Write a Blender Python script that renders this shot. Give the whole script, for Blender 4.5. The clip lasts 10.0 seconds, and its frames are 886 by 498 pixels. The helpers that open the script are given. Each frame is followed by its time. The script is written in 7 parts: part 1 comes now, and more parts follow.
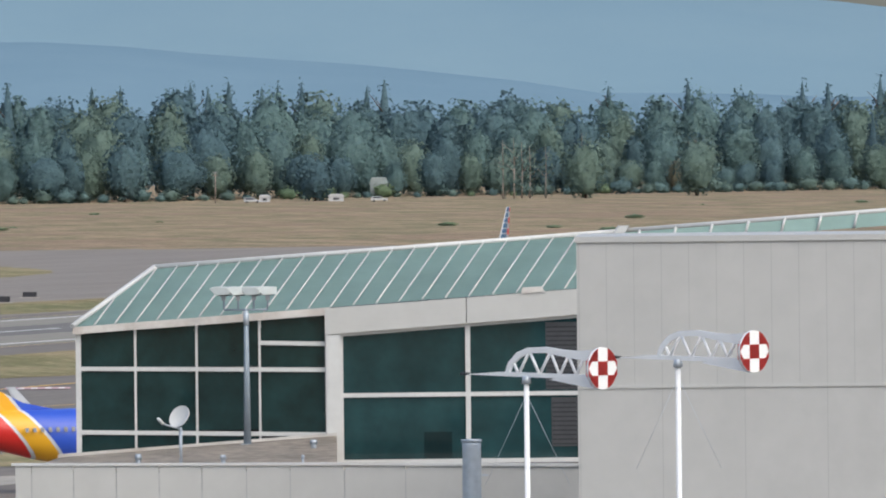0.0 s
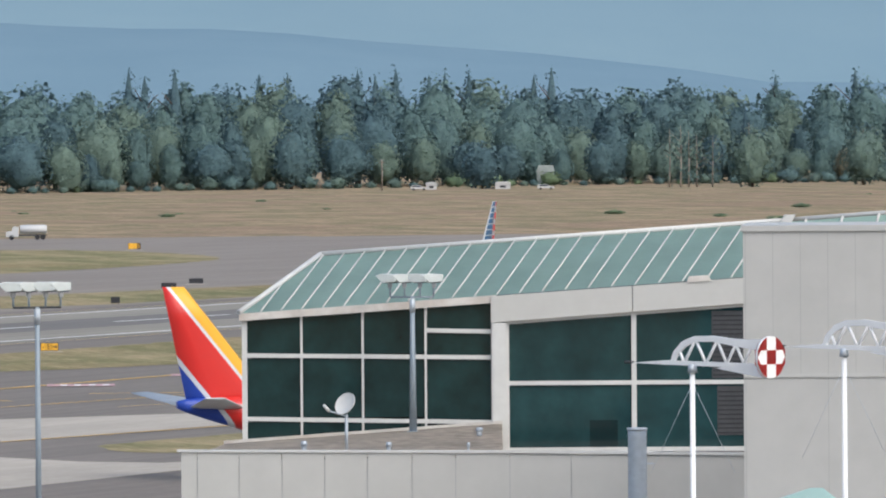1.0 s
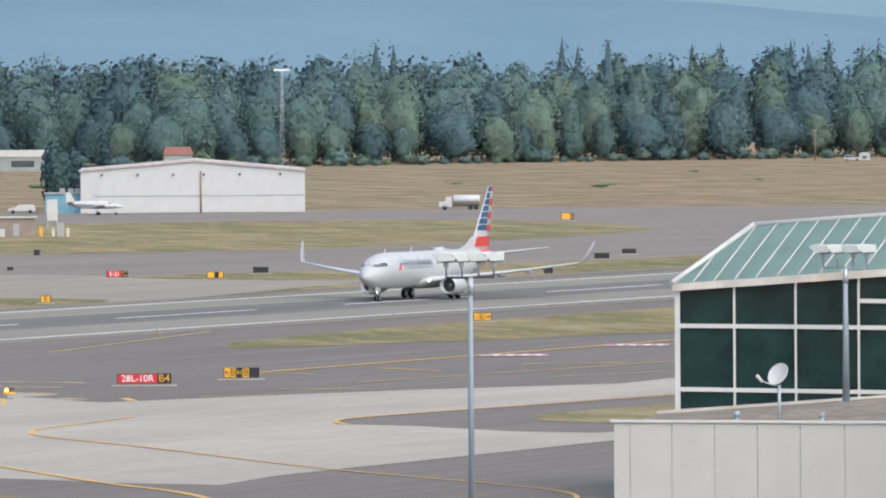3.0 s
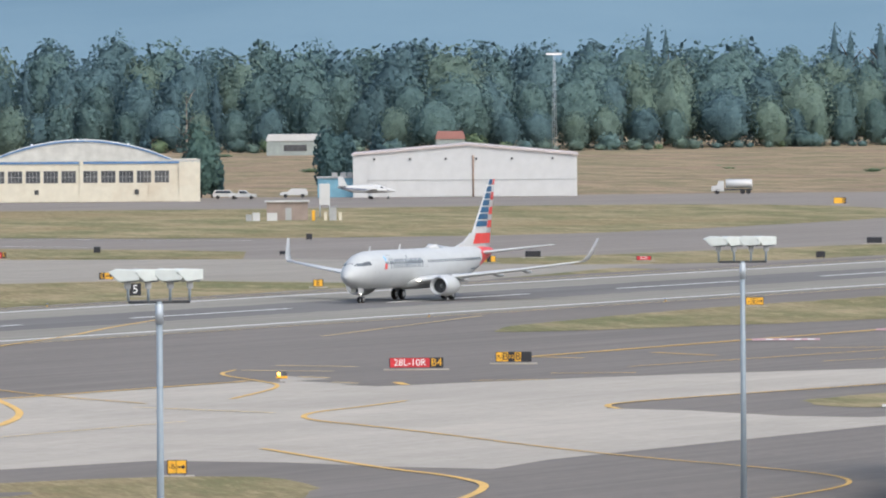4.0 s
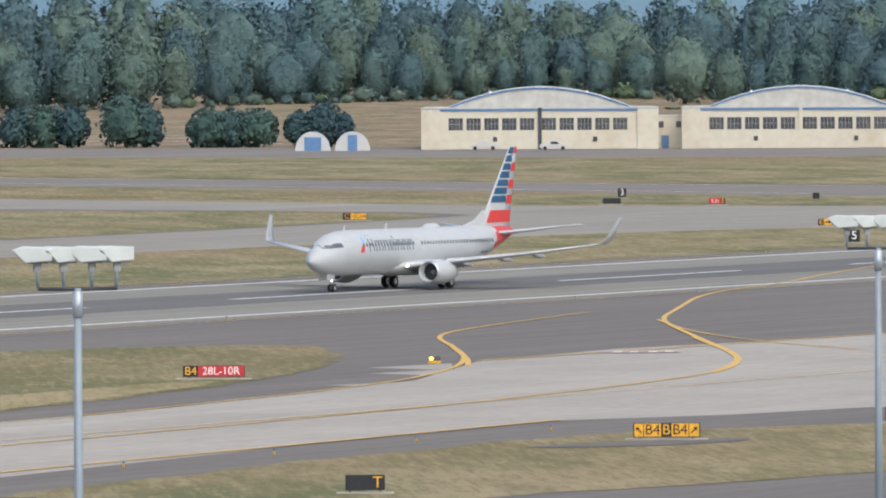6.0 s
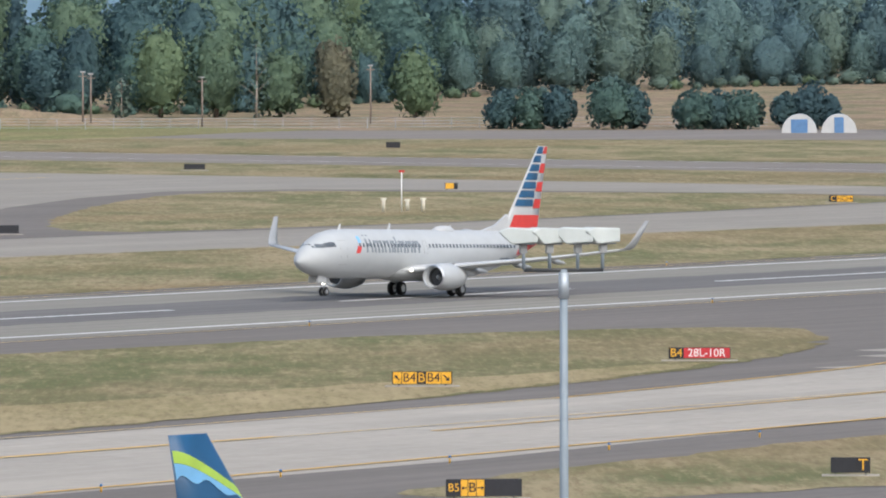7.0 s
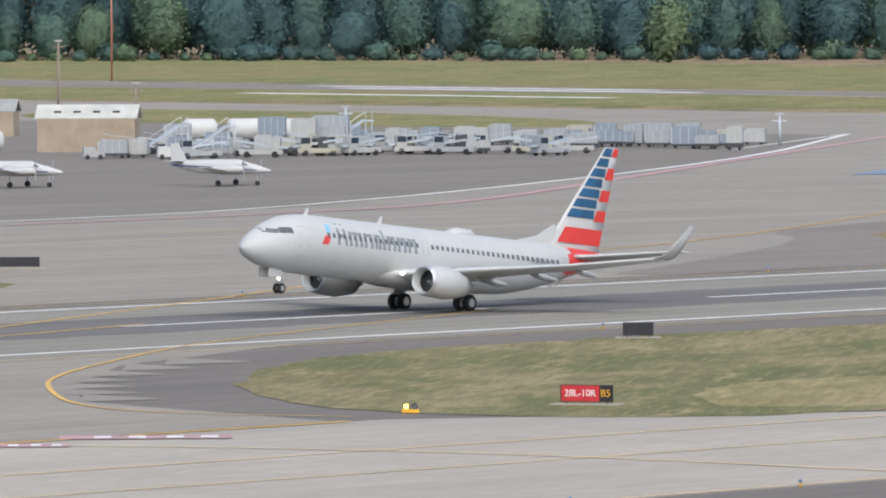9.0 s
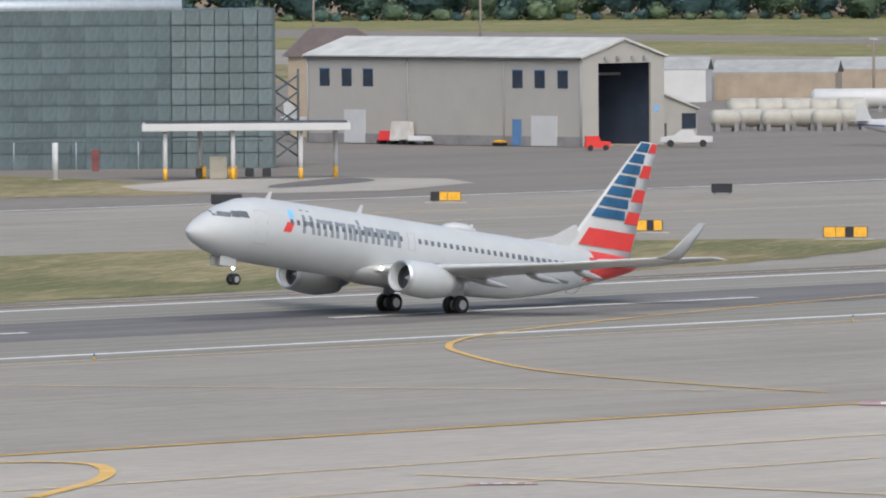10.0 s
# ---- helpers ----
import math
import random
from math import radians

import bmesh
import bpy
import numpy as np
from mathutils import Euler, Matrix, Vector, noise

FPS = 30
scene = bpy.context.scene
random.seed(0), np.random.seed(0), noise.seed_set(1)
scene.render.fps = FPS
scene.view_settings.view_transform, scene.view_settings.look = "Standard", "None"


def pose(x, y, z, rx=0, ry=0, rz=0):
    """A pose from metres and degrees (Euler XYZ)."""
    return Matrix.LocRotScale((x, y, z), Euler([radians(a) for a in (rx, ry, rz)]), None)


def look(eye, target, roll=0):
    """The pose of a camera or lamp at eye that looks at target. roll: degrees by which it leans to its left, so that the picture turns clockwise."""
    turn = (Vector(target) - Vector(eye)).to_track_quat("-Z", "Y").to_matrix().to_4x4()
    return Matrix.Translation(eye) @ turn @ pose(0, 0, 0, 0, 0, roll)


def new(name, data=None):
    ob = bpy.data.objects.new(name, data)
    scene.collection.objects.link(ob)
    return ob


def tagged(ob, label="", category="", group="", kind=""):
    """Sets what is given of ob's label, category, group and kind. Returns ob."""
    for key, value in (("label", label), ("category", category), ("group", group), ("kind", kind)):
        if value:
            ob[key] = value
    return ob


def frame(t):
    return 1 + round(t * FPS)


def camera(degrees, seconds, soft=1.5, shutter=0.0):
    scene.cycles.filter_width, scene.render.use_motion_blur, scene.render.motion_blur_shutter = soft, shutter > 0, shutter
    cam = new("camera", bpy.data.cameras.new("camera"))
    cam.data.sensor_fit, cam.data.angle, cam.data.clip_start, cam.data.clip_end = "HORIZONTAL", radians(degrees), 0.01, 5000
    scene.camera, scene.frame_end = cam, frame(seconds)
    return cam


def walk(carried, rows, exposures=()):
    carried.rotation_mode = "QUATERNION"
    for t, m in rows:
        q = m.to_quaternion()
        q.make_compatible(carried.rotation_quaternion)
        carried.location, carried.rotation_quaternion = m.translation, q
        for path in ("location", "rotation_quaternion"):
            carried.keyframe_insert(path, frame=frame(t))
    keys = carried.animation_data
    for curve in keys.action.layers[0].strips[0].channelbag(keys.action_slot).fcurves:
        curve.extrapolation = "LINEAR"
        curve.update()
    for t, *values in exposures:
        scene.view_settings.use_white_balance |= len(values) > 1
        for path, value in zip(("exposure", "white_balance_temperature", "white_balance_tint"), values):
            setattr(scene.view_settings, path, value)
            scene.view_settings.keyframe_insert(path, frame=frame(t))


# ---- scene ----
from mathutils.geometry import tessellate_polygon

# ---- camera: stands on a roof deck and pans after the airliner through a long lens ----
EYE = (0.0, 0.0, 23.36)
cam = camera(5.573, 10.0, 2.0)
PAN = [(0, 18.493, -0.751, 0.62), (0.5, 19.018, -0.786, 0.48), (1, 19.544, -0.818, 0.39), (1.5, 20.191, -0.863, 0.25),
       (2, 20.711, -0.913, 0.27), (3.5, 23.146, -1.028, 0.40), (4, 23.983, -1.076, 0.37), (4.5, 25.005, -1.125, 0.22),
       (5, 26.113, -1.222, 0.31), (5.5, 27.128, -1.311, 0.30), (6, 28.510, -1.392, 0.25), (7.5, 33.255, -1.558, 0.15),
       (8, 35.176, -1.638, 0.29), (8.5, 37.492, -1.709, 0.37), (9, 39.813, -1.803, 0.25), (9.5, 42.438, -1.929, 0.38),
       (10, 45.431, -2.038, 0.39)]
walk(cam, [(t, pose(*EYE, 90 + tilt, lean, a - 90)) for t, a, tilt, lean in PAN],
     [(0, 0.36), (1.5, 0.48), (3.5, 0.60), (4.5, 0.52), (6, 0.43), (7.5, 0.54), (8, 0.57), (9, 0.47), (10, 0.36)])

# ---- light: high thin overcast ----
world = bpy.data.worlds.new("world")
scene.world = world
world.use_nodes = True
wn = world.node_tree
sky = wn.nodes.new("ShaderNodeTexSky")
sky.sky_type, sky.sun_disc = "NISHITA", False
sky.sun_elevation, sky.sun_rotation = radians(48), radians(214)
sky.air_density, sky.dust_density, sky.ozone_density = 1.0, 3.0, 1.0
wn.links.new(sky.outputs[0], wn.nodes["Background"].inputs[0])
wn.nodes["Background"].inputs[1].default_value = 0.15
sun = new("sun", bpy.data.lights.new("sun", "SUN"))
sun.data.energy, sun.data.angle, sun.data.color = 1.2, radians(75), (0.94, 0.98, 0.94)
SUN_AZ = radians(-124)
sun.matrix_world = look((math.cos(SUN_AZ) * 60, math.sin(SUN_AZ) * 60, 75), (0, 0, 0))


# ---- materials ----
def node_mat(name):
    m = bpy.data.materials.new(name)
    m.use_nodes = True
    nt = m.node_tree
    return m, nt, nt.nodes["Principled BSDF"]


def ramp_of(nt, fac, stops):
    r = nt.nodes.new("ShaderNodeValToRGB")
    while len(r.color_ramp.elements) < len(stops):
        r.color_ramp.elements.new(0.5)
    for e, (p, c) in zip(r.color_ramp.elements, stops):
        e.position, e.color = p, (*c, 1)
    nt.links.new(fac, r.inputs[0])
    return r.outputs[0]


def noise_of(nt, scale, detail=4, stretch=(1, 1, 1), rough=0.55, turn=0.0, axis=None):
    tc, mp, nz = (nt.nodes.new(k) for k in ("ShaderNodeTexCoord", "ShaderNodeMapping", "ShaderNodeTexNoise"))
    nt.links.new(tc.outputs["Object"], mp.inputs[0])
    nt.links.new(mp.outputs[0], nz.inputs["Vector"])
    mp.inputs["Scale"].default_value = stretch
    mp.inputs["Rotation"].default_value = (0, 0, turn)
    if axis is not None:  # stretched along a bearing
        mp.vector_type = "TEXTURE"
        mp.inputs["Scale"].default_value = tuple(1 / v for v in stretch)
        mp.inputs["Rotation"].default_value = (0, 0, radians(axis))
    nz.inputs["Scale"].default_value, nz.inputs["Detail"].default_value, nz.inputs["Roughness"].default_value = scale, detail, rough
    return nz.outputs["Fac"]


def mixed(nt, fac, a, b, kind="MIX"):
    n = nt.nodes.new("ShaderNodeMix")
    n.data_type, n.blend_type = "RGBA", kind
    for sock, v in ((n.inputs[0], fac), (n.inputs[6], a), (n.inputs[7], b)):
        if isinstance(v, (int, float)):
            sock.default_value = v
        elif isinstance(v, tuple):
            sock.default_value = (*v, 1)
        else:
            nt.links.new(v, sock)
    return n.outputs[2]


def surface(name, col, rough=0.6, metal=0.0, grain=3.0, stain=0.3, vary=0.18, bump=0.05, dirt=None, spec=0.5):
    """A paint, metal or masonry surface: base colour with broad stains and fine grain."""
    m, nt, p = node_mat(name)
    dark = tuple(c * (1 - vary) for c in col)
    lite = tuple(min(1, c * (1 + vary * 0.5)) for c in col)
    c = ramp_of(nt, noise_of(nt, grain, 5), [(0.3, dark), (0.7, lite)])
    if stain:
        d = dirt or tuple(x * 0.6 for x in col)
        f = ramp_of(nt, noise_of(nt, grain * 0.17, 6, rough=0.7), [(0.48, (0, 0, 0)), (0.8, (stain,) * 3)])
        c = mixed(nt, f, c, d)
    nt.links.new(c, p.inputs["Base Color"])
    p.inputs["Roughness"].default_value, p.inputs["Metallic"].default_value = rough, metal
    p.inputs["Specular IOR Level"].default_value = spec
    if bump:
        b = nt.nodes.new("ShaderNodeBump")
        b.inputs["Strength"].default_value, b.inputs["Distance"].default_value = bump, 0.02
        nt.links.new(noise_of(nt, grain * 4, 3), b.inputs["Height"])
        nt.links.new(b.outputs[0], p.inputs["Normal"])
    return m


def grass_mat(name, green, straw, brown, mix0, mix1):
    m, nt, p = node_mat(name)
    f1 = noise_of(nt, 0.06, 10, (0.40, 1.0, 1), 0.74, 0, 33)
    f2 = noise_of(nt, 0.26, 9, (0.22, 1.0, 1), 0.78, 0, 33)
    f3 = noise_of(nt, 0.012, 4, (0.7, 1.6, 1), 0.5, 0.3)
    a = ramp_of(nt, f1, [(mix0 - 0.03, green), (mix1 + 0.06, straw)])
    a = mixed(nt, ramp_of(nt, f3, [(0.48, (0, 0, 0)), (0.62, (0.6,) * 3)]), a, brown)
    a = mixed(nt, ramp_of(nt, f2, [(0.34, (0.45,) * 3), (0.47, (0, 0, 0))]), a, tuple(x * 0.75 for x in green))
    a = mixed(nt, ramp_of(nt, f2, [(0.54, (0, 0, 0)), (0.63, (0.6,) * 3)]), a, tuple(min(1, x * 1.22) for x in straw))
    tuft = noise_of(nt, 1.5, 6, (0.10, 1.0, 1), 0.75, 0, 33)
    a = mixed(nt, ramp_of(nt, tuft, [(0.34, (0.65,) * 3), (0.50, (0, 0, 0))]), a, tuple(x * 0.60 for x in brown))
    a = mixed(nt, ramp_of(nt, tuft, [(0.52, (0, 0, 0)), (0.68, (0.55,) * 3)]), a, tuple(min(1, x * 1.15) for x in straw))
    nt.links.new(a, p.inputs["Base Color"])
    p.inputs["Roughness"].default_value, p.inputs["Specular IOR Level"].default_value = 0.95, 0.1
    return m


def paved_mat(name, col, streak=0.0, joint=0.0):
    """Asphalt or concrete: stains, patches, streaks along the strip, slab joints."""
    m, nt, p = node_mat(name)
    c = ramp_of(nt, noise_of(nt, 0.9, 6, (0.6, 1.2, 1), 0.7), [(0.3, tuple(x * 0.86 for x in col)), (0.7, tuple(x * 1.1 for x in col))])
    c = mixed(nt, ramp_of(nt, noise_of(nt, 0.03, 6, (0.5, 1.4, 1), 0.6), [(0.42, (0, 0, 0)), (0.7, (0.55,) * 3)]), c, tuple(x * 0.78 for x in col))
    c = mixed(nt, ramp_of(nt, noise_of(nt, 0.05, 5, (0.25, 2.2, 1), 0.6, 0.1), [(0.5, (0, 0, 0)), (0.72, (0.5,) * 3)]), c, tuple(min(1, x * 1.22) for x in col))
    if streak:
        c = mixed(nt, ramp_of(nt, noise_of(nt, 0.6, 4, (0.012, 1.0, 1), 0.6), [(0.4, (0, 0, 0)), (0.7, (streak,) * 3)]), c, tuple(x * 0.5 for x in col))
    if joint:
        br = nt.nodes.new("ShaderNodeTexBrick")
        tc = nt.nodes.new("ShaderNodeTexCoord")
        nt.links.new(tc.outputs["Object"], br.inputs["Vector"])
        br.inputs["Scale"].default_value, br.inputs["Mortar Size"].default_value = 1.0, 0.035
        br.inputs["Brick Width"].default_value, br.inputs["Row Height"].default_value, br.offset = 7.5, 7.5, 0.0
        br.inputs["Color1"].default_value, br.inputs["Color2"].default_value, br.inputs["Mortar"].default_value = (1, 1, 1, 1), (0.93, 0.93, 0.93, 1), (joint,) * 3 + (1,)
        c = mixed(nt, 1.0, c, br.outputs["Color"], "MULTIPLY")
    nt.links.new(c, p.inputs["Base Color"])
    p.inputs["Roughness"].default_value, p.inputs["Specular IOR Level"].default_value = 0.9, 0.25
    return m


def leaf_mat(name, a, b):
    """Foliage: one tone for each tree, a little spread from leaf clump to leaf clump, shaded by the crown's rounded form."""
    m, nt, p = node_mat(name)
    g, tone, nrm = nt.nodes.new("ShaderNodeNewGeometry"), nt.nodes.new("ShaderNodeAttribute"), nt.nodes.new("ShaderNodeAttribute")
    tone.attribute_name, nrm.attribute_name = "tone", "crown_normal"
    mad = nt.nodes.new("ShaderNodeMath")
    mad.operation = "MULTIPLY_ADD"
    nt.links.new(g.outputs["Random Per Island"], mad.inputs[0])
    mad.inputs[1].default_value = 0.22
    nt.links.new(tone.outputs["Fac"], mad.inputs[2])
    c = ramp_of(nt, mad.outputs[0], [(0.0, a), (1.0, b)])
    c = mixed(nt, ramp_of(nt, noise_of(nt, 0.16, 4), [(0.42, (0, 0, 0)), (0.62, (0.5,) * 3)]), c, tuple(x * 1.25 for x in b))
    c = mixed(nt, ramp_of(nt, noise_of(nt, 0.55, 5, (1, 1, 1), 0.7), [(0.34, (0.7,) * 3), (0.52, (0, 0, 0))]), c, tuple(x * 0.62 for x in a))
    nt.links.new(c, p.inputs["Base Color"])
    p.inputs["Roughness"].default_value, p.inputs["Specular IOR Level"].default_value = 0.9, 0.05
    vt = nt.nodes.new("ShaderNodeVectorTransform")
    vt.vector_type, vt.convert_from, vt.convert_to = "NORMAL", "OBJECT", "WORLD"
    nt.links.new(nrm.outputs["Vector"], vt.inputs[0])
    nt.links.new(vt.outputs[0], p.inputs["Normal"])
    tl, mx = nt.nodes.new("ShaderNodeBsdfTranslucent"), nt.nodes.new("ShaderNodeMixShader")
    nt.links.new(c, tl.inputs["Color"])
    mx.inputs[0].default_value = 0.38
    nt.links.new(p.outputs[0], mx.inputs[1])
    nt.links.new(tl.outputs[0], mx.inputs[2])
    nt.links.new(mx.outputs[0], nt.nodes["Material Output"].inputs["Surface"])
    return m


def glow_mat(name, col, power):
    m, nt, p = node_mat(name)
    p.inputs["Base Color"].default_value = (*col, 1)
    p.inputs["Emission Color"].default_value, p.inputs["Emission Strength"].default_value = (*col, 1), power
    return m


GRASS = grass_mat("mown_grass", (0.140, 0.148, 0.066), (0.325, 0.262, 0.155), (0.265, 0.192, 0.105), 0.45, 0.525)
STRIP = grass_mat("strip_grass", (0.138, 0.146, 0.064), (0.318, 0.260, 0.150), (0.240, 0.182, 0.100), 0.47, 0.57)
FIELD = grass_mat("dry_field", (0.165, 0.158, 0.085), (0.350, 0.255, 0.165), (0.255, 0.172, 0.125), 0.46, 0.52)
STRAW = grass_mat("straw_verge", (0.230, 0.200, 0.095), (0.360, 0.290, 0.165), (0.300, 0.235, 0.130), 0.42, 0.50)
GREEN = grass_mat("green_verge", (0.150, 0.170, 0.062), (0.290, 0.255, 0.125), (0.25, 0.205, 0.105), 0.42, 0.62)
ASPHALT = paved_mat("asphalt", (0.192, 0.169, 0.149), 0.35)
TARMAC = paved_mat("tarmac", (0.245, 0.214, 0.188), 0.4)
APRON = paved_mat("apron_tarmac", (0.222, 0.196, 0.170), 0.2)
CONCRETE = paved_mat("concrete", (0.425, 0.385, 0.330), 0.12, 0.985)
TAN = paved_mat("tan_concrete", (0.326, 0.294, 0.250), 0.3, 0.975)
RUNWAY = paved_mat("runway_concrete", (0.285, 0.264, 0.224), 0.6)
RUBBER = paved_mat("rubbered_runway", (0.180, 0.168, 0.158), 0.6)
YELLOW = surface("yellow_line", (0.70, 0.43, 0.12), 0.8, grain=0.8, stain=0.5, dirt=(0.35, 0.25, 0.12))
PALE_Y = surface("worn_yellow_line", (0.74, 0.53, 0.24), 0.8, grain=0.8, stain=0.7, dirt=(0.50, 0.42, 0.29))
WHITEL = surface("white_line", (0.80, 0.79, 0.76), 0.8, grain=0.7, stain=0.25, dirt=(0.5, 0.48, 0.46))
PINK = surface("faded_red_line", (0.50, 0.30, 0.30), 0.8, grain=0.6, stain=0.6)
BLUEPAD = surface("faded_blue_mark", (0.22, 0.28, 0.38), 0.8, grain=0.5, stain=0.5)
WHITE = surface("white_paint", (0.52, 0.525, 0.525), 0.35, grain=1.2, stain=0.12, vary=0.05, bump=0)
FUSE = surface("silver_white_paint", (0.47, 0.487, 0.495), 0.58, 0.0, grain=0.8, stain=0.12, vary=0.05, bump=0)
WINGC = surface("pale_wing_paint", (0.52, 0.53, 0.535), 0.4, grain=0.8, stain=0.12, vary=0.05, bump=0)
GREYP = surface("grey_paint", (0.36, 0.37, 0.375), 0.4, grain=1.5, stain=0.15, vary=0.08, bump=0)
DARKG = surface("dark_grey", (0.055, 0.058, 0.062), 0.6, grain=2, stain=0.2, bump=0)
BLACK = surface("black_rubber", (0.018, 0.018, 0.02), 0.7, grain=4, stain=0.2, bump=0)
STEEL = surface("galvanised_steel", (0.48, 0.53, 0.58), 0.45, 0.35, grain=2.5, stain=0.3, vary=0.12, bump=0)
ALU = surface("bare_aluminium", (0.62, 0.63, 0.65), 0.3, 0.8, grain=2, stain=0.2, vary=0.08, bump=0)
RED = surface("red_paint", (0.66, 0.035, 0.03), 0.35, grain=1.0, stain=0.08, vary=0.06, bump=0)
CORAL = surface("coral_red_paint", (0.64, 0.050, 0.045), 0.35, grain=1.0, stain=0.08, vary=0.06, bump=0)
NAVY = surface("blue_paint", (0.018, 0.095, 0.205), 0.35, grain=0.9, stain=0.45, vary=0.25, bump=0, dirt=(0.02, 0.06, 0.14))
SKYB = surface("light_blue_paint", (0.20, 0.48, 0.78), 0.4, grain=1.0, stain=0.1, bump=0)
LETTER = surface("grey_lettering", (0.20, 0.225, 0.25), 0.5, grain=1.0, stain=0.1, bump=0)
PANE = surface("dark_cabin_glass", (0.12, 0.135, 0.15), 0.2, grain=1.0, stain=0, vary=0.3, bump=0)
SIGNY = surface("sign_yellow", (0.80, 0.42, 0.03), 0.5, grain=3, stain=0.15, bump=0)
SIGNR = surface("sign_red", (0.55, 0.03, 0.04), 0.5, grain=3, stain=0.15, bump=0)
SIGNK = surface("sign_black", (0.018, 0.019, 0.025), 0.6, grain=3, stain=0.15, bump=0)
SIGNW = surface("sign_white", (0.82, 0.82, 0.82), 0.5, grain=3, stain=0.1, bump=0)
BARK = surface("bark", (0.13, 0.10, 0.08), 0.9, grain=1.0, stain=0.4)
PALEBARK = surface("bleached_trunk", (0.34, 0.29, 0.25), 0.9, grain=1.0, stain=0.4)
# distance haze is painted into the leaf colours: bluish, the last four paler still
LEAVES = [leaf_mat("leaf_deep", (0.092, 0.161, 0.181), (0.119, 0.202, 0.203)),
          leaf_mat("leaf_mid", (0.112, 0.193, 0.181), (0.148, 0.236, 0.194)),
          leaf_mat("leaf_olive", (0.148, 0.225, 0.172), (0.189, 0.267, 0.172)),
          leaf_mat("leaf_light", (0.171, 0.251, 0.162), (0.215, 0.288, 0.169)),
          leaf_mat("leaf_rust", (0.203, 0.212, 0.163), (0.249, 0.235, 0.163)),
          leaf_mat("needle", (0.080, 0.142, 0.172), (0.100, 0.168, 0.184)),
          leaf_mat("hazed_leaf_deep", (0.122, 0.201, 0.231), (0.148, 0.234, 0.247)),
          leaf_mat("hazed_leaf_mid", (0.143, 0.228, 0.237), (0.174, 0.264, 0.247)),
          leaf_mat("hazed_leaf_olive", (0.172, 0.250, 0.229), (0.205, 0.283, 0.231)),
          leaf_mat("hazed_needle", (0.109, 0.182, 0.218), (0.130, 0.207, 0.231))]


# ---- shapes ----
def part(name, bm, material, parent=None, label=""):
    """Links a bmesh as one mesh object under a thing or a part."""
    bmesh.ops.recalc_face_normals(bm, faces=bm.faces)
    me = bpy.data.meshes.new(name)
    bm.to_mesh(me)
    bm.free()
    for mt in material if isinstance(material, (list, tuple)) else [material]:
        me.materials.append(mt)
    ob = new(name, me)
    ob.parent = parent
    return tagged(ob, label)


def thing(name, m, label, category, group="", kind=""):
    ob = new(name)
    ob.matrix_basis = m
    return tagged(ob, label, category, group, kind)


def spot(az, dist, turn=0.0, z=0.0):
    """A pose on the ground at that bearing and distance from the roof deck; its x runs to the right, its y away."""
    return pose(dist * math.cos(radians(az)), dist * math.sin(radians(az)), z, 0, 0, az - 90 + turn)


def box(x0, x1, y0, y1, z0, z1, bevel=0.0, bm=None):
    own = bm or bmesh.new()
    b = bmesh.new()
    vs = [b.verts.new((x, y, z)) for z in (z0, z1) for x, y in ((x0, y0), (x1, y0), (x1, y1), (x0, y1))]
    for f in ((3, 2, 1, 0), (4, 5, 6, 7), (0, 1, 5, 4), (1, 2, 6, 5), (2, 3, 7, 6), (3, 0, 4, 7)):
        b.faces.new([vs[i] for i in f])
    if bevel:
        bmesh.ops.bevel(b, geom=b.edges[:], offset=bevel, segments=2, affect="EDGES")
    return merge(own, b)


def merge(own, b, m=None):
    if m is not None:
        b.transform(m)
    tmp = bpy.data.meshes.new("tmp")
    b.to_mesh(tmp)
    b.free()
    own.from_mesh(tmp)
    bpy.data.meshes.remove(tmp)
    return own


def loft(rings, caps=True, bm=None, smooth=True):
    """A skin over rings of equally many points."""
    bm = bm or bmesh.new()
    rows = [[bm.verts.new(p) for p in r] for r in rings]
    n = len(rows[0])
    for a, b in zip(rows, rows[1:]):
        for i in range(n):
            bm.faces.new((a[i], a[(i + 1) % n], b[(i + 1) % n], b[i])).smooth = smooth
    if caps:
        bm.faces.new(rows[0][::-1])
        bm.faces.new(rows[-1])
    return bm


def tube(p0, p1, r0, r1=None, n=10, bm=None):
    p0, p1 = Vector(p0), Vector(p1)
    r1 = r0 if r1 is None else r1
    q = (p1 - p0).to_track_quat("Z", "Y")
    ring = lambda c, r: [c + q @ Vector((r * math.cos(6.28319 * i / n), r * math.sin(6.28319 * i / n), 0)) for i in range(n)]
    return loft([ring(p0, r0), ring(p1, r1)], bm=bm)


def prism(poly, y0, y1, bm=None):
    """An outline in x and z, given depth along y."""
    bm = bm or bmesh.new()
    a = [bm.verts.new((x, y0, z)) for x, z in poly]
    b = [bm.verts.new((x, y1, z)) for x, z in poly]
    bm.faces.new(a)
    bm.faces.new(b[::-1])
    for i in range(len(poly)):
        j = (i + 1) % len(poly)
        bm.faces.new((a[i], b[i], b[j], a[j]))
    return bm


def rounded(points, times=3):
    """Cuts the corners of a closed outline."""
    for _ in range(times):
        points = [tuple(p[k] * w + q[k] * (1 - w) for k in (0, 1)) for p, q in zip(points, points[1:] + points[:1]) for w in (0.75, 0.25)]
    return points


def eased(points, times=3):
    """Cuts the corners of an open line."""
    for _ in range(times):
        mid = [tuple(p[k] * w + q[k] * (1 - w) for k in (0, 1)) for p, q in zip(points, points[1:]) for w in (0.75, 0.25)]
        points = [points[0]] + mid + [points[-1]]
    return points


STACK = [0]


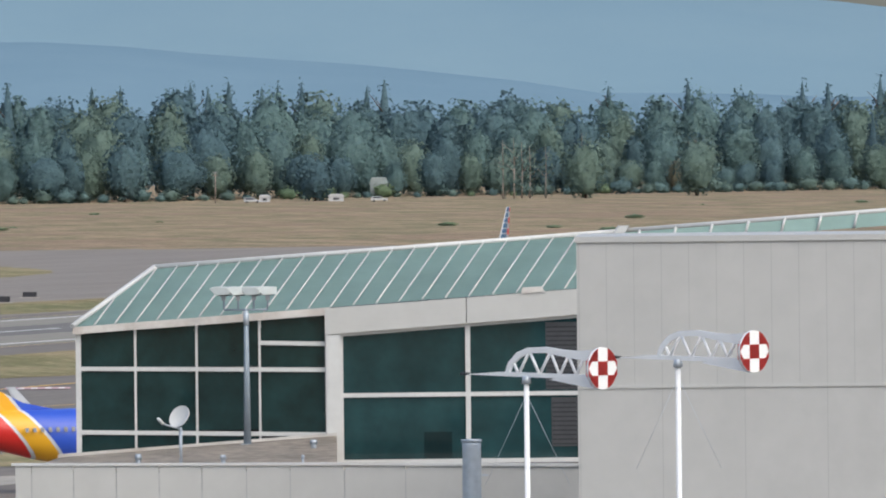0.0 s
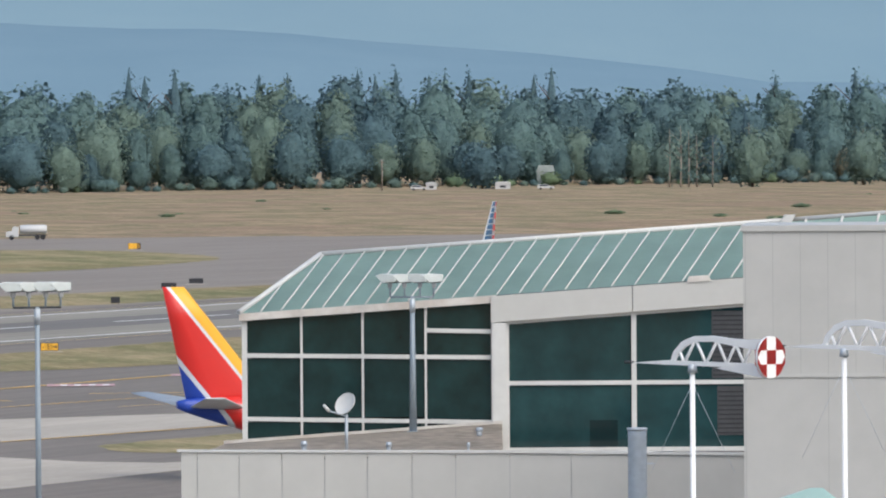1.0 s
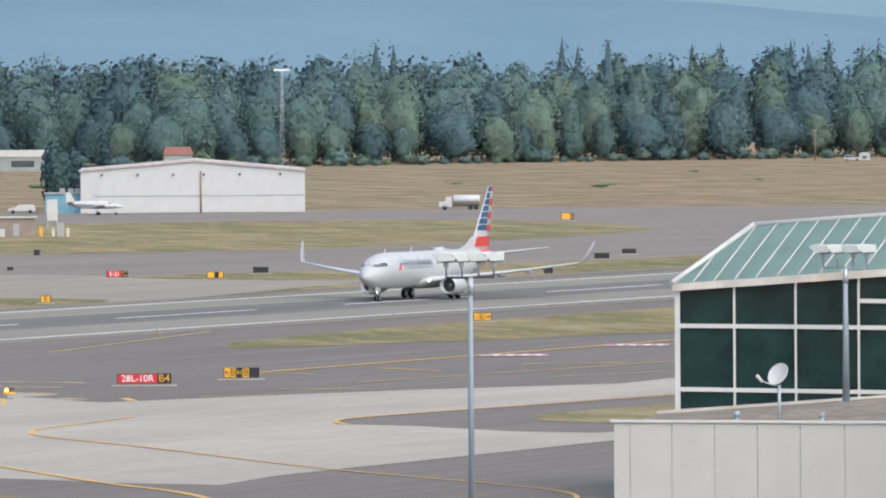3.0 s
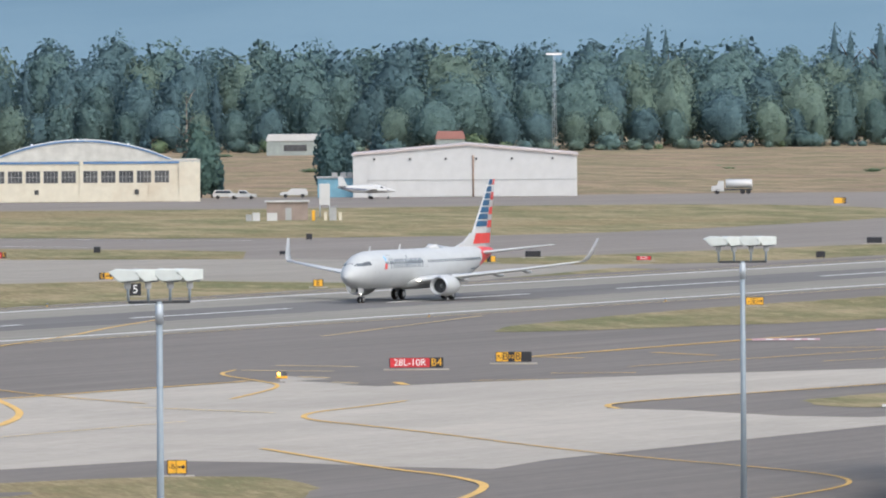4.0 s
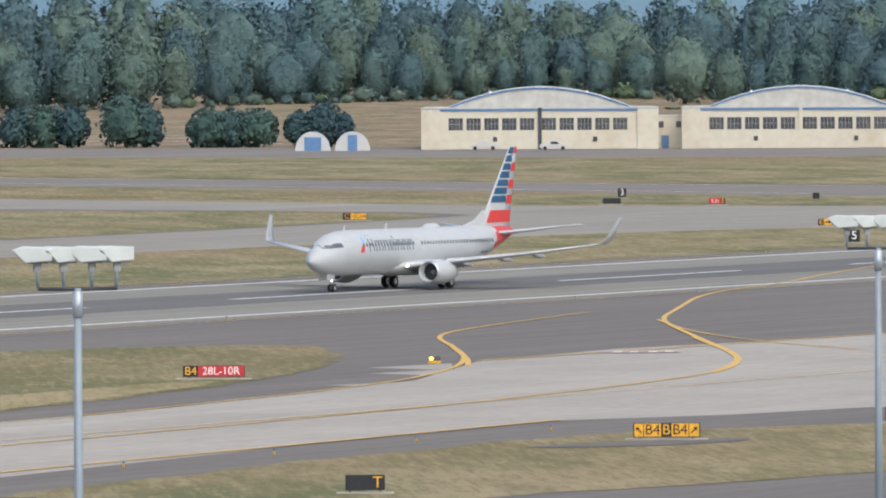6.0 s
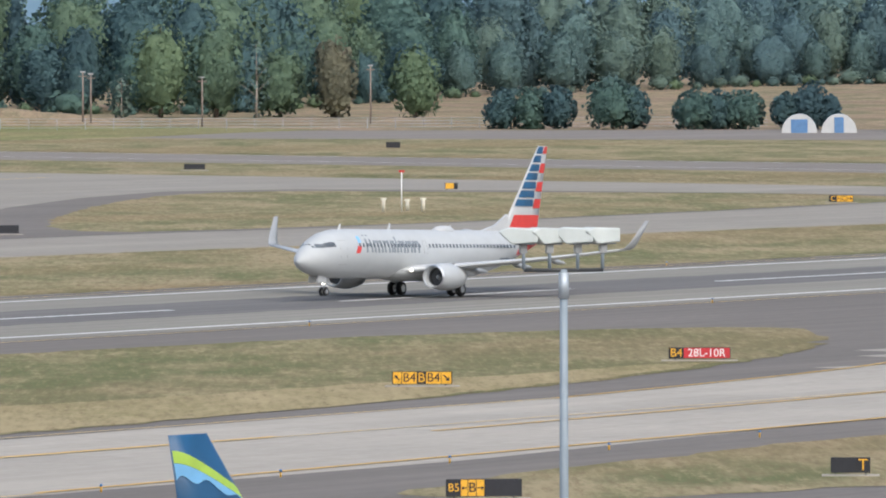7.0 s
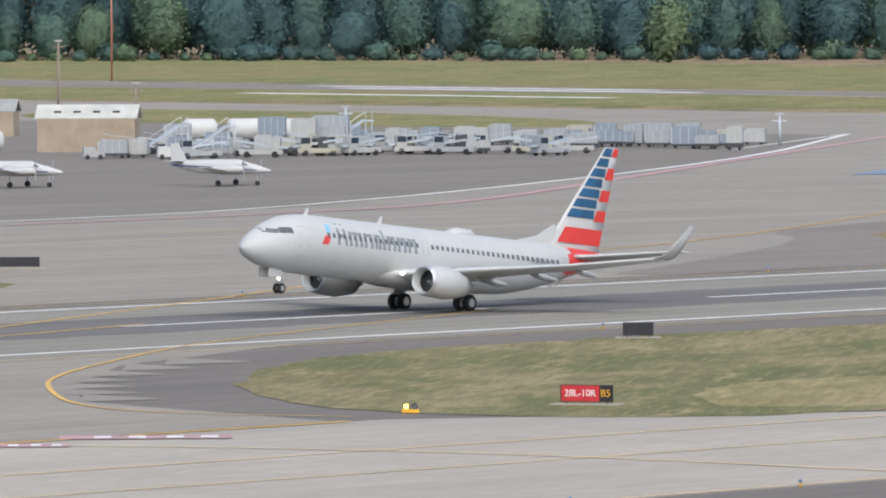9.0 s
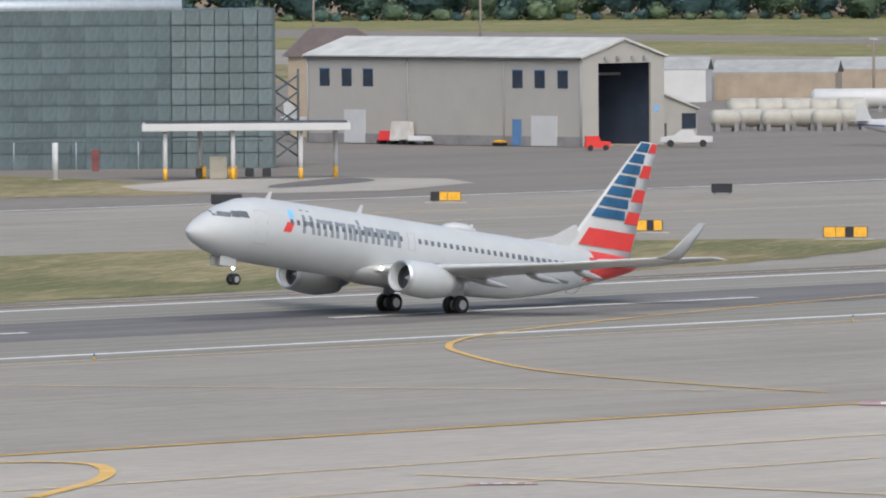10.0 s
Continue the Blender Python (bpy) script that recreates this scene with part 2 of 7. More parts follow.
def sheet(name, points, z, material, label, times=0, category="pavement", ragged=0.0):
    STACK[0] += 1
    z = 0.45 * z + 0.0002 * STACK[0]
    pts = rounded(points, times) if times else points
    if ragged:
        out = []
        for p, q in zip(pts, pts[1:] + pts[:1]):
            k = max(1, int(math.dist(p, q) / 3.0))
            out += [(p[0] + (q[0] - p[0]) * i / k, p[1] + (q[1] - p[1]) * i / k) for i in range(k)]
        pts = [(x + ragged * noise.noise((x * 0.23, y * 0.23, 3)), y + ragged * noise.noise((x * 0.23, y * 0.23, 9))) for x, y in out]
    if sum(p[0] * q[1] - q[0] * p[1] for p, q in zip(pts, pts[1:] + pts[:1])) < 0:
        pts = pts[::-1]
    tris = tessellate_polygon([[Vector((x, y, 0)) for x, y in pts]])
    up = lambda t: t if (Vector(pts[t[1]]) - Vector(pts[t[0]])).cross(Vector(pts[t[2]]) - Vector(pts[t[0]])) > 0 else t[::-1]
    me = bpy.data.meshes.new(name)
    me.from_pydata([(x, y, z) for x, y in pts], [], [up(tuple(t)) for t in tris])
    me.materials.append(material)
    return tagged(new(name, me), label, category, "", "structure")


def stripe(name, points, width, z, material, label, times=3, dash=None):
    """A painted line along a path on the ground."""
    pts = eased(points, times) if times and len(points) > 2 else points
    STACK[0] += 1
    z = 0.48 * z + 0.0001 * STACK[0]
    bm = bmesh.new()
    vec = [Vector((x, y, z)) for x, y in pts]
    if dash:
        p, q = vec[0], vec[-1]
        d = q - p
        ln = d.length
        n = Vector((-d.y, d.x, 0)).normalized() * width / 2
        on, off = dash
        for k in range(int(ln / (on + off))):
            u, w = p + d * (k * (on + off) / ln), p + d * ((k * (on + off) + on) / ln)
            bm.faces.new([bm.verts.new(v) for v in (u - n, w - n, w + n, u + n)])
    else:
        rows = []
        for k, p in enumerate(vec):
            d = (vec[min(k + 1, len(vec) - 1)] - vec[max(k - 1, 0)]).normalized()
            n = Vector((-d.y, d.x, 0)) * width / 2
            rows.append((bm.verts.new(p - n), bm.verts.new(p + n)))
        for (p0, p1), (q0, q1) in zip(rows, rows[1:]):
            bm.faces.new((p0, q0, q1, p1))
    for f in bm.faces:
        f.normal_update()
        if f.normal.z < 0:
            f.normal_flip()
    me = bpy.data.meshes.new(name)
    bm.to_mesh(me)
    bm.free()
    me.materials.append(material)
    return tagged(new(name, me), label, "line", "", "structure")


# ---- the ground plan: x along the runway, y across it ----
sheet("ground", [(-4000, -800), (4900, -800), (4900, 4900), (-4000, 4900)], 0.0, FIELD, "dry brown and green grass field reaching the woods", 0, "ground")
sheet("infield", [(200, 400), (1300, 400), (1700, 500), (1640, 690), (1480, 860), (1560, 1330), (1500, 1700), (200, 1700)], 0.02, GRASS, "mown straw-coloured infield grass", 0, "grass")
sheet("pavement_near", [(40, 60), (1000, 60), (1750, 300), (1750, 424), (40, 424)], 0.04, ASPHALT, "weathered dark grey asphalt beside the runway")
sheet("pavement_junction", [(1020, 424), (1750, 424), (1780, 560), (1700, 640), (1630, 690), (1560, 640), (1400, 740), (1240, 742), (1190, 560), (1060, 500)], 0.045, TARMAC, "weathered grey taxiway junction")
sheet("taxiway_far", [(150, 421), (950, 421), (1065, 440), (1070, 500), (1052, 560), (1085, 700), (1180, 1190), (1210, 1500), (1120, 1500), (1090, 1190), (1000, 960), (150, 960)], 0.05, TAN, "pale tan concrete taxiways and apron")
sheet("runway_crossing", [(1060, 424), (1125, 424), (1196, 560), (1228, 744), (1283, 945), (1360, 1260), (1450, 1620), (1370, 1620), (1290, 1260), (1180, 772), (1124, 540)], 0.065, TARMAC, "grey asphalt crossing runway", 0, "runway")
sheet("apron_cargo", [(150, 562), (603, 558), (666, 570), (840, 655), (970, 739), (985, 800), (1010, 960), (900, 1000), (150, 1000)], 0.068, APRON, "weathered grey cargo apron", 0, "apron")
sheet("apron_hangars", [(1400, 930), (1428, 819), (1472, 664), (1550, 636), (1650, 610), (1720, 640), (1660, 715), (1560, 860), (1500, 960)], 0.057, TARMAC, "grey apron before the old hangars", 0, "apron")
sheet("taxiway_near", [(40, 246.5), (404, 246.5), (430, 249), (457, 251.8), (478, 251.5), (489, 246), (502, 243), (502, 234), (498, 225), (497, 218), (510, 220), (540, 220), (567, 220), (600, 217), (579, 226), (580, 232.5), (588, 243), (590, 250), (597, 253), (615, 253), (632, 251), (655, 249), (690, 246), (760, 242), (740, 252), (691, 263), (677, 262), (661, 272), (645, 279), (628, 285), (636, 299), (613, 300), (586, 304), (561, 302), (528, 289), (513, 287), (485, 282.5), (461, 281), (392, 280), (376, 284), (355, 300), (40, 301)], 0.06, CONCRETE, "pale concrete taxiway in slabs", 0)
for tri in [[(546.7, 303.0), (556.3, 301.6), (545.3, 295.6)], [(537.8, 297.9), (547.1, 296.4), (536.5, 290.6)], [(518.9, 290.6), (528.0, 288.3), (518.0, 282.9)], [(501.5, 285.1), (510.0, 283.3), (500.7, 278.1)], [(485.0, 282.7), (493.0, 280.9), (484.2, 275.9)], [(632.4, 288.5), (638.3, 297.5), (625.4, 291.5)], [(621.2, 281.6), (626.8, 291.2), (614.3, 285.4)], [(642.6, 295.6), (649.2, 303.0), (635.8, 296.8)]]:
    sheet("worn_tooth", tri, 0.06, CONCRETE, "tapering worn edge of the old concrete", 0)
sheet("apron_near", [(40, 60), (600, 60), (640, 190), (500, 222), (497, 246), (40, 246)], 0.048, ASPHALT, "dark asphalt beside the taxiway", 0)
sheet("exit_pad", [(40, 301), (352, 301), (360, 325), (372, 337), (394, 353), (428, 366), (40, 366)], 0.055, TAN, "tan concrete runway exit", 0)
sheet("runway", [(-300, 364), (1900, 364), (1900, 416), (-300, 416)], 0.07, RUNWAY, "pale grey concrete runway", 0, "runway")
sheet("runway_rubber", [(-300, 382), (1900, 382), (1900, 400), (-300, 400)], 0.085, RUBBER, "rubber-darkened middle of the runway", 0, "runway", 1.2)
GRASSES = [
    ("grass_strip", [(363, 290), (360, 306), (366, 316), (381, 334), (412, 353), (440, 354), (500, 351), (560, 347), (588, 331), (571, 319), (547, 306), (512, 295), (464, 287), (410, 283), (373, 284)], STRIP),
    ("grass_island", [(760, 333), (771, 339), (825, 348), (896, 349), (1100, 348), (1500, 344), (1500, 300), (1000, 300), (850, 306), (801, 318)], GRASS),
    ("grass_island", [(374, 219), (370, 229), (376, 234), (401, 238), (430, 241), (466, 242), (488, 229), (469, 216), (451, 210), (430, 206), (404, 212), (391, 216)], GRASS),
    ("grass_island", [(594, 232), (603, 241), (615, 243), (633, 241.5), (720, 236), (720, 222), (606, 228)], GRASS),
    ("grass_strip", [(604, 455), (620, 470), (640, 478), (662, 484), (717, 490), (800, 483), (902, 478), (955, 466), (948, 440), (942, 423), (907, 422), (700, 421), (600, 421), (588, 432)], GRASS),
    ("grass_strip", [(150, 484), (431, 484), (458, 480), (484, 468), (496, 451), (464, 434), (438, 426), (376, 421), (150, 421)], STRIP),
    ("grass_island", [(1040, 440), (1047, 466), (1062, 482), (1099, 464), (1300, 446), (1300, 426), (1062, 426)], GRASS),
    ("grass_island", [(786, 536), (930, 621), (996, 646), (1002, 608), (1014, 572), (998, 543), (985, 536), (959, 533), (899, 527), (834, 526)], GRASS),
    ("grass_island", [(1066, 510), (1076, 580), (1098, 705), (1120, 730), (1154, 690), (1144, 640), (1114, 530), (1090, 512)], GRASS),
    ("grass_island", [(965, 729), (1032, 770), (1037, 735), (985, 697)], GRASS),
    ("grass_island", [(1195, 583), (1232, 534), (1300, 531), (1375, 536), (1455, 552), (1560, 630), (1460, 712), (1420, 820), (1400, 930), (1350, 930), (1290, 930), (1236, 744)], GRASS),
    ("verge", [(1128, 815), (1160, 798), (1190, 815), (1206, 876), (1250, 940), (1282, 1172), (1340, 1450), (1220, 1450), (1170, 1073), (1150, 900)], GREEN),
    ("verge", [(1000, 800), (1060, 860), (1095, 960), (1085, 985), (1010, 930), (985, 830)], GREEN),
    ("grass_patch", [(560, 665), (575, 643), (556, 590), (541, 578), (520, 590), (420, 640), (420, 680)], GRASS),
]
for i, (nm, pts, mt) in enumerate(GRASSES):
    sheet(nm, pts, 0.10, mt, "patchy mown grass between the pavements" if nm != "verge" else "greener verge beside the crossing runway", 2, "grass", 1.4)
sheet("straw_band", [(374, 290), (380, 300), (398, 311), (416, 305), (443, 303), (476, 302), (530, 302.5), (505, 295), (464, 288), (449, 285.5), (417, 284.5), (396, 285)], 0.125, STRAW, "pale straw-coloured mown verge", 1, "grass", 1.6)
sheet("far_verge", [(1290, 935), (1400, 935), (1520, 960), (1640, 1310), (1700, 1700), (1460, 1700), (1372, 1260)], 0.09, GREEN, "green verge beyond the crossing runway", 0, "grass", 2.0)
sheet("dark_shoulder", [(426, 358), (408, 350), (388, 337), (373, 323), (365, 311), (366, 300), (378, 292), (395, 320), (420, 345), (470, 357)], 0.09, ASPHALT, "dark asphalt shoulder", 1)
sheet("dark_shoulder", [(604, 464), (620, 481), (639, 487), (660, 495), (650, 470), (600, 430), (560, 421), (520, 421), (560, 440)], 0.075, TARMAC, "dark asphalt shoulder between grass strips", 1)
sheet("dark_shoulder", [(701, 520), (786, 530), (840, 522), (960, 530), (1010, 540), (1015, 600), (1005, 655), (930, 630), (800, 560)], 0.085, ASPHALT, "dark asphalt shoulder round a grass island", 1)
for tri in [[(403.5, 357.6), (401.8, 349.4), (396.0, 351.3)], [(395.9, 354.1), (393.8, 346.6), (388.5, 348.0)], [(388.6, 350.4), (387.1, 342.6), (381.5, 344.5)], [(381.9, 346.4), (380.1, 339.3), (375.0, 340.6)], [(375.9, 341.7), (374.5, 334.2), (369.2, 336.1)], [(370.6, 336.3), (369.4, 329.0), (364.2, 330.9)], [(366.0, 330.5), (364.8, 323.3), (359.7, 325.2)]]:
    sheet("worn_tooth", tri, 0.09, TAN, "tapering worn edge of the old concrete", 0)
sheet("concrete_pad", [(545, 600), (582, 618), (590, 590), (548, 568)], 0.12, CONCRETE, "pale concrete pad under the fuel canopy", 1)
# patch of ground darker than the apron around it
sheet("dark_patch", [(556, 587), (563, 594), (572, 600), (585, 607), (582, 600), (577, 595), (566, 590)], 0.20, RUBBER, "dark patch of ground beside the fuel canopy", 1)
sheet("sign_pad", [(444, 237.5), (452, 236.5), (462, 231.5), (458, 229), (450, 231)], 0.15, ASPHALT, "dark asphalt pad round a sign", 1)

# painted lines
for y in (367.6, 413.0):
    stripe("edge_line", [(-300, y), (1900, y)], 0.85, 0.11, WHITEL, "white runway edge line", 0)
stripe("centre_line", [(-296, 390.3), (1900, 390.3)], 0.8, 0.11, WHITEL, "dashed white runway centre line", 0, (36.6, 24.4))
for y in (362.5, 418.0):
    stripe("shoulder_line", [(-300, y), (1900, y)], 0.3, 0.11, PALE_Y, "faint shoulder line", 0)
CURVES = [
    ([(800, 386), (766, 376), (743, 368), (710, 360), (670, 342), (645, 331), (612, 311), (581, 292), (562, 282), (543, 275), (497, 268), (430, 265)], 0.42),
    ([(610, 310), (581, 292), (566, 284), (548, 277)], 0.55),
    ([(645, 331), (621, 316), (603, 301), (590, 286)], 0.35),
    ([(660, 345), (620, 335), (604, 329), (585, 317), (565, 305), (544, 295), (518, 287), (470, 281)], 0.40),
    ([(590, 320), (578, 313), (565, 305), (552, 298)], 0.4),
    ([(1064, 719), (1040, 716), (868, 610), (701, 522), (600, 470), (553, 456), (486, 422), (430, 396)], 0.40),
    ([(470, 388), (420, 370), (401, 359), (380, 346), (367, 334), (356, 322), (353, 313), (356, 303)], 0.32),
    ([(440, 392), (400, 381), (367, 369), (354, 360), (345, 348), (336, 334), (332, 320), (330, 308)], 0.42),
    ([(235, 299.5), (255, 298.5), (265, 296.5), (267, 293), (263.5, 288), (258, 282.8), (249, 277)], 0.7),
    ([(420, 269), (371, 269), (358, 266), (348, 260), (340, 252), (330, 235), (300, 200)], 0.50),
    ([(364, 268), (352, 263), (344, 256)], 0.65),
    ([(600, 270), (588, 268), (576, 267), (565, 262), (556, 253), (545, 243)], 0.42),
    ([(545, 243), (518, 220), (500, 200), (490, 192), (477, 188), (440, 186)], 0.32),
    ([(520, 244), (496, 225), (487, 216), (473, 207), (430, 196)], 0.55),
    ([(660, 312), (650, 309), (638, 300), (627, 292), (600, 284)], 0.35),
    ([(690, 245), (648, 248), (613, 252.5), (599, 253.3), (593.6, 251.7), (589, 248.6)], 0.5),
]
for pts, w in CURVES:
    stripe("taxi_line", pts, w, 0.13, YELLOW, "curved yellow taxi guide line")
STRAIGHTS = [((40, 269), (560, 268.5), 0.35, PALE_Y), ((40, 300.6), (352, 299.8), 0.9, YELLOW), ((561, 302), (636, 299.6), 0.8, YELLOW), ((365, 247.5), (478, 251.8), 0.7, YELLOW),
             ((40, 281), (470, 281), 0.4, PALE_Y), ((690, 302.3), (860, 302.7), 1.1, YELLOW), ((675, 284), (760, 276.5), 0.5, YELLOW), ((40, 247), (365, 247), 0.35, PALE_Y), ((304, 355), (330, 311), 0.4, PALE_Y),
             ((641.2, 283), (645, 277.6), 0.8, YELLOW), ((658.4, 283.8), (661, 277.6), 0.8, YELLOW), ((696.6, 302.3), (694.6, 296.3), 0.8, YELLOW), ((709.9, 296.6), (703.7, 288.4), 1.0, YELLOW), ((723.9, 289.3), (728.5, 281.5), 1.0, YELLOW), ((691.4, 273.8), (707, 269.5), 0.5, YELLOW),
             ((583.3, 283.8), (575.6, 269.2), 0.6, PALE_Y), ((636, 287), (631, 284), 1.0, YELLOW),
             ((748, 345), (816, 359), 0.4, PALE_Y), ((500, 512), (700, 512), 0.35, PALE_Y), ((500, 530), (560, 530), 0.6, YELLOW), ((580, 523), (600, 523), 0.6, YELLOW)]
for a, b, w, mt in STRAIGHTS:
    stripe("taxi_line", [a, b], w * 0.75, 0.13, mt, "straight yellow taxi line", 0)
for pts, w, mt in (([(400, 558), (500, 560), (603, 557), (666, 569), (840, 655), (975, 742)], 0.9, WHITEL), ([(600, 551), (640, 554), (677, 562), (762, 611), (964, 727)], 1.5, PINK), ([(890, 695), (971, 740)], 0.6, WHITEL), ([(1140, 560), (1178, 700), (1250, 960), (1340, 1260)], 0.5, WHITEL), ([(1190, 560), (1225, 744), (1280, 945), (1356, 1260)], 0.5, WHITEL)):
    stripe("apron_line", pts, w, 0.13, mt, "painted apron boundary line", 2)
for x, y, w, d in ((747, 299.3, 6.0, 6.5), (779, 300, 6.0, 6.5), (580, 299.2, 6.0, 3.2), (325, 297.8, 5.0, 3.0), (334.5, 298, 8.5, 3.4), (267.5, 268.3, 3.0, 1.0), (480, 492, 5.0, 3.0)):
    ln = math.hypot(x, y)
    ax, ay = y / ln, -x / ln
    stripe("red_marking", [(x - ax * w / 2, y - ay * w / 2), (x + ax * w / 2, y + ay * w / 2)], d, 0.14, PINK, "faded red painted surface marking", 0)
    for k in (-0.3, -0.1, 0.12, 0.32):
        stripe("marking_bar", [(x + ax * w * k, y + ay * w * k), (x + ax * w * (k + 0.1), y + ay * w * (k + 0.1))], d * 0.55, 0.15, WHITEL, "white bar in the red marking", 0)
for x0, y0, x1, y1 in ((671, 313.6, 669.6, 305.7), (659, 311, 658.8, 302.8), (645.5, 299.5, 643.8, 296.2), (635, 292, 633.5, 289.1)):
    stripe("pale_dash", [(x0, y0), (x1, y1)], 0.7, 0.12, PALE_Y, "worn pale painted dash", 0)
for pts in ([(326, 297), (331, 285), (333.4, 271), (332, 250)], [(270, 276), (271.5, 264), (272.5, 251)]):
    stripe("taxi_line", pts, 0.35, 0.135, PALE_Y, "worn yellow taxi line")
stripe("blue_marking", [(792, 600), (815, 612)], 4.0, 0.13, BLUEPAD, "faded blue painted mark", 0)
for x0, dy in ((1330, 0), (1350, 8), (1275, -8)):
    stripe("painted_number", [(x0 - 60, 1000 + dy * 3), (x0 - 40, 1100 + dy * 3)], 6.0, 0.14, WHITEL, "white runway marking", 0)


# ---- aircraft ----
BODY = [(0, 0.03, 0.03, 2.74), (0.25, 0.42, 0.40, 2.78), (0.8, 0.80, 0.78, 2.86), (1.6, 1.17, 1.17, 2.98), (2.6, 1.50, 1.55, 3.13), (3.8, 1.74, 1.84, 3.29),
        (5.2, 1.86, 1.97, 3.38), (7, 1.88, 2.0, 3.40), (24, 1.88, 2.0, 3.40), (27, 1.82, 1.90, 3.50), (30, 1.58, 1.60, 3.78), (33, 1.15, 1.18, 4.16),
        (35.5, 0.72, 0.78, 4.50), (37.4, 0.35, 0.42, 4.76), (38.0, 0.15, 0.2, 4.84)]
NOSE = 19.35


def body_at(x):
    s = min(max(x + NOSE, 0), 38.0)
    for a, b in zip(BODY, BODY[1:]):
        if s <= b[0]:
            k = (s - a[0]) / (b[0] - a[0])
            return tuple(a[i] + (b[i] - a[i]) * k for i in (1, 2, 3))
    return BODY[-1][1:]


def side_patch(x0, x1, z0, z1, side=-1, off=0.015, bm=None, lean=0.0, n=3):
    """A thin plate that follows the fuselage's side."""
    bm = bm or bmesh.new()
    def at(x, z, o):
        w, h, c = body_at(x)
        return (x, side * (w * math.sqrt(max(0, 1 - ((z - c) / h) ** 2)) + o), z)
    grid = [[[bm.verts.new(at(x0 + (x1 - x0) * i / n + lean * j / n, z0 + (z1 - z0) * j / n, o)) for j in range(n + 1)] for i in range(n + 1)] for o in (off, -0.03)]
    for i in range(n):
        for j in range(n):
            bm.faces.new((grid[0][i][j], grid[0][i + 1][j], grid[0][i + 1][j + 1], grid[0][i][j + 1]))
    rim = [(i, 0) for i in range(n)] + [(n, j) for j in range(n)] + [(n - i, n) for i in range(n)] + [(0, n - j) for j in range(n)]
    for (a, b), (c, d) in zip(rim, rim[1:] + rim[:1]):
        bm.faces.new((grid[0][a][b], grid[0][c][d], grid[1][c][d], grid[1][a][b]))
    return bm


FOIL = [(0, 0), (0.05, 0.5), (0.15, 0.85), (0.35, 1.0), (0.65, 0.62), (1.0, 0.05)]


def wing_ring(le, chord, y, z, thick, axis="z"):
    up = [(c, t * thick) for c, t in FOIL]
    pts = up + [(c, -t * thick * 0.75) for c, t in FOIL[::-1][:-1]]
    return [(le + c * chord, y, z + t) if axis == "z" else (le + c * chord, y + t, z) for c, t in pts]


def fin_at(z, c):
    k = (z - 5.0) / 7.5
    le, te = 11.9 + (18.0 - 11.9) * k, 17.9 + (19.5 - 17.9) * k
    t = 0.30 + (0.10 - 0.30) * k
    th = np.interp(c, [p[0] for p in FOIL], [p[1] for p in FOIL]) * t
    return le + (te - le) * c, th


def fin_patch(z0, z1, c0, c1, side, c0t=None, c1t=None):
    bm = bmesh.new()
    knots = sorted({0.0, 1.0} | {(c - c0) / (c1 - c0) for c, _ in FOIL if c0 < c < c1})
    rows = []
    for z, a, b in ((z0, c0, c1), (z1, c0 if c0t is None else c0t, c1 if c1t is None else c1t)):
        row = []
        for k in knots:
            x, th = fin_at(z, a + (b - a) * k)
            row.append(bm.verts.new((x, side * (th + 0.02), z)))
        rows.append(row)
    for i in range(len(knots) - 1):
        bm.faces.new((rows[0][i], rows[0][i + 1], rows[1][i + 1], rows[1][i]))
    return bm


def wheel(parent, name, x, y, r, w):
    ring = lambda rr, yy: [(x + rr * math.cos(i * 0.2618), yy, r + rr * math.sin(i * 0.2618)) for i in range(24)]
    tyre = part(name, loft([ring(r * 0.55, y - w * 0.5), ring(r * 0.9, y - w * 0.5), ring(r, y - w * 0.28), ring(r, y + w * 0.28), ring(r * 0.9, y + w * 0.5), ring(r * 0.55, y + w * 0.5)]), BLACK, parent, "black rubber tyre")
    part("rim", loft([ring(r * 0.52, y - w * 0.53), ring(r * 0.30, y - w * 0.45), ring(r * 0.30, y + w * 0.45), ring(r * 0.52, y + w * 0.53)]), ALU, tyre, "bare metal wheel rim")


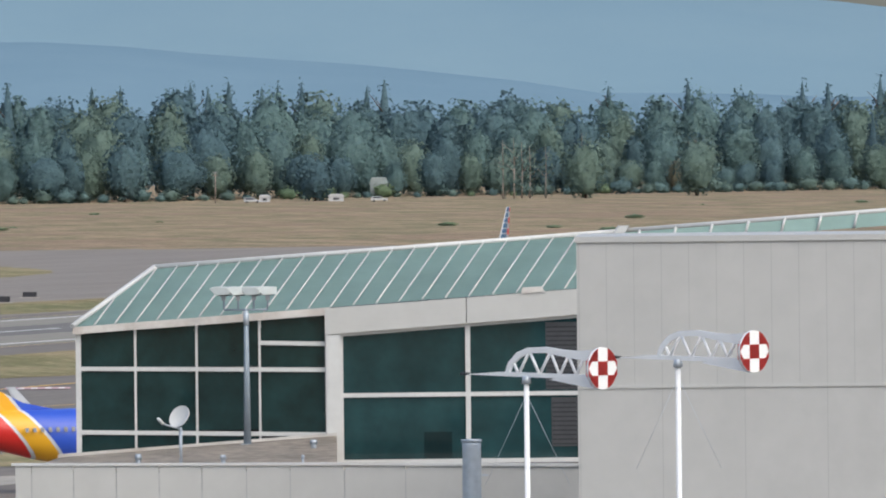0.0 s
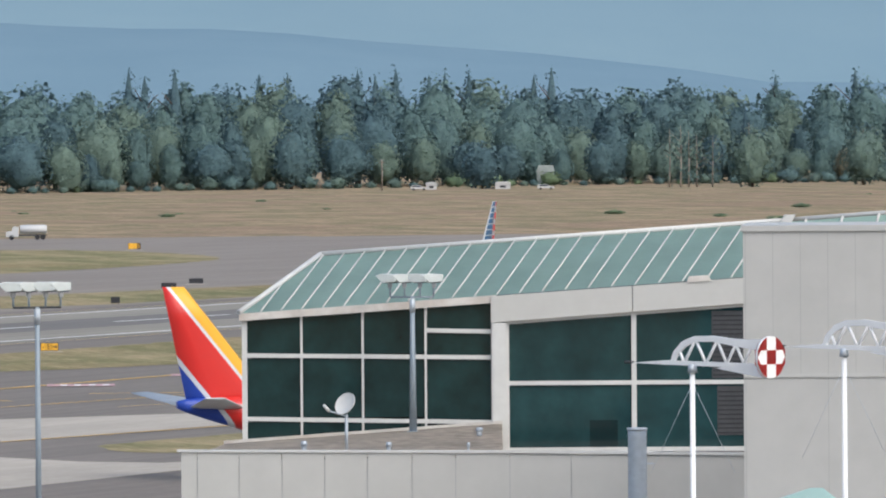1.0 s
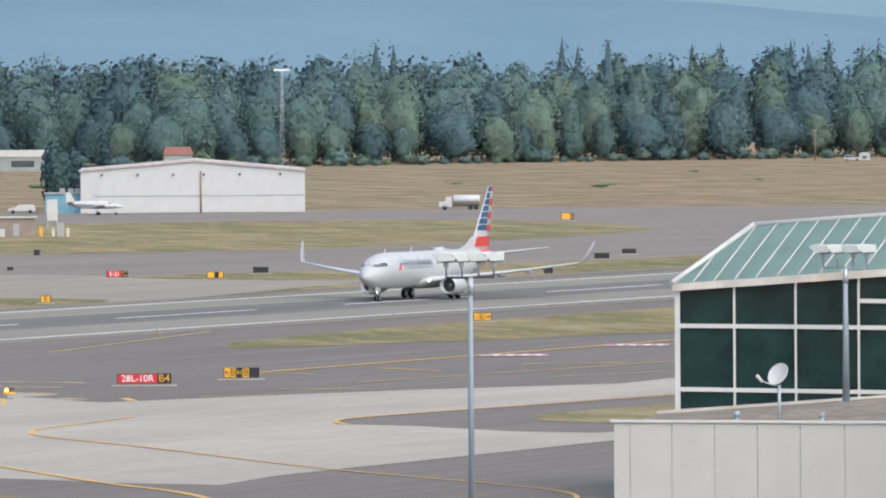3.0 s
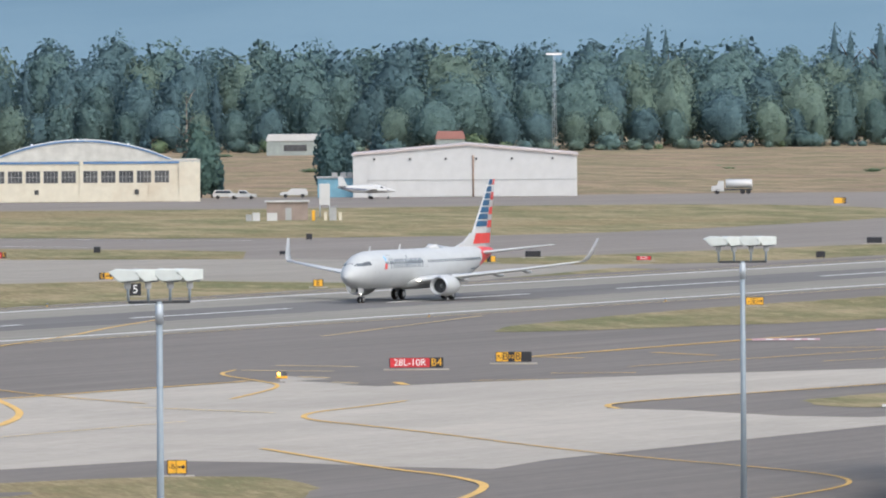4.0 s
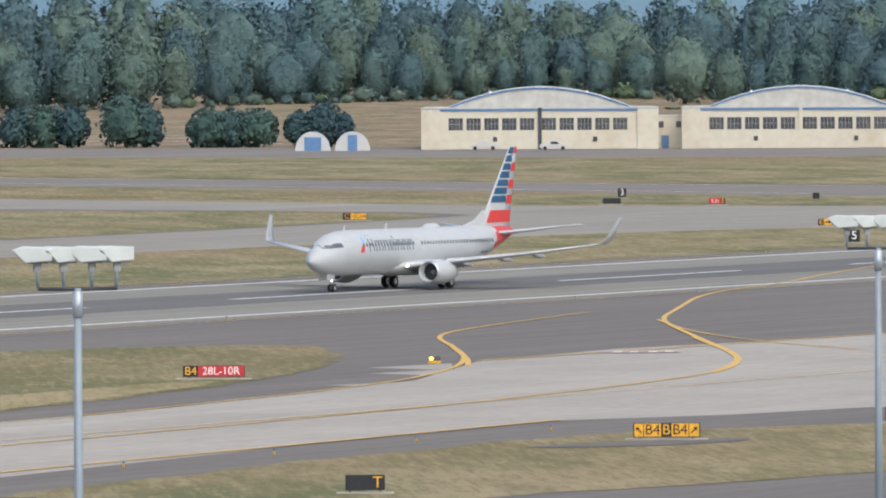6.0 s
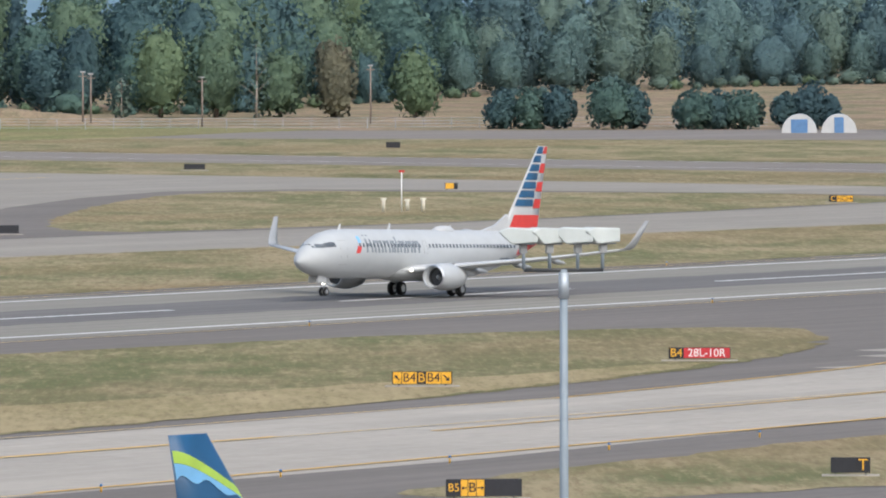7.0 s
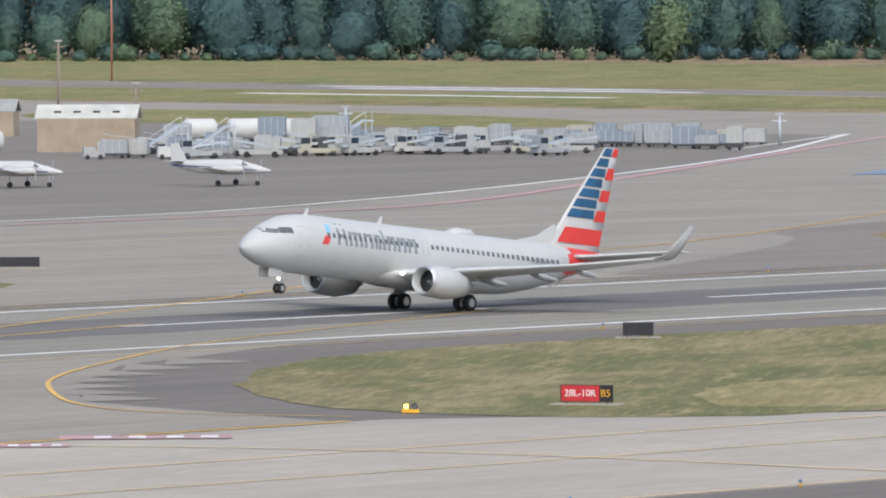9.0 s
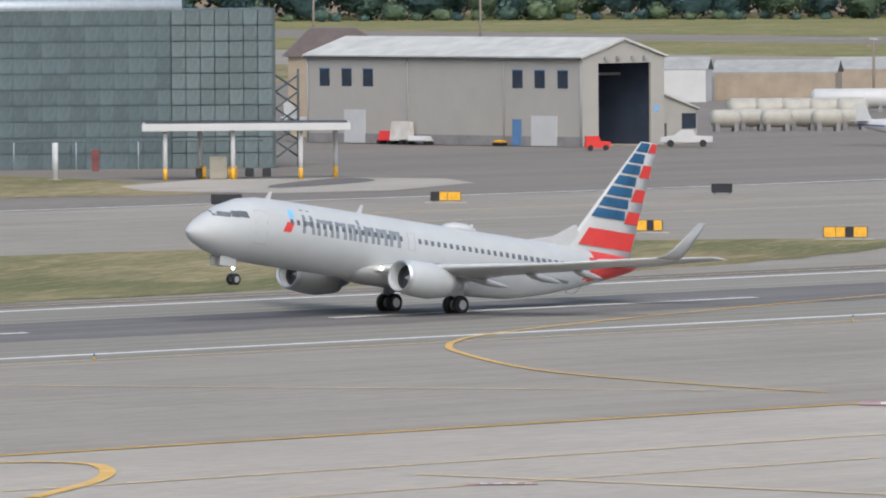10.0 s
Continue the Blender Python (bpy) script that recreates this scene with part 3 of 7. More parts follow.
def airliner(m, label, coat, paint, deco=None, windows=True):
    """A twin-jet: nose at -x, wheels at z = 0, the main gear at the origin."""
    ob = thing("airliner", m, label, "aircraft")
    xs = [-NOSE + s for s in (0, 0.06, 0.15, 0.3, 0.55, 0.8, 1.2, 1.6, 2.1, 2.6, 3.2, 3.8, 4.5, 5.2, 6, 7)] + [-11 + i for i in range(1, 16)] + [4.4 + 0.5 * i for i in range(1, 28)] + [18.55]
    rings = []
    for x in xs:
        w, h, c = body_at(x)
        rings.append([(x, w * math.sin(a * 0.19635), c - h * math.cos(a * 0.19635)) for a in range(32)])
    fus = part("fuselage", loft(rings), coat, ob)
    if deco:
        for f in fus.data.polygons:
            c = f.center
            f.material_index = deco(c)
    # cockpit panes
    for side in (-1, 1):
        for x0, x1, z0, z1, ln in ((-17.95, -17.05, 3.86, 4.16, 0.14), (-16.97, -16.47, 3.90, 4.28, 0.10), (-16.40, -15.86, 3.94, 4.33, -0.06)):
            part("cockpit_window", side_patch(x0, x1, z0, z1, side, 0.02, None, ln), PANE, ob, "dark cockpit pane")
    if windows:
        for side in (-1, 1):
            ref = None
            for i in range(46):
                x = -12.6 + i * 0.535
                if 12 < x or -3.0 < x < -2.0:
                    continue
                if ref is None:
                    ref = part("cabin_window", side_patch(-0.12, 0.12, 3.95, 4.25, side, 0.018, None, 0, 2), PANE, ob)
                    ref.location.x = x
                else:
                    c = new("cabin_window", ref.data)
                    c.parent, c.location = ob, (x, 0, 0)
        for x in (-15.0, 13.0, -2.6):
            for a, b, c, d in ((x - 0.45, x - 0.41, 2.55, 4.45), (x + 0.41, x + 0.45, 2.55, 4.45), (x - 0.45, x + 0.45, 4.45, 4.49), (x - 0.45, x + 0.45, 2.51, 2.55)) if x != -2.6 else ((x - 0.3, x - 0.27, 3.5, 4.5), (x + 0.27, x + 0.3, 3.5, 4.5), (x - 0.3, x + 0.3, 4.5, 4.53), (x - 0.3, x + 0.3, 3.47, 3.5)):
                part("door_outline", side_patch(a, b, c, d, -1, 0.012), GREYP, ob, "door outline")
    # wing, winglet, engine, tailplane on either side
    for s in (-1, 1):
        secs = [(-6.6, 9.3, 1.0, 1.95, 0.55), (-5.3, 7.5, 1.9, 2.10, 0.48), (-3.4, 5.0, 5.6, 2.50, 0.30), (0.0, 3.2, 11.5, 3.18, 0.18), (2.85, 1.65, 16.9, 3.95, 0.10)]
        wing = part("wing", loft([wing_ring(le, ch, s * y, z, t) for le, ch, y, z, t in secs]), WINGC, ob, "pale grey swept wing")
        wl = [(2.85, 1.65, 16.9, 3.95, 0.10), (3.25, 1.45, 17.25, 4.15, 0.08), (3.75, 1.25, 17.5, 4.65, 0.07), (5.2, 0.62, 17.95, 6.35, 0.04)]
        part("winglet", loft([[(x, y if i < 2 else y, z) for x, y, z in wing_ring(le, ch, s * y, z, t, "y")] for i, (le, ch, y, z, t) in enumerate(wl)]), GREYP, wing, "upswept pale grey winglet")
        for le, y, ln in ((0.2, 3.9, 3.6), (1.4, 7.6, 3.2), (2.4, 10.6, 2.6)):
            zc = 2.1 + 0.118 * (y - 1.9)
            part("flap_fairing", loft([[(le + ln * k, s * y + r * 0.18 * math.cos(a * 0.785), zc - 0.14 - k * 0.2 + r * 0.22 * math.sin(a * 0.785)) for a in range(8)] for k, r in ((0, 0.1), (0.2, 0.8), (0.5, 1), (0.85, 0.6), (1, 0.08))]), GREYP, wing)
        part("landing_light", loft([[(-5.28 + k, s * (2.15 + 0.1 * math.cos(a * 0.785)), 2.12 + 0.1 * math.sin(a * 0.785)) for a in range(8)] for k in (-0.08, 0.05)]), LAMPW if windows else GREYP, wing, "lit landing light")
        # engine
        cy, cz = s * 4.83, 1.58
        ring = lambda x, r, sq=1.0: [(x, cy + r * math.cos(a * 0.2618), cz + r * math.sin(a * 0.2618) * (sq if math.sin(a * 0.2618) < 0 else 1)) for a in range(24)]
        eng = part("engine", loft([ring(-5.2, 0.72), ring(-6.1, 0.80, 0.95), ring(-6.35, 0.90, 0.93), ring(-6.30, 0.97, 0.93), ring(-5.9, 1.06, 0.93), ring(-5.0, 1.13, 0.94), ring(-4.0, 1.10), ring(-2.9, 0.92), ring(-2.3, 0.78), ring(-2.3, 0.6), ring(-3.0, 0.55)], False), FUSE if windows else coat[0], ob, "turbofan engine cowling")
        part("inlet_lip", loft([ring(-6.22, 0.85, 0.94), ring(-6.38, 0.91, 0.93), ring(-6.33, 0.975, 0.93), ring(-6.16, 1.025, 0.93)], False), ALU, eng, "bare metal inlet lip")
        part("inlet_duct", loft([ring(-6.20, 0.835, 0.94), ring(-5.36, 0.715)], False), DARKG, eng, "dark inlet duct")
        part("fan", loft([ring(-5.35, 0.76), ring(-5.30, 0.76)]), DARKG, eng, "dark fan disc")
        part("spinner", loft([ring(-5.85, 0.02), ring(-5.6, 0.14), ring(-5.36, 0.24)]), GREYP, eng)
        part("core_nozzle", loft([ring(-3.0, 0.56), ring(-1.9, 0.42), ring(-1.2, 0.12)]), STEEL, eng, "metal exhaust cone")
        part("pylon", prism([(-4.8, 2.45), (-3.4, 2.75), (-1.0, 2.45), (-0.6, 2.05), (-2.2, 2.1), (-4.2, 2.5)], cy - 0.16, cy + 0.16), GREYP, eng)
        part("tailplane", loft([wing_ring(le, ch, s * y, z, t) for le, ch, y, z, t in ((13.6, 4.1, 0.5, 4.62, 0.24), (14.6, 3.5, 1.4, 4.72, 0.2), (17.75, 1.45, 7.17, 5.42, 0.07))]), WINGC, ob, "pale grey swept tailplane")
        # main gear
        gear = part("main_gear", tube((0.5, s * 2.7, 2.1), (0.5, s * 2.86, 0.56), 0.14, 0.11), STEEL, ob, "main landing gear leg")
        part("brace", tube((0.6, s * 1.3, 1.75), (0.52, s * 2.8, 1.15), 0.07), STEEL, gear)
        part("gear_door", box(0.0, 0.95, s * 2.98 - 0.03, s * 2.98 + 0.03, 1.0, 2.05, 0.02), FUSE if windows else coat[0], gear)
        part("axle", tube((0.5, s * 2.4, 0.565), (0.5, s * 3.32, 0.565), 0.09), STEEL, gear)
        for o in (-0.42, 0.42):
            wheel(gear, "tyre", 0.5, s * 2.86 + o, 0.565, 0.40)
        # nose gear doors
        part("nose_gear_door", box(-16.9, -15.55, s * 0.42 - 0.02, s * 0.42 + 0.02, 1.02, 1.62, 0.02), WHITE if windows else coat[0], ob, "open nose gear door")
    part("wing_box", loft([[(x, 1.75 * w * math.sin(a * 0.3927), 1.95 - 0.72 * w * math.cos(a * 0.3927)) for a in range(16)] for x, w in ((-7.4, 0.25), (-6.0, 0.85), (-4.5, 1.08), (0.5, 1.1), (2.8, 0.8), (4.2, 0.2))]), GREYP, ob, "grey wing root fairing")
    ng = part("nose_gear", tube((-15.25, 0, 1.5), (-15.25, 0, 0.34), 0.1, 0.08), STEEL, ob, "nose landing gear leg")
    part("taxi_light", tube((-15.42, 0, 1.0), (-15.35, 0, 1.0), 0.09), LAMPW if windows else GREYP, ng, "round taxi light")
    for o in (-0.2, 0.2):
        wheel(ng, "tyre", -15.25, o, 0.345, 0.2)
    fin = part("fin", loft([wing_ring(fin_at(z, 0)[0], fin_at(z, 1)[0] - fin_at(z, 0)[0], 0, z, 0.30 - 0.20 * (z - 5) / 7.5, "y") for z in (4.6, 5.5, 8.0, 10.5, 12.5)]), coat[1] if len(coat) > 2 else WHITE, ob, "tall swept fin")
    part("dorsal_fin", prism([(8.6, 5.30), (11.2, 5.85), (13.0, 6.75), (13.6, 5.2), (12, 4.9)], -0.11, 0.11), coat[1] if len(coat) > 2 else WHITE, fin)
    paint(ob, fin)
    for x, h in ((-13.2, 0.42), (-5.6, 0.5), (3.8, 0.38)):
        part("antenna", prism([(x - 0.12, 5.36), (x + 0.30, 5.36), (x + 0.36, 5.4 + h), (x + 0.2, 5.4 + h)], -0.03, 0.03), WHITE, ob, "blade antenna")
    part("satcom_dome", loft([[(3.0 + 1.35 * c, 0.62 * r * math.cos(a * 0.5236), 5.30 + 0.44 * r * max(0, math.sin(a * 0.5236)) - (0.1 if math.sin(a * 0.5236) < 0 else 0)) for a in range(12)] for c, r in ((-1, 0.1), (-0.8, 0.7), (-0.35, 1), (0.35, 1), (0.8, 0.7), (1, 0.1))]), WHITE, ob, "white satellite dome")
    return ob


LAMPW = glow_mat("lit_lamp", (1.0, 0.93, 0.75), 6.0)


def main_paint(ob, fin):
    for s in (-1, 1):
        z = 12.44
        for i in range(7):
            cut = 0.58 + 0.02 * i
            part("blue_stripe", fin_patch(z - 0.58, z, 0.05, cut, s, 0.05, cut - 0.06), NAVY, fin, "blue tail stripe")
            z -= 0.735
        for z0, z1 in ((11.86, 12.46), (10.25, 11.05), (8.70, 9.50), (7.28, 8.06)):
            c = 0.60 + 0.022 * (12.4 - z0)
            part("red_stripe", fin_patch(z0, z1, c, 0.985, s), CORAL, fin, "red tail stripe")
        part("red_stripe", fin_patch(5.62, 6.72, 0.13, 0.985, s, 0.13, 0.985), CORAL, fin, "broad red tail stripe")
        # wordmark as plain bars, and the two-coloured emblem before it
        x = -11.75
        for k, (w, h) in enumerate(((1.05, 1.42), (1.35, 0.98), (0.9, 0.98), (0.62, 0.98), (0.3, 1.30), (0.85, 0.98), (0.9, 0.98), (0.92, 0.98))):
            bm = bmesh.new()
            bars = 3 if w > 1.2 else 1 if w < 0.4 else 2
            for b in range(bars):
                xx = x + (w - 0.27) * (b / (bars - 1) if bars > 1 else 0)
                side_patch(xx, xx + 0.25, 3.52, 3.52 + h, s, 0.016, bm, 0.0 if k else 0.12 * (1 - 2 * b))
            if bars > 1:
                side_patch(x + 0.1, x + w - 0.1, 3.52 + h * (0.35 if k == 0 else 0.76), 3.52 + h * (0.52 if k == 0 else 0.97), s, 0.016, bm)
            part("wordmark_bar", bm, LETTER, ob, "grey bar of the painted wordmark")
            x += w + 0.19
        part("emblem", side_patch(-13.35, -12.75, 3.45, 4.05, s, 0.016, None, 0.38), CORAL, ob, "red emblem shape")
        part("emblem", side_patch(-12.75, -12.35, 4.30, 4.82, s, 0.016, None, 0.04), SKYB, ob, "light blue emblem shape")
        part("registration_bar", side_patch(9.6, 11.6, 2.95, 3.15, s, 0.016), LETTER, ob, "registration as a plain bar")


jet = airliner(pose(1179.6, 391.2, 0.1), "white twin-jet airliner with blue, white and red striped tail", [FUSE, CORAL], main_paint,
               lambda c: 1 if c.x > 13.2 + 0.5 * (c.z - 4) and c.z > body_at(c.x)[2] - 0.75 else 0)


def band_mat(name):
    m, nt, p = node_mat(name)
    tc, dot, ad = nt.nodes.new("ShaderNodeTexCoord"), nt.nodes.new("ShaderNodeVectorMath"), nt.nodes.new("ShaderNodeMath")
    dot.operation, ad.operation = "DOT_PRODUCT", "MULTIPLY_ADD"
    dot.inputs[1].default_value = (-1.2, 0, 1)
    nt.links.new(tc.outputs["Object"], dot.inputs[0])
    nt.links.new(dot.outputs["Value"], ad.inputs[0])
    ad.inputs[1].default_value, ad.inputs[2].default_value = 1 / 40, 0.5
    at = lambda d: (d - 14.4) / 40 + 0.5
    c = ramp_of(nt, ad.outputs[0], [(0.0, (0.018, 0.06, 0.36)), (at(-0.3), (0.6, 0.62, 0.66)), (at(0.05), (0.62, 0.025, 0.02)), (at(3.7), (0.6, 0.62, 0.66)), (at(4.0), (0.80, 0.40, 0.02)), (at(5.9), (0.6, 0.62, 0.66)), (at(6.15), (0.03, 0.09, 0.50))])
    for n in nt.nodes:
        if n.type == "VALTORGB":
            n.color_ramp.interpolation = "CONSTANT"
    nt.links.new(c, p.inputs["Base Color"])
    p.inputs["Roughness"].default_value = 0.35
    return m


BANDS = band_mat("blue_red_orange_livery")
bright_jet = airliner(pose(564.3, 200.5, 0.06, 0, 0, 131), "taxiing twin-jet in blue, red and orange diagonal bands", [BANDS, BANDS, BANDS], lambda ob, fin: None, None, True)
TEAL = surface("deep_teal_blue", (0.015, 0.085, 0.19), 0.35, grain=1, stain=0.2, bump=0)
LIME = surface("lime_green", (0.42, 0.62, 0.10), 0.4, grain=1, stain=0.1, bump=0)


def fin_band(low, high, side):
    """A curved painted band on the fin between two edges, each a height along the chord."""
    bm = bmesh.new()
    rows = []
    for i in range(25):
        k = 0.02 + 0.96 * i / 24
        pair = []
        for z in (low(k), high(k)):
            x, th = fin_at(z, k)
            pair.append(bm.verts.new((x, side * (th + 0.02), z)))
        rows.append(pair)
    for a, b in zip(rows, rows[1:]):
        bm.faces.new((a[0], b[0], b[1], a[1]))
    return bm


def teal_paint(ob, fin):
    arc = lambda k: 10.75 + 1.05 * math.sin(1.6 * k)
    for s in (-1, 1):
        part("green_swoosh", fin_band(lambda k: arc(k) - 0.02, lambda k: arc(k) + 0.30, s), LIME, fin, "lime green swoosh")
        part("blue_swoosh", fin_band(lambda k: arc(k) - 0.12 - 0.35 * k + 0.10 * math.sin(16 * k), lambda k: arc(k) - 0.03, s), SKYB, fin, "light blue swoosh")
        part("pale_swoosh", fin_band(lambda k: 8.2 + 0.9 * math.sin(1.9 * k), lambda k: 8.35 + 1.05 * math.sin(1.9 * k), s), WHITE, fin, "white lower swoosh")


airliner(pose(213.2, 124.7, 0.06, 0, 0, 172), "parked twin-jet with a deep blue and lime green tail", [WHITE, TEAL, TEAL], teal_paint, None, False)


# ---- woods, trees and hills ----
def ripple(rng, d, freq, waves=9):
    """Smooth random relief over directions d."""
    k = rng.normal(size=(waves, 3)) * freq
    p = rng.random(waves) * 6.2832
    return np.sin(d @ k.T + p).mean(-1) * math.sqrt(waves) * 0.7


def crown_cloud(rng, h, w, conifer=False, n=1400, size=1.0, rings=13, sides=18, bare=False):
    """One crown as arrays: a leafy hull in bulges and the loose leaf clumps on it (n, 4, 3), with normals alike."""
    def relief(d):
        state = np.random.default_rng(seed)
        if conifer:
            return 0.62 + 0.06 * ripple(state, d, 5.0) + 0.06 * ripple(state, d, 13.0)
        return 0.71 + 0.13 * ripple(state, d, 2.4) + 0.08 * ripple(state, d, 6.0)

    def at(d):
        """Directions to places on the hull."""
        r = relief(d)[..., None]
        if conifer:
            t = (d[..., 2:3] + 1) / 2
            flat = d[..., :2] / np.maximum(np.linalg.norm(d[..., :2], axis=-1, keepdims=True), 1e-6)
            wide = w * 0.5 * (1 - t) ** 0.8 * np.minimum(1, t * 8)
            return np.concatenate([flat * wide * r, h * (0.03 + 0.97 * t)], -1)
        taper = 1 - 0.06 * d[..., 2:3]
        return np.concatenate([d[..., :2] * taper * r * w * 0.47, h * (0.47 + 0.53 * d[..., 2:3] * r)], -1)

    seed = int(rng.integers(1 << 30))
    th, ph = np.meshgrid(np.linspace(0, 2 * math.pi, sides + 1), np.linspace(0.0, math.pi, rings + 1))
    d = np.stack([np.sin(ph) * np.cos(th), np.sin(ph) * np.sin(th), -np.cos(ph)], -1)
    d[:, -1] = d[:, 0]
    p = at(d)
    gu, gv = np.roll(p[:, :-1], -1, 1) - np.roll(p[:, :-1], 1, 1), np.gradient(p[:, :-1], axis=0)
    nr = np.cross(gu, gv)
    nr /= np.maximum(np.linalg.norm(nr, axis=-1, keepdims=True), 1e-9)
    nr = np.concatenate([nr, nr[:, :1]], 1)
    soft = (p - np.array([0, 0, h * 0.40])) / np.array([w * 0.5, w * 0.5, h * 0.55])
    nr = 0.7 * nr + 0.5 * soft + np.array([0, 0, 0.2])
    nr /= np.linalg.norm(nr, axis=-1, keepdims=True)
    quad = lambda a: np.stack([a[:-1, :-1], a[:-1, 1:], a[1:, 1:], a[1:, :-1]], 2).reshape(-1, 4, 3)
    hull, hull_n = quad(p), quad(nr)
    # loose clumps
    area = np.linalg.norm(np.cross(hull[:, 2] - hull[:, 0], hull[:, 3] - hull[:, 1]), axis=1)
    pick = rng.choice(len(hull), n, p=area / area.sum())
    u, v = rng.random((n, 1)), rng.random((n, 1))
    on = lambda a: (a[pick, 0] * (1 - u) + a[pick, 1] * u) * (1 - v) + (a[pick, 3] * (1 - u) + a[pick, 2] * u) * v
    c0, n0 = on(hull), on(hull_n)
    n0 /= np.linalg.norm(n0, axis=1)[:, None]
    away = c0 / np.array([w, w, h])
    tuft = np.clip(0.5 + 0.8 * ripple(np.random.default_rng(seed + 1), away, 26.0) + 0.40 * rng.normal(size=n), 0.0, 0.95)
    c = c0 + n0 * (tuft * w * (0.17 if not conifer else 0.16))[:, None]
    f = n0 + 0.7 * rng.normal(size=(n, 3))
    a = np.cross(f, rng.normal(size=(n, 3)))
    a /= np.linalg.norm(a, axis=1)[:, None]
    b = np.cross(f, a)
    b /= np.linalg.norm(b, axis=1)[:, None]
    s = (size * (0.5 + 0.8 * rng.random(n)))[:, None]
    cards = np.stack([c - a * s, c - b * s * 0.75, c + a * s, c + b * s * 0.85], 1)
    soft_n = np.repeat((n0 + (0.30 * (tuft - 0.5))[:, None] * np.array([0, 0, 1.0]) + 0.16 * rng.normal(size=(n, 3)))[:, None], 4, 1)
    if bare:
        hull, hull_n = hull[:0], hull_n[:0]
    q = np.concatenate([hull, cards])
    q[..., 2] = np.maximum(q[..., 2], h * 0.005)
    nrm = np.concatenate([hull_n, soft_n])
    nrm /= np.linalg.norm(nrm, axis=2, keepdims=True)
    return q, nrm


def quads_mesh(name, quads, normals, tones, mats, index):
    me = bpy.data.meshes.new(name)
    n = len(quads)
    me.vertices.add(n * 4)
    me.vertices.foreach_set("co", quads.astype(np.float32).ravel())
    me.loops.add(n * 4)
    me.loops.foreach_set("vertex_index", np.arange(n * 4, dtype=np.int32))
    me.polygons.add(n)
    me.polygons.foreach_set("loop_start", np.arange(0, n * 4, 4, dtype=np.int32))
    for m in mats:
        me.materials.append(m)
    me.polygons.foreach_set("material_index", np.asarray(index, dtype=np.int32))
    me.attributes.new("crown_normal", "FLOAT_VECTOR", "POINT").data.foreach_set("vector", normals.astype(np.float32).ravel())
    me.attributes.new("tone", "FLOAT", "POINT").data.foreach_set("value", np.repeat(np.asarray(tones, dtype=np.float32), 4))
    me.update(calc_edges=True)
    return me


def trunk_bm(rng, h, r, limbs=6, bm=None):
    bm = tube((0, 0, -0.3), (0.15, 0.1, h * 0.45), r, r * 0.6, 7, bm)
    tube((0.15, 0.1, h * 0.45), (0, 0, h * 0.9), r * 0.6, r * 0.12, 6, bm)
    for _ in range(limbs):
        z = h * (0.25 + 0.5 * rng.random())
        a = rng.random() * 6.28
        ln = h * (0.12 + 0.12 * rng.random())
        tube((0.1, 0.05, z), (ln * math.cos(a), ln * math.sin(a), z + ln * 0.8), r * 0.3, r * 0.06, 5, bm)
    return bm


rng = np.random.default_rng(7)
EDGE_AZ = [12, 15, 20, 24, 28, 29.5, 31.5, 33, 36, 40, 46, 52]
EDGE_R = [3500, 3350, 3120, 2850, 2980, 2820, 2450, 2060, 2150, 2180, 2230, 2300]
broad = [crown_cloud(rng, 1.0, w, False, 1900, 0.0205) for w in (0.50, 0.58, 0.66, 0.74, 0.54, 0.62, 0.44, 0.82, 0.56, 0.70)]
fir = [crown_cloud(rng, 1.0, w, True, 1000, 0.016, 20, 12) for w in (0.24, 0.30, 0.27)]
chunks, turned, tones, idx = [], [], [], []


def plant(base, az, R, h, wide, k, tone, z=0.0):
    q, nr = base
    a = rng.random() * 6.2832
    rot = np.array([[math.cos(a), -math.sin(a), 0], [math.sin(a), math.cos(a), 0], [0, 0, 1]])
    chunks.append((q * np.array([wide, wide, h])) @ rot.T + np.array([R * math.cos(radians(az)), R * math.sin(radians(az)), z]))
    turned.append(nr @ rot.T)
    tones.append(np.full(len(q), tone))
    idx.append(np.full(len(q), k))


# rows from the wood's edge inwards: low round trees first, the tall canopy behind
for row, (back, low, high, gap) in enumerate(((0, 10, 22, 1.3), (30, 21, 31, 1.0), (75, 30, 38, 1.0), (125, 34.5, 42, 1.0))):
    az = 12.5
    while az < 51:
        R = np.interp(az, EDGE_AZ, EDGE_R) + back + rng.random() * 24
        near = az > 31.5
        swell = 0.5 + 0.5 * math.sin(az * 2.9 + 1.3 * math.sin(az * 1.7))
        h = low + (high - low) * (0.55 * rng.random() + 0.45 * swell)
        conifer = rng.random() < 0.05 and row in (1, 2)
        base = fir[rng.integers(3)] if conifer else broad[rng.integers(10)]
        wide = h * (0.85 + 0.35 * rng.random()) * (1.25 if row == 0 else 1.0)
        u = rng.random()
        if conifer:
            k = 5
        elif row == 0:
            k = 0 if u < 0.36 else 1 if u < 0.74 else 2 if u < 0.93 else 3 if u < 0.985 else 4
        else:
            k = 0 if u < 0.42 else 1 if u < 0.80 else 2 if u < 0.965 else 3 if u < 0.99 else 4
        # farther trees take the leaf colours with more haze painted in
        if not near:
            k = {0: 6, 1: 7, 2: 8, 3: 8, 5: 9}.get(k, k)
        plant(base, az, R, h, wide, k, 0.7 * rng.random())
        az += math.degrees(wide * 0.46 * gap / R)
tagged(new("woods", quads_mesh("woods", np.concatenate(chunks), np.concatenate(turned), np.concatenate(tones), LEAVES, np.concatenate(idx))), "mixed green woods beyond the airfield, distance haze painted into the leaves", "woods", "", "stuff")
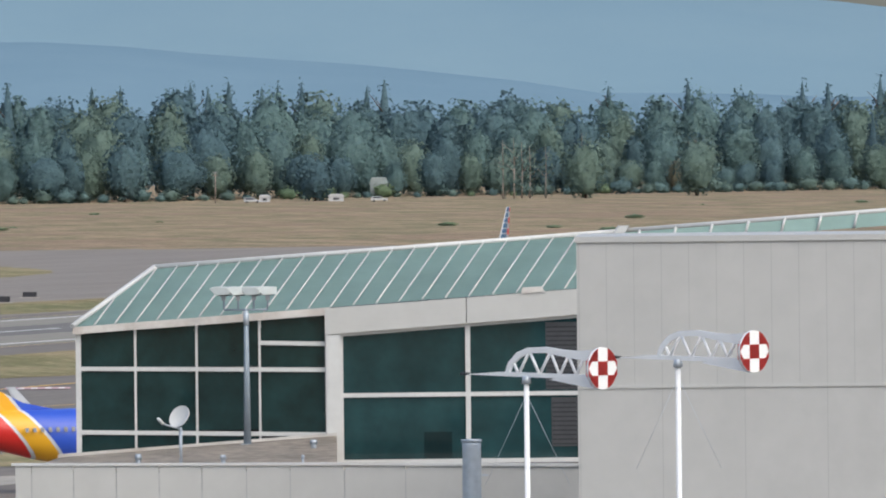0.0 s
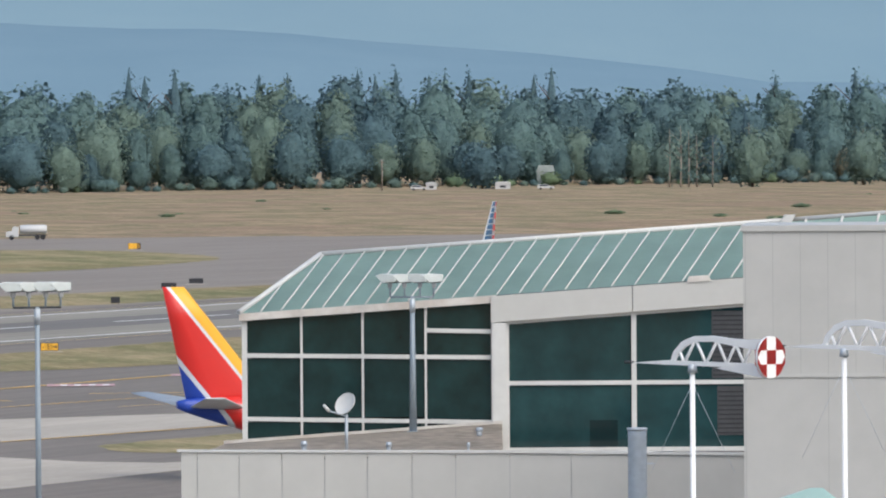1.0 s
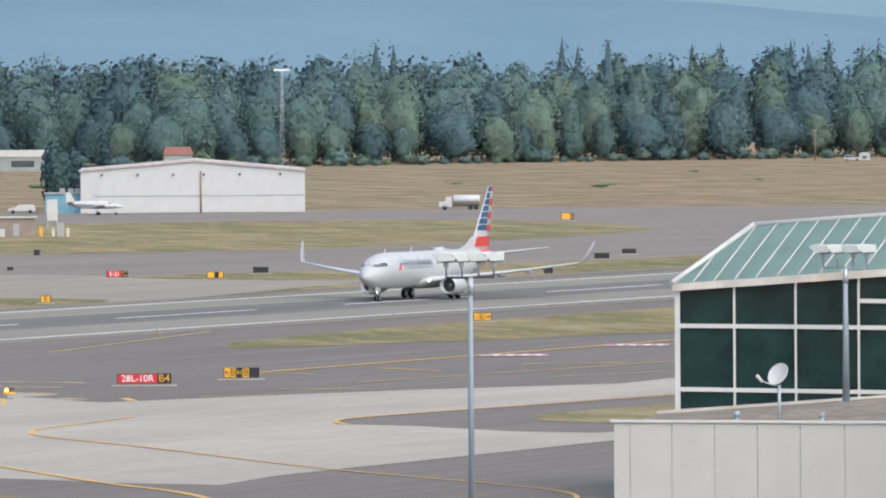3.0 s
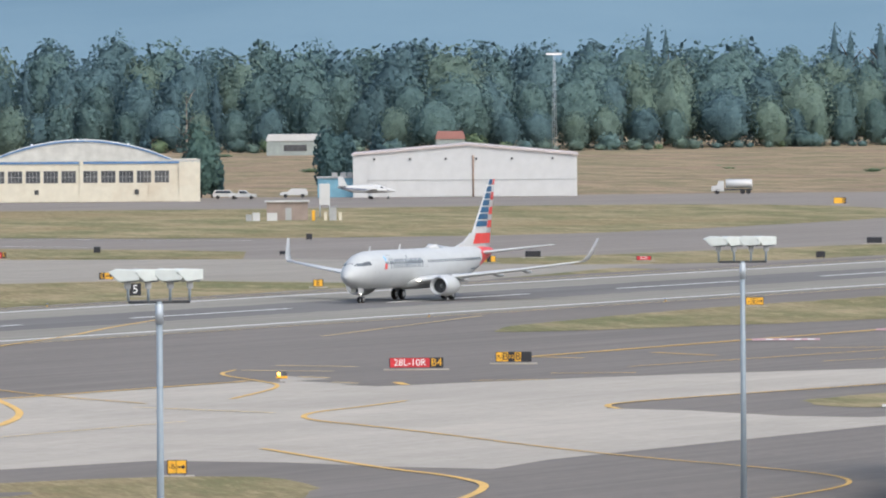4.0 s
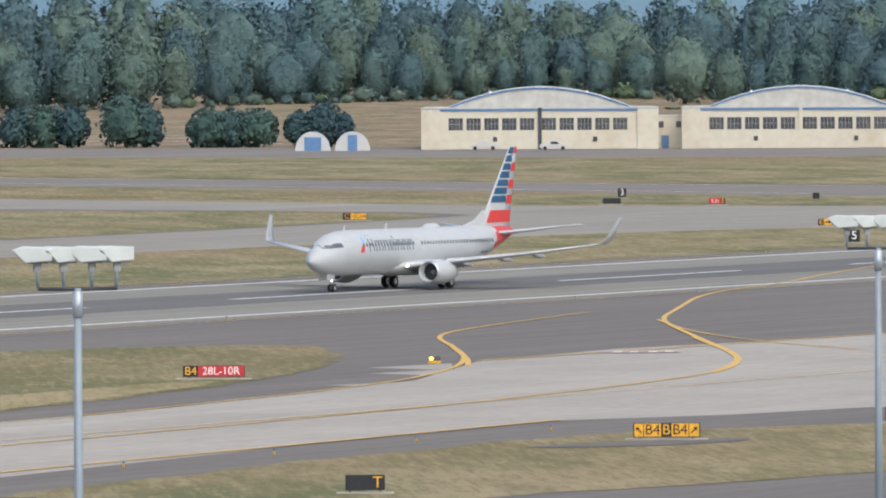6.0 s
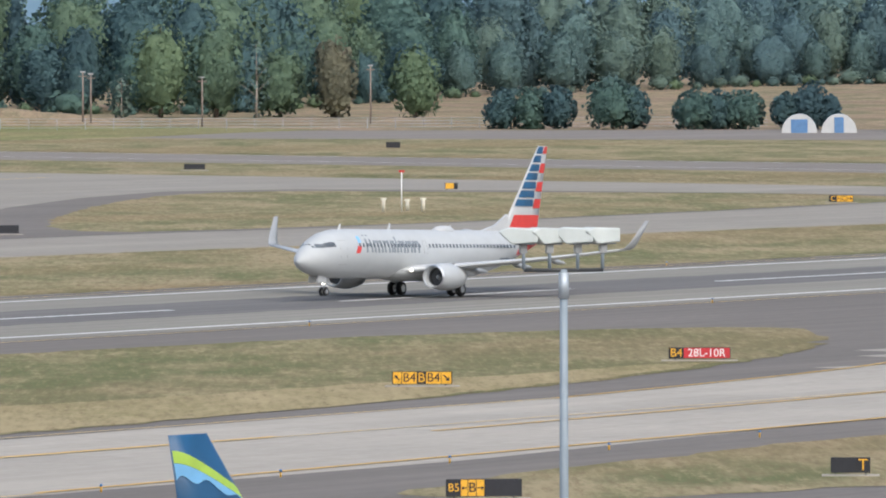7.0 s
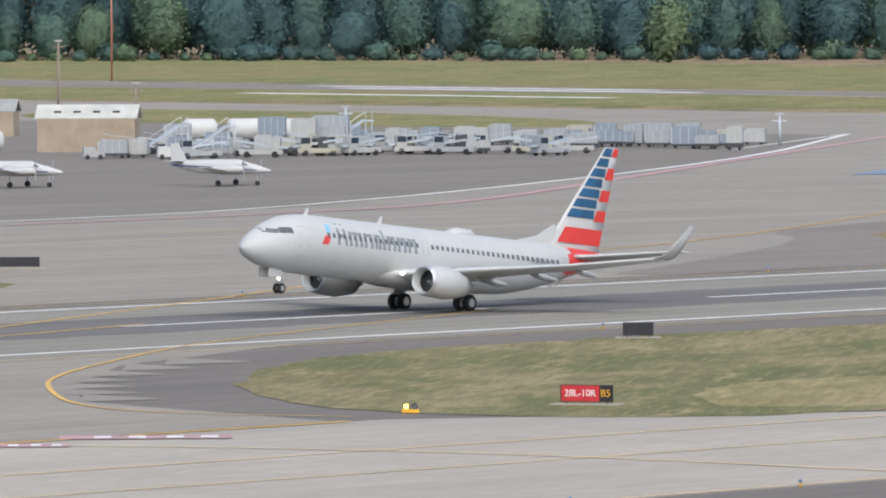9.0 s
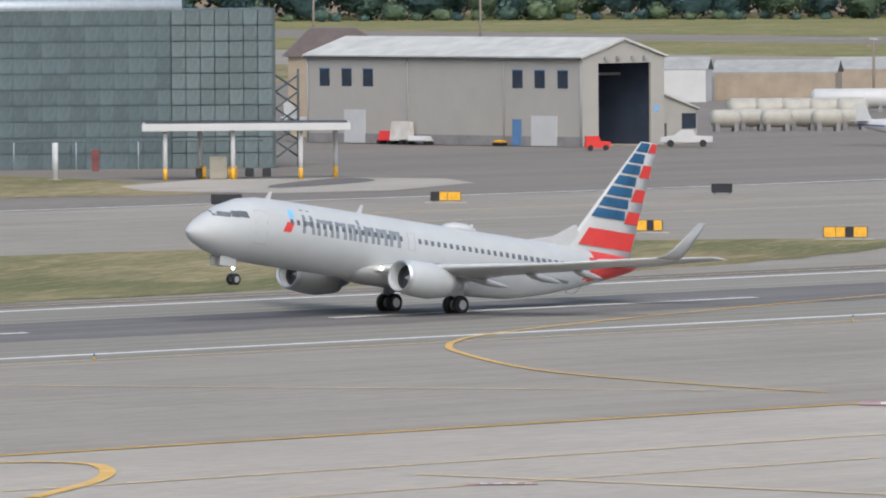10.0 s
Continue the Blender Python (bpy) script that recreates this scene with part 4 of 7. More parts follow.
# undergrowth along the wood's edge
chunks, turned, tones, idx = [], [], [], []
bush = [crown_cloud(rng, 1.0, 1.3, False, 260, 0.085, 6, 9) for i in range(4)]
az = 12.5
while az < 51:
    R = np.interp(az, EDGE_AZ, EDGE_R) + 8 - rng.random() * 30
    h = 2.0 + 4.0 * rng.random() ** 2
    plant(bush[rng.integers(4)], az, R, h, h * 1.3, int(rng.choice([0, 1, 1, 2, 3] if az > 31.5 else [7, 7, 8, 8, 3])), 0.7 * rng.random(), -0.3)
    az += math.degrees((3 + 5 * rng.random()) / R)
for _ in range(34):
    h = 0.6 + 1.2 * rng.random()
    plant(bush[rng.integers(4)], 14 + 14 * rng.random(), 2050 + 750 * rng.random(), h * 0.7, h * 2.6, 3, 0.7 * rng.random(), -0.2)
tagged(new("undergrowth", quads_mesh("undergrowth", np.concatenate(chunks), np.concatenate(turned), np.concatenate(tones), LEAVES, np.concatenate(idx))), "low bushes and scrub along the woods", "bushes", "", "stuff")


# blue haze of distance put into the base colour, the same colour glowing faintly
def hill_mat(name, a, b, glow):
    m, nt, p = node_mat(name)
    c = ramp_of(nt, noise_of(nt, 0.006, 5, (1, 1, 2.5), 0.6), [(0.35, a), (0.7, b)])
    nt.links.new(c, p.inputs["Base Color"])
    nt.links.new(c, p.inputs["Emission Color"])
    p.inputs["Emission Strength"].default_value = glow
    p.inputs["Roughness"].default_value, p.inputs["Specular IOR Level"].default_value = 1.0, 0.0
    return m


def hills(name, dist, heights, seed, mt):
    """A long ridge beyond the woods: crest heights along the bearing."""
    bm = bmesh.new()
    rows = []
    for k, (dd, f) in enumerate(((0, 0.0), (90, 0.45), (200, 0.8), (330, 1.0), (420, 0.9))):
        row = []
        for i in range(121):
            az = 2 + i * 0.5
            top = np.interp(az, [p[0] for p in heights], [p[1] for p in heights]) + 7 * noise.noise((az * 0.9, seed, 0)) + 2.0 * noise.noise((az * 4.0, seed, 5))
            R = dist + dd + 40 * noise.noise((az * 0.6, k, seed))
            row.append(bm.verts.new((R * math.cos(radians(az)), R * math.sin(radians(az)), top * f - 1)))
        rows.append(row)
    for a, b in zip(rows, rows[1:]):
        for i in range(120):
            bm.faces.new((a[i], a[i + 1], b[i + 1], b[i])).smooth = True
    return tagged(part(name, bm, mt), "forested ridge on the horizon, blue haze painted into its colour", "hills", "", "structure")


hills("hills_near", 4050, [(2, 34), (14, 36), (17.5, 42), (19, 56), (21, 68), (23, 74), (26, 66), (30, 52), (40, 34), (62, 30)], 3.0, hill_mat("haze_painted_ridge", (0.120, 0.190, 0.244), (0.136, 0.208, 0.261), 0.27))
hills("hills_far", 4480, [(2, 80), (14, 84), (15.8, 85), (16.8, 96), (18, 108), (21, 120), (28, 125), (34, 110), (62, 90)], 8.0, hill_mat("thicker_haze_painted_ridge", (0.138, 0.212, 0.262), (0.152, 0.226, 0.272), 0.25))


# ---- old hangars across the field ----
CREAM = surface("cream_render", (0.62, 0.58, 0.475), 0.85, grain=0.7, vary=0.07, stain=0.38, dirt=(0.40, 0.26, 0.15))
WHITEM = surface("white_sheet_metal", (0.54, 0.545, 0.545), 0.6, grain=0.5, stain=0.15, vary=0.06, dirt=(0.45, 0.45, 0.46))
ROOFW = surface("pale_roof_sheet", (0.53, 0.525, 0.49), 0.7, grain=0.5, stain=0.4)
BLUET = surface("blue_trim_paint", (0.10, 0.22, 0.42), 0.6, grain=1, stain=0.3)
OLDGLASS = surface("dusty_dark_glass", (0.07, 0.075, 0.085), 0.25, grain=0.8, stain=0.5, vary=0.4, bump=0, dirt=(0.25, 0.24, 0.22))


def arch_hangar(m, door_open):
    ob = thing("hangar", m, "old cream arched hangar with blue trim and dusty windows", "hangar", "old arched hangars")
    part("wall", box(-22.6, 22.6, 0, 42, 0, 7.9), CREAM, ob, "cream rendered wall with rust streaks")
    arc = [(x, 7.75 + 4.1 * (1 - (x / 18.2) ** 2)) for x in np.linspace(-18.2, 18.2, 25)]
    part("roof", prism([(-18.2, 7.4)] + arc + [(18.2, 7.4)], 0.25, 41.5), ROOFW, ob, "pale arched roof")
    part("arch_trim", prism(arc + [(x, z - 0.28) for x, z in arc[::-1]], 0.05, 0.35), BLUET, ob, "blue arched trim")
    part("eave_trim", box(-22.7, -0.3, -0.18, 0.1, 7.35, 7.75), BLUET, ob, "blue eaves band")
    part("eave_trim", box(0.3, 22.7, -0.18, 0.1, 7.35, 7.75), BLUET, ob, "blue eaves band")
    part("gutter", box(-22.8, 22.8, -0.1, 0.3, 7.85, 8.1), ROOFW, ob)
    part("pier", box(-22.75, -19.2, -0.35, 0.2, 0, 7.7), CREAM, ob)
    part("pier", box(18.7, 22.75, -0.35, 0.2, 0, 7.7), CREAM, ob)
    part("centre_post", box(-0.35, 0.35, -0.3, 0.1, 0, 8.0), DARKG if door_open else CREAM, ob)
    for i in range(10):
        x = -17.5 + i * 3.42 + (0.75 if i > 4 else 0)
        w = part("window", box(x, x + 2.75, -0.06, 0.1, 3.7, 6.0), OLDGLASS, ob, "dusty multi-pane window")
        for k in (0, 0.69, 1.38, 2.06, 2.75):
            part("mullion", box(x + k - 0.03, x + k + 0.03, -0.10, 0.0, 3.7, 6.0), GREYP, w)
        part("mullion", box(x - 0.03, x + 2.78, -0.09, 0.0, 4.82, 4.87), GREYP, w)
    for i in range(6):
        x = -18.6 + i * 6.3
        part("door_leaf", box(x, x + 6.2, -0.10 - 0.08 * (i % 2), 0.05, 0.1, 3.5), CREAM, ob, "sliding hangar door leaf")
    for x in (-9.0, 10.2):
        part("vent", box(x, x + 0.8, -0.3, 0.0, 1.5, 2.4), DARKG, ob, "small dark opening")
    for x in (-9.5, -0.8, 0.6, 9.0):
        part("roof_vent", tube((x, 4, 9.8 if abs(x) > 5 else 11.6), (x, 4, 12.1 if abs(x) < 5 else 11.2), 0.28), ALU, ob, "small roof ventilator")
    return ob


arch_hangar(spot(27.903, 1745), True)
arch_hangar(spot(26.262, 1745), False)
link = thing("link_building", spot(27.085, 1752), "low cream link building with a blue door between hangars", "building")
part("wall", box(-3.2, 3.2, 0, 14, 0, 6.0), CREAM, link)
part("door", box(-1.6, -0.2, -0.08, 0.1, 0, 2.5), BLUET, link, "blue door")
for x in (-2.2, 1.2):
    part("window", box(x, x + 1.0, -0.05, 0.1, 4.0, 5.2), OLDGLASS, link)
part("roof", box(-3.3, 3.3, -0.1, 14.1, 6.0, 6.3), ROOFW, link)

wh = thing("hangar", spot(23.848, 1787), "white metal hangar with a low gabled roof and wide doors", "hangar")
gab = [(-22, 0), (22, 0), (22, 8.1), (0.5, 10.1), (-22, 8.3)]
part("wall", prism(gab, 0, 45), WHITEM, wh, "white sheet metal wall")
part("roof", prism([(-22.3, 8.2), (0.5, 10.1), (22.3, 8.05), (22.3, 8.4), (0.5, 10.45), (-22.3, 8.55)], -0.4, 45.4), surface("rusty_white_roof", (0.55, 0.48, 0.46), 0.7, grain=0.5, stain=0.5), wh)
for i in range(2):
    x = -18.9 + i * 20.4
    part("hangar_door", box(x, x + 20.2, -0.15, 0.05, 0.1, 7.0), WHITEM, wh, "white sliding door")
part("door_rail", box(-19.2, 21.8, -0.22, 0, 3.3, 3.45), GREYP, wh)
part("downpipe", tube((1.6, -0.25, 0), (1.6, -0.25, 8.2), 0.16), surface("rusty_pipe", (0.30, 0.20, 0.15), 0.8), wh, "rusty downpipe")
for x in (-18, -11, -4, 2, 9, 17):
    part("wall_lamp", box(x, x + 0.4, -0.4, -0.1, 7.3, 7.7), DARKG, wh, "small wall lamp")


# ---- concourse in the foreground ----
CLAD = surface("pale_metal_cladding", (0.45, 0.45, 0.435), 0.55, grain=0.6, stain=0.25, vary=0.05)
WARMW = surface("warm_white_panel", (0.50, 0.497, 0.472), 0.55, grain=0.6, stain=0.2, vary=0.05)
FRAMEW = surface("white_window_frame", (0.60, 0.60, 0.58), 0.45, grain=1.5, stain=0.25, vary=0.06)
TINT = surface("dark_green_glass", (0.016, 0.052, 0.056), 0.07, grain=0.35, stain=0.75, vary=0.45, bump=0.02, dirt=(0.006, 0.012, 0.014))
BAYG = surface("black_green_bay_glass", (0.011, 0.036, 0.036), 0.06, grain=0.5, stain=0.8, vary=0.5, bump=0.02, dirt=(0.005, 0.010, 0.011))
GREENR = surface("pale_green_glass_roof", (0.30, 0.44, 0.405), 0.45, grain=0.5, stain=0.3, vary=0.1, bump=0)
ROOFF = surface("gravel_roof", (0.52, 0.46, 0.39), 0.95, grain=1.3, stain=0.75, vary=0.3, dirt=(0.20, 0.18, 0.155))
RUSTY = surface("stained_soffit", (0.60, 0.57, 0.53), 0.7, grain=0.9, stain=0.75, dirt=(0.30, 0.19, 0.12))

DARKREFL = surface("black_green_reflection", (0.006, 0.02, 0.022), 0.06, grain=0.4, stain=0.2, bump=0)
con = thing("concourse", spot(19.25, 520), "airport concourse with dark green glazing and pale green glass roof", "building")
# glazed bay: columns, rails and panes; its eaves climb to the right
EAVE = lambda u: 13.27 + 0.066 * u
BX = [-14.1, -10.85, -7.35, -3.75, 0.05]
for i in range(4):
    a, b = BX[i] + 0.1, BX[i + 1] - 0.06
    ts = [(4.6, 6.1), (6.35, 9.75), (9.98, None)]
    if i == 3:
        ts = [(6.0, 9.6), (9.85, 11.1), (11.35, None)]
    for z0, z1 in ts:
        poly = [(a, z0), (b, z0), (b, z1 if z1 else EAVE(b) - 0.45), (a, z1 if z1 else EAVE(a) - 0.45)]
        part("pane", prism(poly, 0.10, 0.16), BAYG, con, "dark green glass pane")
for i, x in enumerate(BX):
    w = 0.30 if i == 0 else 0.13
    part("mullion", prism([(x - w / 2, 4.4), (x + w / 2, 4.4), (x + w / 2, EAVE(x) - 0.3), (x - w / 2, EAVE(x) - 0.3)], -0.05, 0.25), FRAMEW, con)
for za, zb, x0, x1 in ((9.93, 9.72, -14.1, 0.05), (6.30, 6.02, -14.1, 0.05), (11.3, 11.2, -3.75, 0.05)):
    part("transom", prism([(x0, za - 0.12), (x1, zb - 0.12), (x1, zb + 0.12), (x0, za + 0.12)], -0.04, 0.24), FRAMEW, con)
part("eave_board", prism([(-14.4, EAVE(-14.4) - 0.42), (0.3, EAVE(0.3) - 0.42), (0.3, EAVE(0.3)), (-14.4, EAVE(-14.4))], -0.35, 0.6), RUSTY, con, "white eaves with rust stains")
part("side_wall", box(-14.2, -13.95, 0.2, 22, 0, 12.1), FRAMEW, con)
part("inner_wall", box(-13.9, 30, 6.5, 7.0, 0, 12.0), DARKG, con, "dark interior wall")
# white fascia and the larger windows beside the bay
part("fascia", prism([(0.0, 11.72), (8.05, 12.28), (8.05, EAVE(8.05) - 0.05), (0.0, EAVE(0) - 0.05)], -0.5, 0.6), WARMW, con, "white fascia panel")
part("fascia", prism([(8.11, 12.28), (15.6, 12.80), (15.6, EAVE(15.6) - 0.05), (8.11, EAVE(8.11) - 0.05)], -0.5, 0.6), WARMW, con, "white fascia panel")
part("corner_post", box(0.05, 0.85, -0.45, 0.5, 4.0, 11.72), FRAMEW, con)
for a, b in ((0.9, 8.0), (8.3, 15.4)):
    for z0, z1a, z1b in ((4.55, 8.1, 8.1), (8.38, 11.55 + 0.07 * a, 11.55 + 0.07 * b)):
        part("pane", prism([(a, z0), (b, z0), (b, z1b), (a, z1a)], 0.0, 0.06), TINT, con, "dark green glass pane")
for x in (0.88, 8.15):
    part("mullion", box(x - 0.14, x + 0.14, -0.15, 0.15, 4.3, 11.7 + 0.07 * x), FRAMEW, con)
part("transom", box(0.85, 15.5, -0.14, 0.14, 8.12, 8.36), FRAMEW, con)
part("transom", box(0.85, 15.5, -0.16, 0.14, 4.30, 4.55), FRAMEW, con)
part("transom", prism([(0.85, 11.6), (15.5, 12.6), (15.5, 12.82), (0.85, 11.82)], -0.14, 0.14), FRAMEW, con)
part("sill_beam", box(0.3, 15.5, -0.5, 0.2, 3.7, 4.28), surface("dark_sill", (0.20, 0.18, 0.17), 0.8), con)
lou = part("louvre", box(12.6, 14.9, -0.03, 0.0, 8.45, 12.3), DARKG, con, "dark louvred panel")
for k in range(14):
    part("slat", box(12.65, 14.85, -0.06, -0.03, 8.6 + k * 0.26, 8.68 + k * 0.26), SIGNK, lou)
lou = part("louvre", box(12.9, 15.2, -0.03, 0.0, 5.2, 8.0), DARKG, con, "dark louvred panel")
for k in range(10):
    part("slat", box(12.95, 15.15, -0.06, -0.03, 5.3 + k * 0.26, 5.38 + k * 0.26), SIGNK, lou)
# dark reflection in the lower pane, painted as a thin panel
part("dark_reflection_panel", box(5.6, 7.2, -0.02, 0.0, 4.6, 6.1), DARKREFL, con, "thin dark panel painted as a reflection in the glass")
# sloped glass roof: hip at the end, ridge climbing to the right
RIDGE = lambda u: 15.55 + 0.066 * (u + 9.8)
roof = bmesh.new()
v = [roof.verts.new(p) for p in ((-14.4, -0.3, EAVE(-14.4)), (16.5, -0.3, EAVE(16.5)), (16.9, 6.0, RIDGE(16.9)), (-9.8, 6.0, RIDGE(-9.8)), (-14.4, 12.3, EAVE(-14.4)), (-9.8, 12.3, EAVE(-9.8)), (16.9, 12.3, EAVE(16.9)))]
roof.faces.new((v[0], v[1], v[2], v[3]))
roof.faces.new((v[0], v[3], v[4]))
roof.faces.new((v[3], v[2], v[6], v[5], v[4]))
bmesh.ops.solidify(roof, geom=roof.faces[:], thickness=0.12)
part("glass_roof", roof, GREENR, con, "pale green sloped glass roof")
for i in range(24):
    u = -13.15 + i * 1.17 + i * i * 0.0052
    t = min(1.0, (u + 14.4) / 2.25, (16.9 - u) / 2.35)
    part("glazing_bar", tube((u, -0.32, EAVE(u) + 0.06), (u + 2.35 * t, -0.3 + 6.3 * t, EAVE(u) + (RIDGE(u + 2.35) - EAVE(u)) * t + 0.06), 0.05, n=6), FRAMEW, con)
part("hip_bar", tube((-14.4, -0.35, EAVE(-14.4) + 0.05), (-9.8, 6.0, RIDGE(-9.8) + 0.05), 0.16, n=6), FRAMEW, con)
part("ridge_cap", tube((-9.9, 6.0, RIDGE(-9.9) + 0.05), (17.0, 6.0, RIDGE(17.0) + 0.05), 0.17, n=6), FRAMEW, con)
part("roof_gable", prism([(16.3, 16.6), (16.9, 16.6), (17.6, 17.7), (17.0, 17.7)], 4.6, 6.6), FRAMEW, con)
part("clerestory", prism([(17.2, 16.6), (45, 18.3), (45, 19.2), (17.2, 17.35)], 5.6, 5.8), GREENR, con, "green glazed clerestory")
part("ridge_cap", tube((17.2, 5.7, 17.4), (45, 5.7, 19.25), 0.16, n=6), FRAMEW, con)
for i in range(13):
    u = 18.0 + i * 2.1
    part("glazing_bar", tube((u, 5.5, 16.6 + 0.061 * (u - 17.2)), (u + 0.25, 5.55, 17.4 + 0.067 * (u - 17.2)), 0.08, n=6), FRAMEW, con)
part("nest_debris", prism([(11.2, 13.95), (12.6, 14.05), (12.4, 14.35), (11.3, 14.3)], -0.6, -0.2), RUSTY, con, "small loose sheet on the eaves")

# flat roof before the glazing, its parapet of panels
ter = thing("terrace", spot(19.25, 500), "flat gravel roof with a white panel parapet", "roof")
deck = bmesh.new()
dv = [deck.verts.new(p) for p in ((-16.6, 0.4, 4.85), (0.6, 0.4, 4.80), (0.6, 19.5, 5.98), (-15.2, 19.5, 4.92))]
deck.faces.new(dv)
bmesh.ops.solidify(deck, geom=deck.faces[:], thickness=0.3)
part("roof_deck", deck, ROOFF, ter, "stained flat roof")
part("roof_deck", box(0.65, 15, 0.4, 19.4, 3.6, 4.2), ROOFF, ter, "stained flat roof")
part("parapet_core", box(-17.0, 14.9, 0.05, 0.30, 0, 4.7), GREYP, ter)
part("parapet_cap", prism([(-17.3, 5.15), (0, 5.0), (15, 4.75), (15, 4.9), (0, 5.14), (-17.3, 5.28)], -0.1, 0.5), FRAMEW, ter)
JX = [-17.1, -16.2, -13.9, -11.55, -9.2, -6.85, -4.4, -2.0, 0.98, 4.35, 7.7, 11.0, 15.0]
for a, b in zip(JX, JX[1:]):
    part("panel", box(a + 0.02, b - 0.02, 0.0, 0.35, 0, 5.13 - 0.012 * (a + 17)), WARMW, ter, "white parapet panel")
part("kerb", prism([(-15.3, 4.7), (0.6, 5.7), (0.6, 6.12), (-15.3, 5.08)], 19.1, 19.5), RUSTY, ter, "roof edge kerb")
for x, y, z, h, r in ((-10.4, 3.5, 4.85, 0.75, 0.2), (-5.7, 3.0, 4.88, 0.65, 0.18), (-0.7, 12, 5.45, 0.55, 0.22), (-1.3, 2.5, 4.9, 0.6, 0.1)):
    v = thing("roof_vent", ter.matrix_basis @ pose(x, y, z), "small metal vent standing on the flat roof", "vent", "roof vents")
    part("pipe", tube((0, 0, 0), (0, 0, h * 0.7), r * 0.7), STEEL, v)
    part("cowl", tube((0, 0, h * 0.6), (0, 0, h), r, r * 0.8), STEEL, v)

duct = thing("flue", spot(18.335, 495), "corrugated steel flue standing against the parapet", "flue")
part("pipe", loft([[(r * math.cos(a * 0.3), r * math.sin(a * 0.3), z) for a in range(21)] for z, r in [(k * 0.2, 0.50 + 0.025 * (k % 2)) for k in range(33)]]), STEEL, duct)
part("bracket", box(0.4, 0.9, -0.05, 0.05, 4.5, 4.6), STEEL, duct)
part("cap_ring", tube((0, 0, 6.35), (0, 0, 6.5), 0.56), STEEL, duct)

SEAM = surface("cladding_seam", (0.37, 0.37, 0.36), 0.6, grain=0.6, stain=0.2, vary=0.05)
wallb = thing("grey_block", spot(16.2, 470), "windowless grey metal clad block", "building")
part("wall", box(-12.0, 40, 0, 14, 0, 17.45), CLAD, wallb, "grey ribbed cladding")
part("coping", box(-12.1, 40, -0.12, 14.1, 17.45, 17.75), CLAD, wallb)
for i in range(26):
    x = -11.9 + i * 1.42
    part("seam", box(x, x + 0.035, -0.012, 0, 10.1 if i % 3 else 0.2, 17.4), SEAM, wallb)
part("joint", box(-12.0, 40, -0.07, 0.0, 9.9, 10.05), CLAD, wallb)
skyl = thing("skylight", spot(17.33, 425), "small green glass hip skylight", "skylight")
bm = bmesh.new()
v = [bm.verts.new(p) for p in ((-2.6, 0, 4.8), (2.6, 0, 4.8), (2.6, 4, 4.8), (-2.6, 4, 4.8), (0.6, 2, 5.95), (1.2, 2, 5.95))]
for f in ((0, 1, 5, 4), (1, 2, 5), (2, 3, 4, 5), (3, 0, 4), (3, 2, 1, 0)):
    bm.faces.new([v[i] for i in f])
part("glass", bm, GREENR, skyl)
part("kerb", box(-2.7, 2.7, -0.1, 4.1, 0, 4.78), WARMW, skyl)



# ---- airfield signs, markers and lamps ----
def words(text, size, material, parent, m):
    cu = bpy.data.curves.new("text", "FONT")
    cu.body, cu.size, cu.align_x, cu.align_y, cu.extrude = text, size, "CENTER", "CENTER", 0.01
    tmp = bpy.data.objects.new("text", cu)
    me = bpy.data.meshes.new_from_object(tmp)
    bpy.data.objects.remove(tmp)
    bpy.data.curves.remove(cu)
    me.materials.clear()
    me.materials.append(material)
    ob = new("lettering", me)
    ob.parent, ob.matrix_basis = parent, m
    return ob


def arrow(x, z, s, turn, material, parent):
    bm = prism([(-0.5, -0.09), (0.15, -0.09), (0.15, -0.32), (0.55, 0), (0.15, 0.32), (0.15, 0.09), (-0.5, 0.09)], -0.012, 0.012)
    bm.transform(pose(x, -0.13, z) @ pose(0, 0, 0, 0, -turn, 0) @ Matrix.Scale(s, 4))
    part("arrow", bm, material, parent, "painted arrow")


INK = {"Y": (SIGNY, SIGNK), "K": (SIGNK, SIGNY), "R": (SIGNR, SIGNW), "N": (SIGNK, SIGNW)}


def sign(az, dist, h, segs, label, turn=0.0, base=True):
    """A low airfield sign on legs; segs: (width, colours, text or arrow angle)."""
    ob = thing("airfield_sign", spot(az, dist, turn, 0.06), label, "sign", "airfield signs")
    total = sum(s[0] for s in segs)
    if base:
        part("footing", box(-total / 2 - 0.5, total / 2 + 0.5, -0.7, 0.7, -0.05, 0.04, 0.01), CONCRETE, ob, "concrete footing")
    part("case", box(-total / 2 - 0.04, total / 2 + 0.04, -0.06, 0.14, 0.14, h + 0.03, 0.02), SIGNK, ob, "dark sign case")
    for k in (-0.4, 0.4):
        part("leg", tube((k * total, 0.04, 0), (k * total, 0.04, 0.16), 0.04, n=6), DARKG, ob)
    x = -total / 2
    for w, kind, text in segs:
        bg, fg = INK[kind]
        face = part("face", box(x + 0.02, x + w - 0.02, -0.10, -0.05, 0.17, h, 0.01), bg, ob, "sign face")
        mid = (h + 0.17) / 2
        if isinstance(text, str) and text:
            words(text, min(h * 0.92, 1.75 * w / max(1, len(text)) * 0.95), fg, face, pose(x + w / 2, -0.115, mid, 90, 0, 0))
        elif text is not None and text != "":
            arrow(x + w / 2, mid, w * 0.75, text, fg, face)
        x += w
    return ob


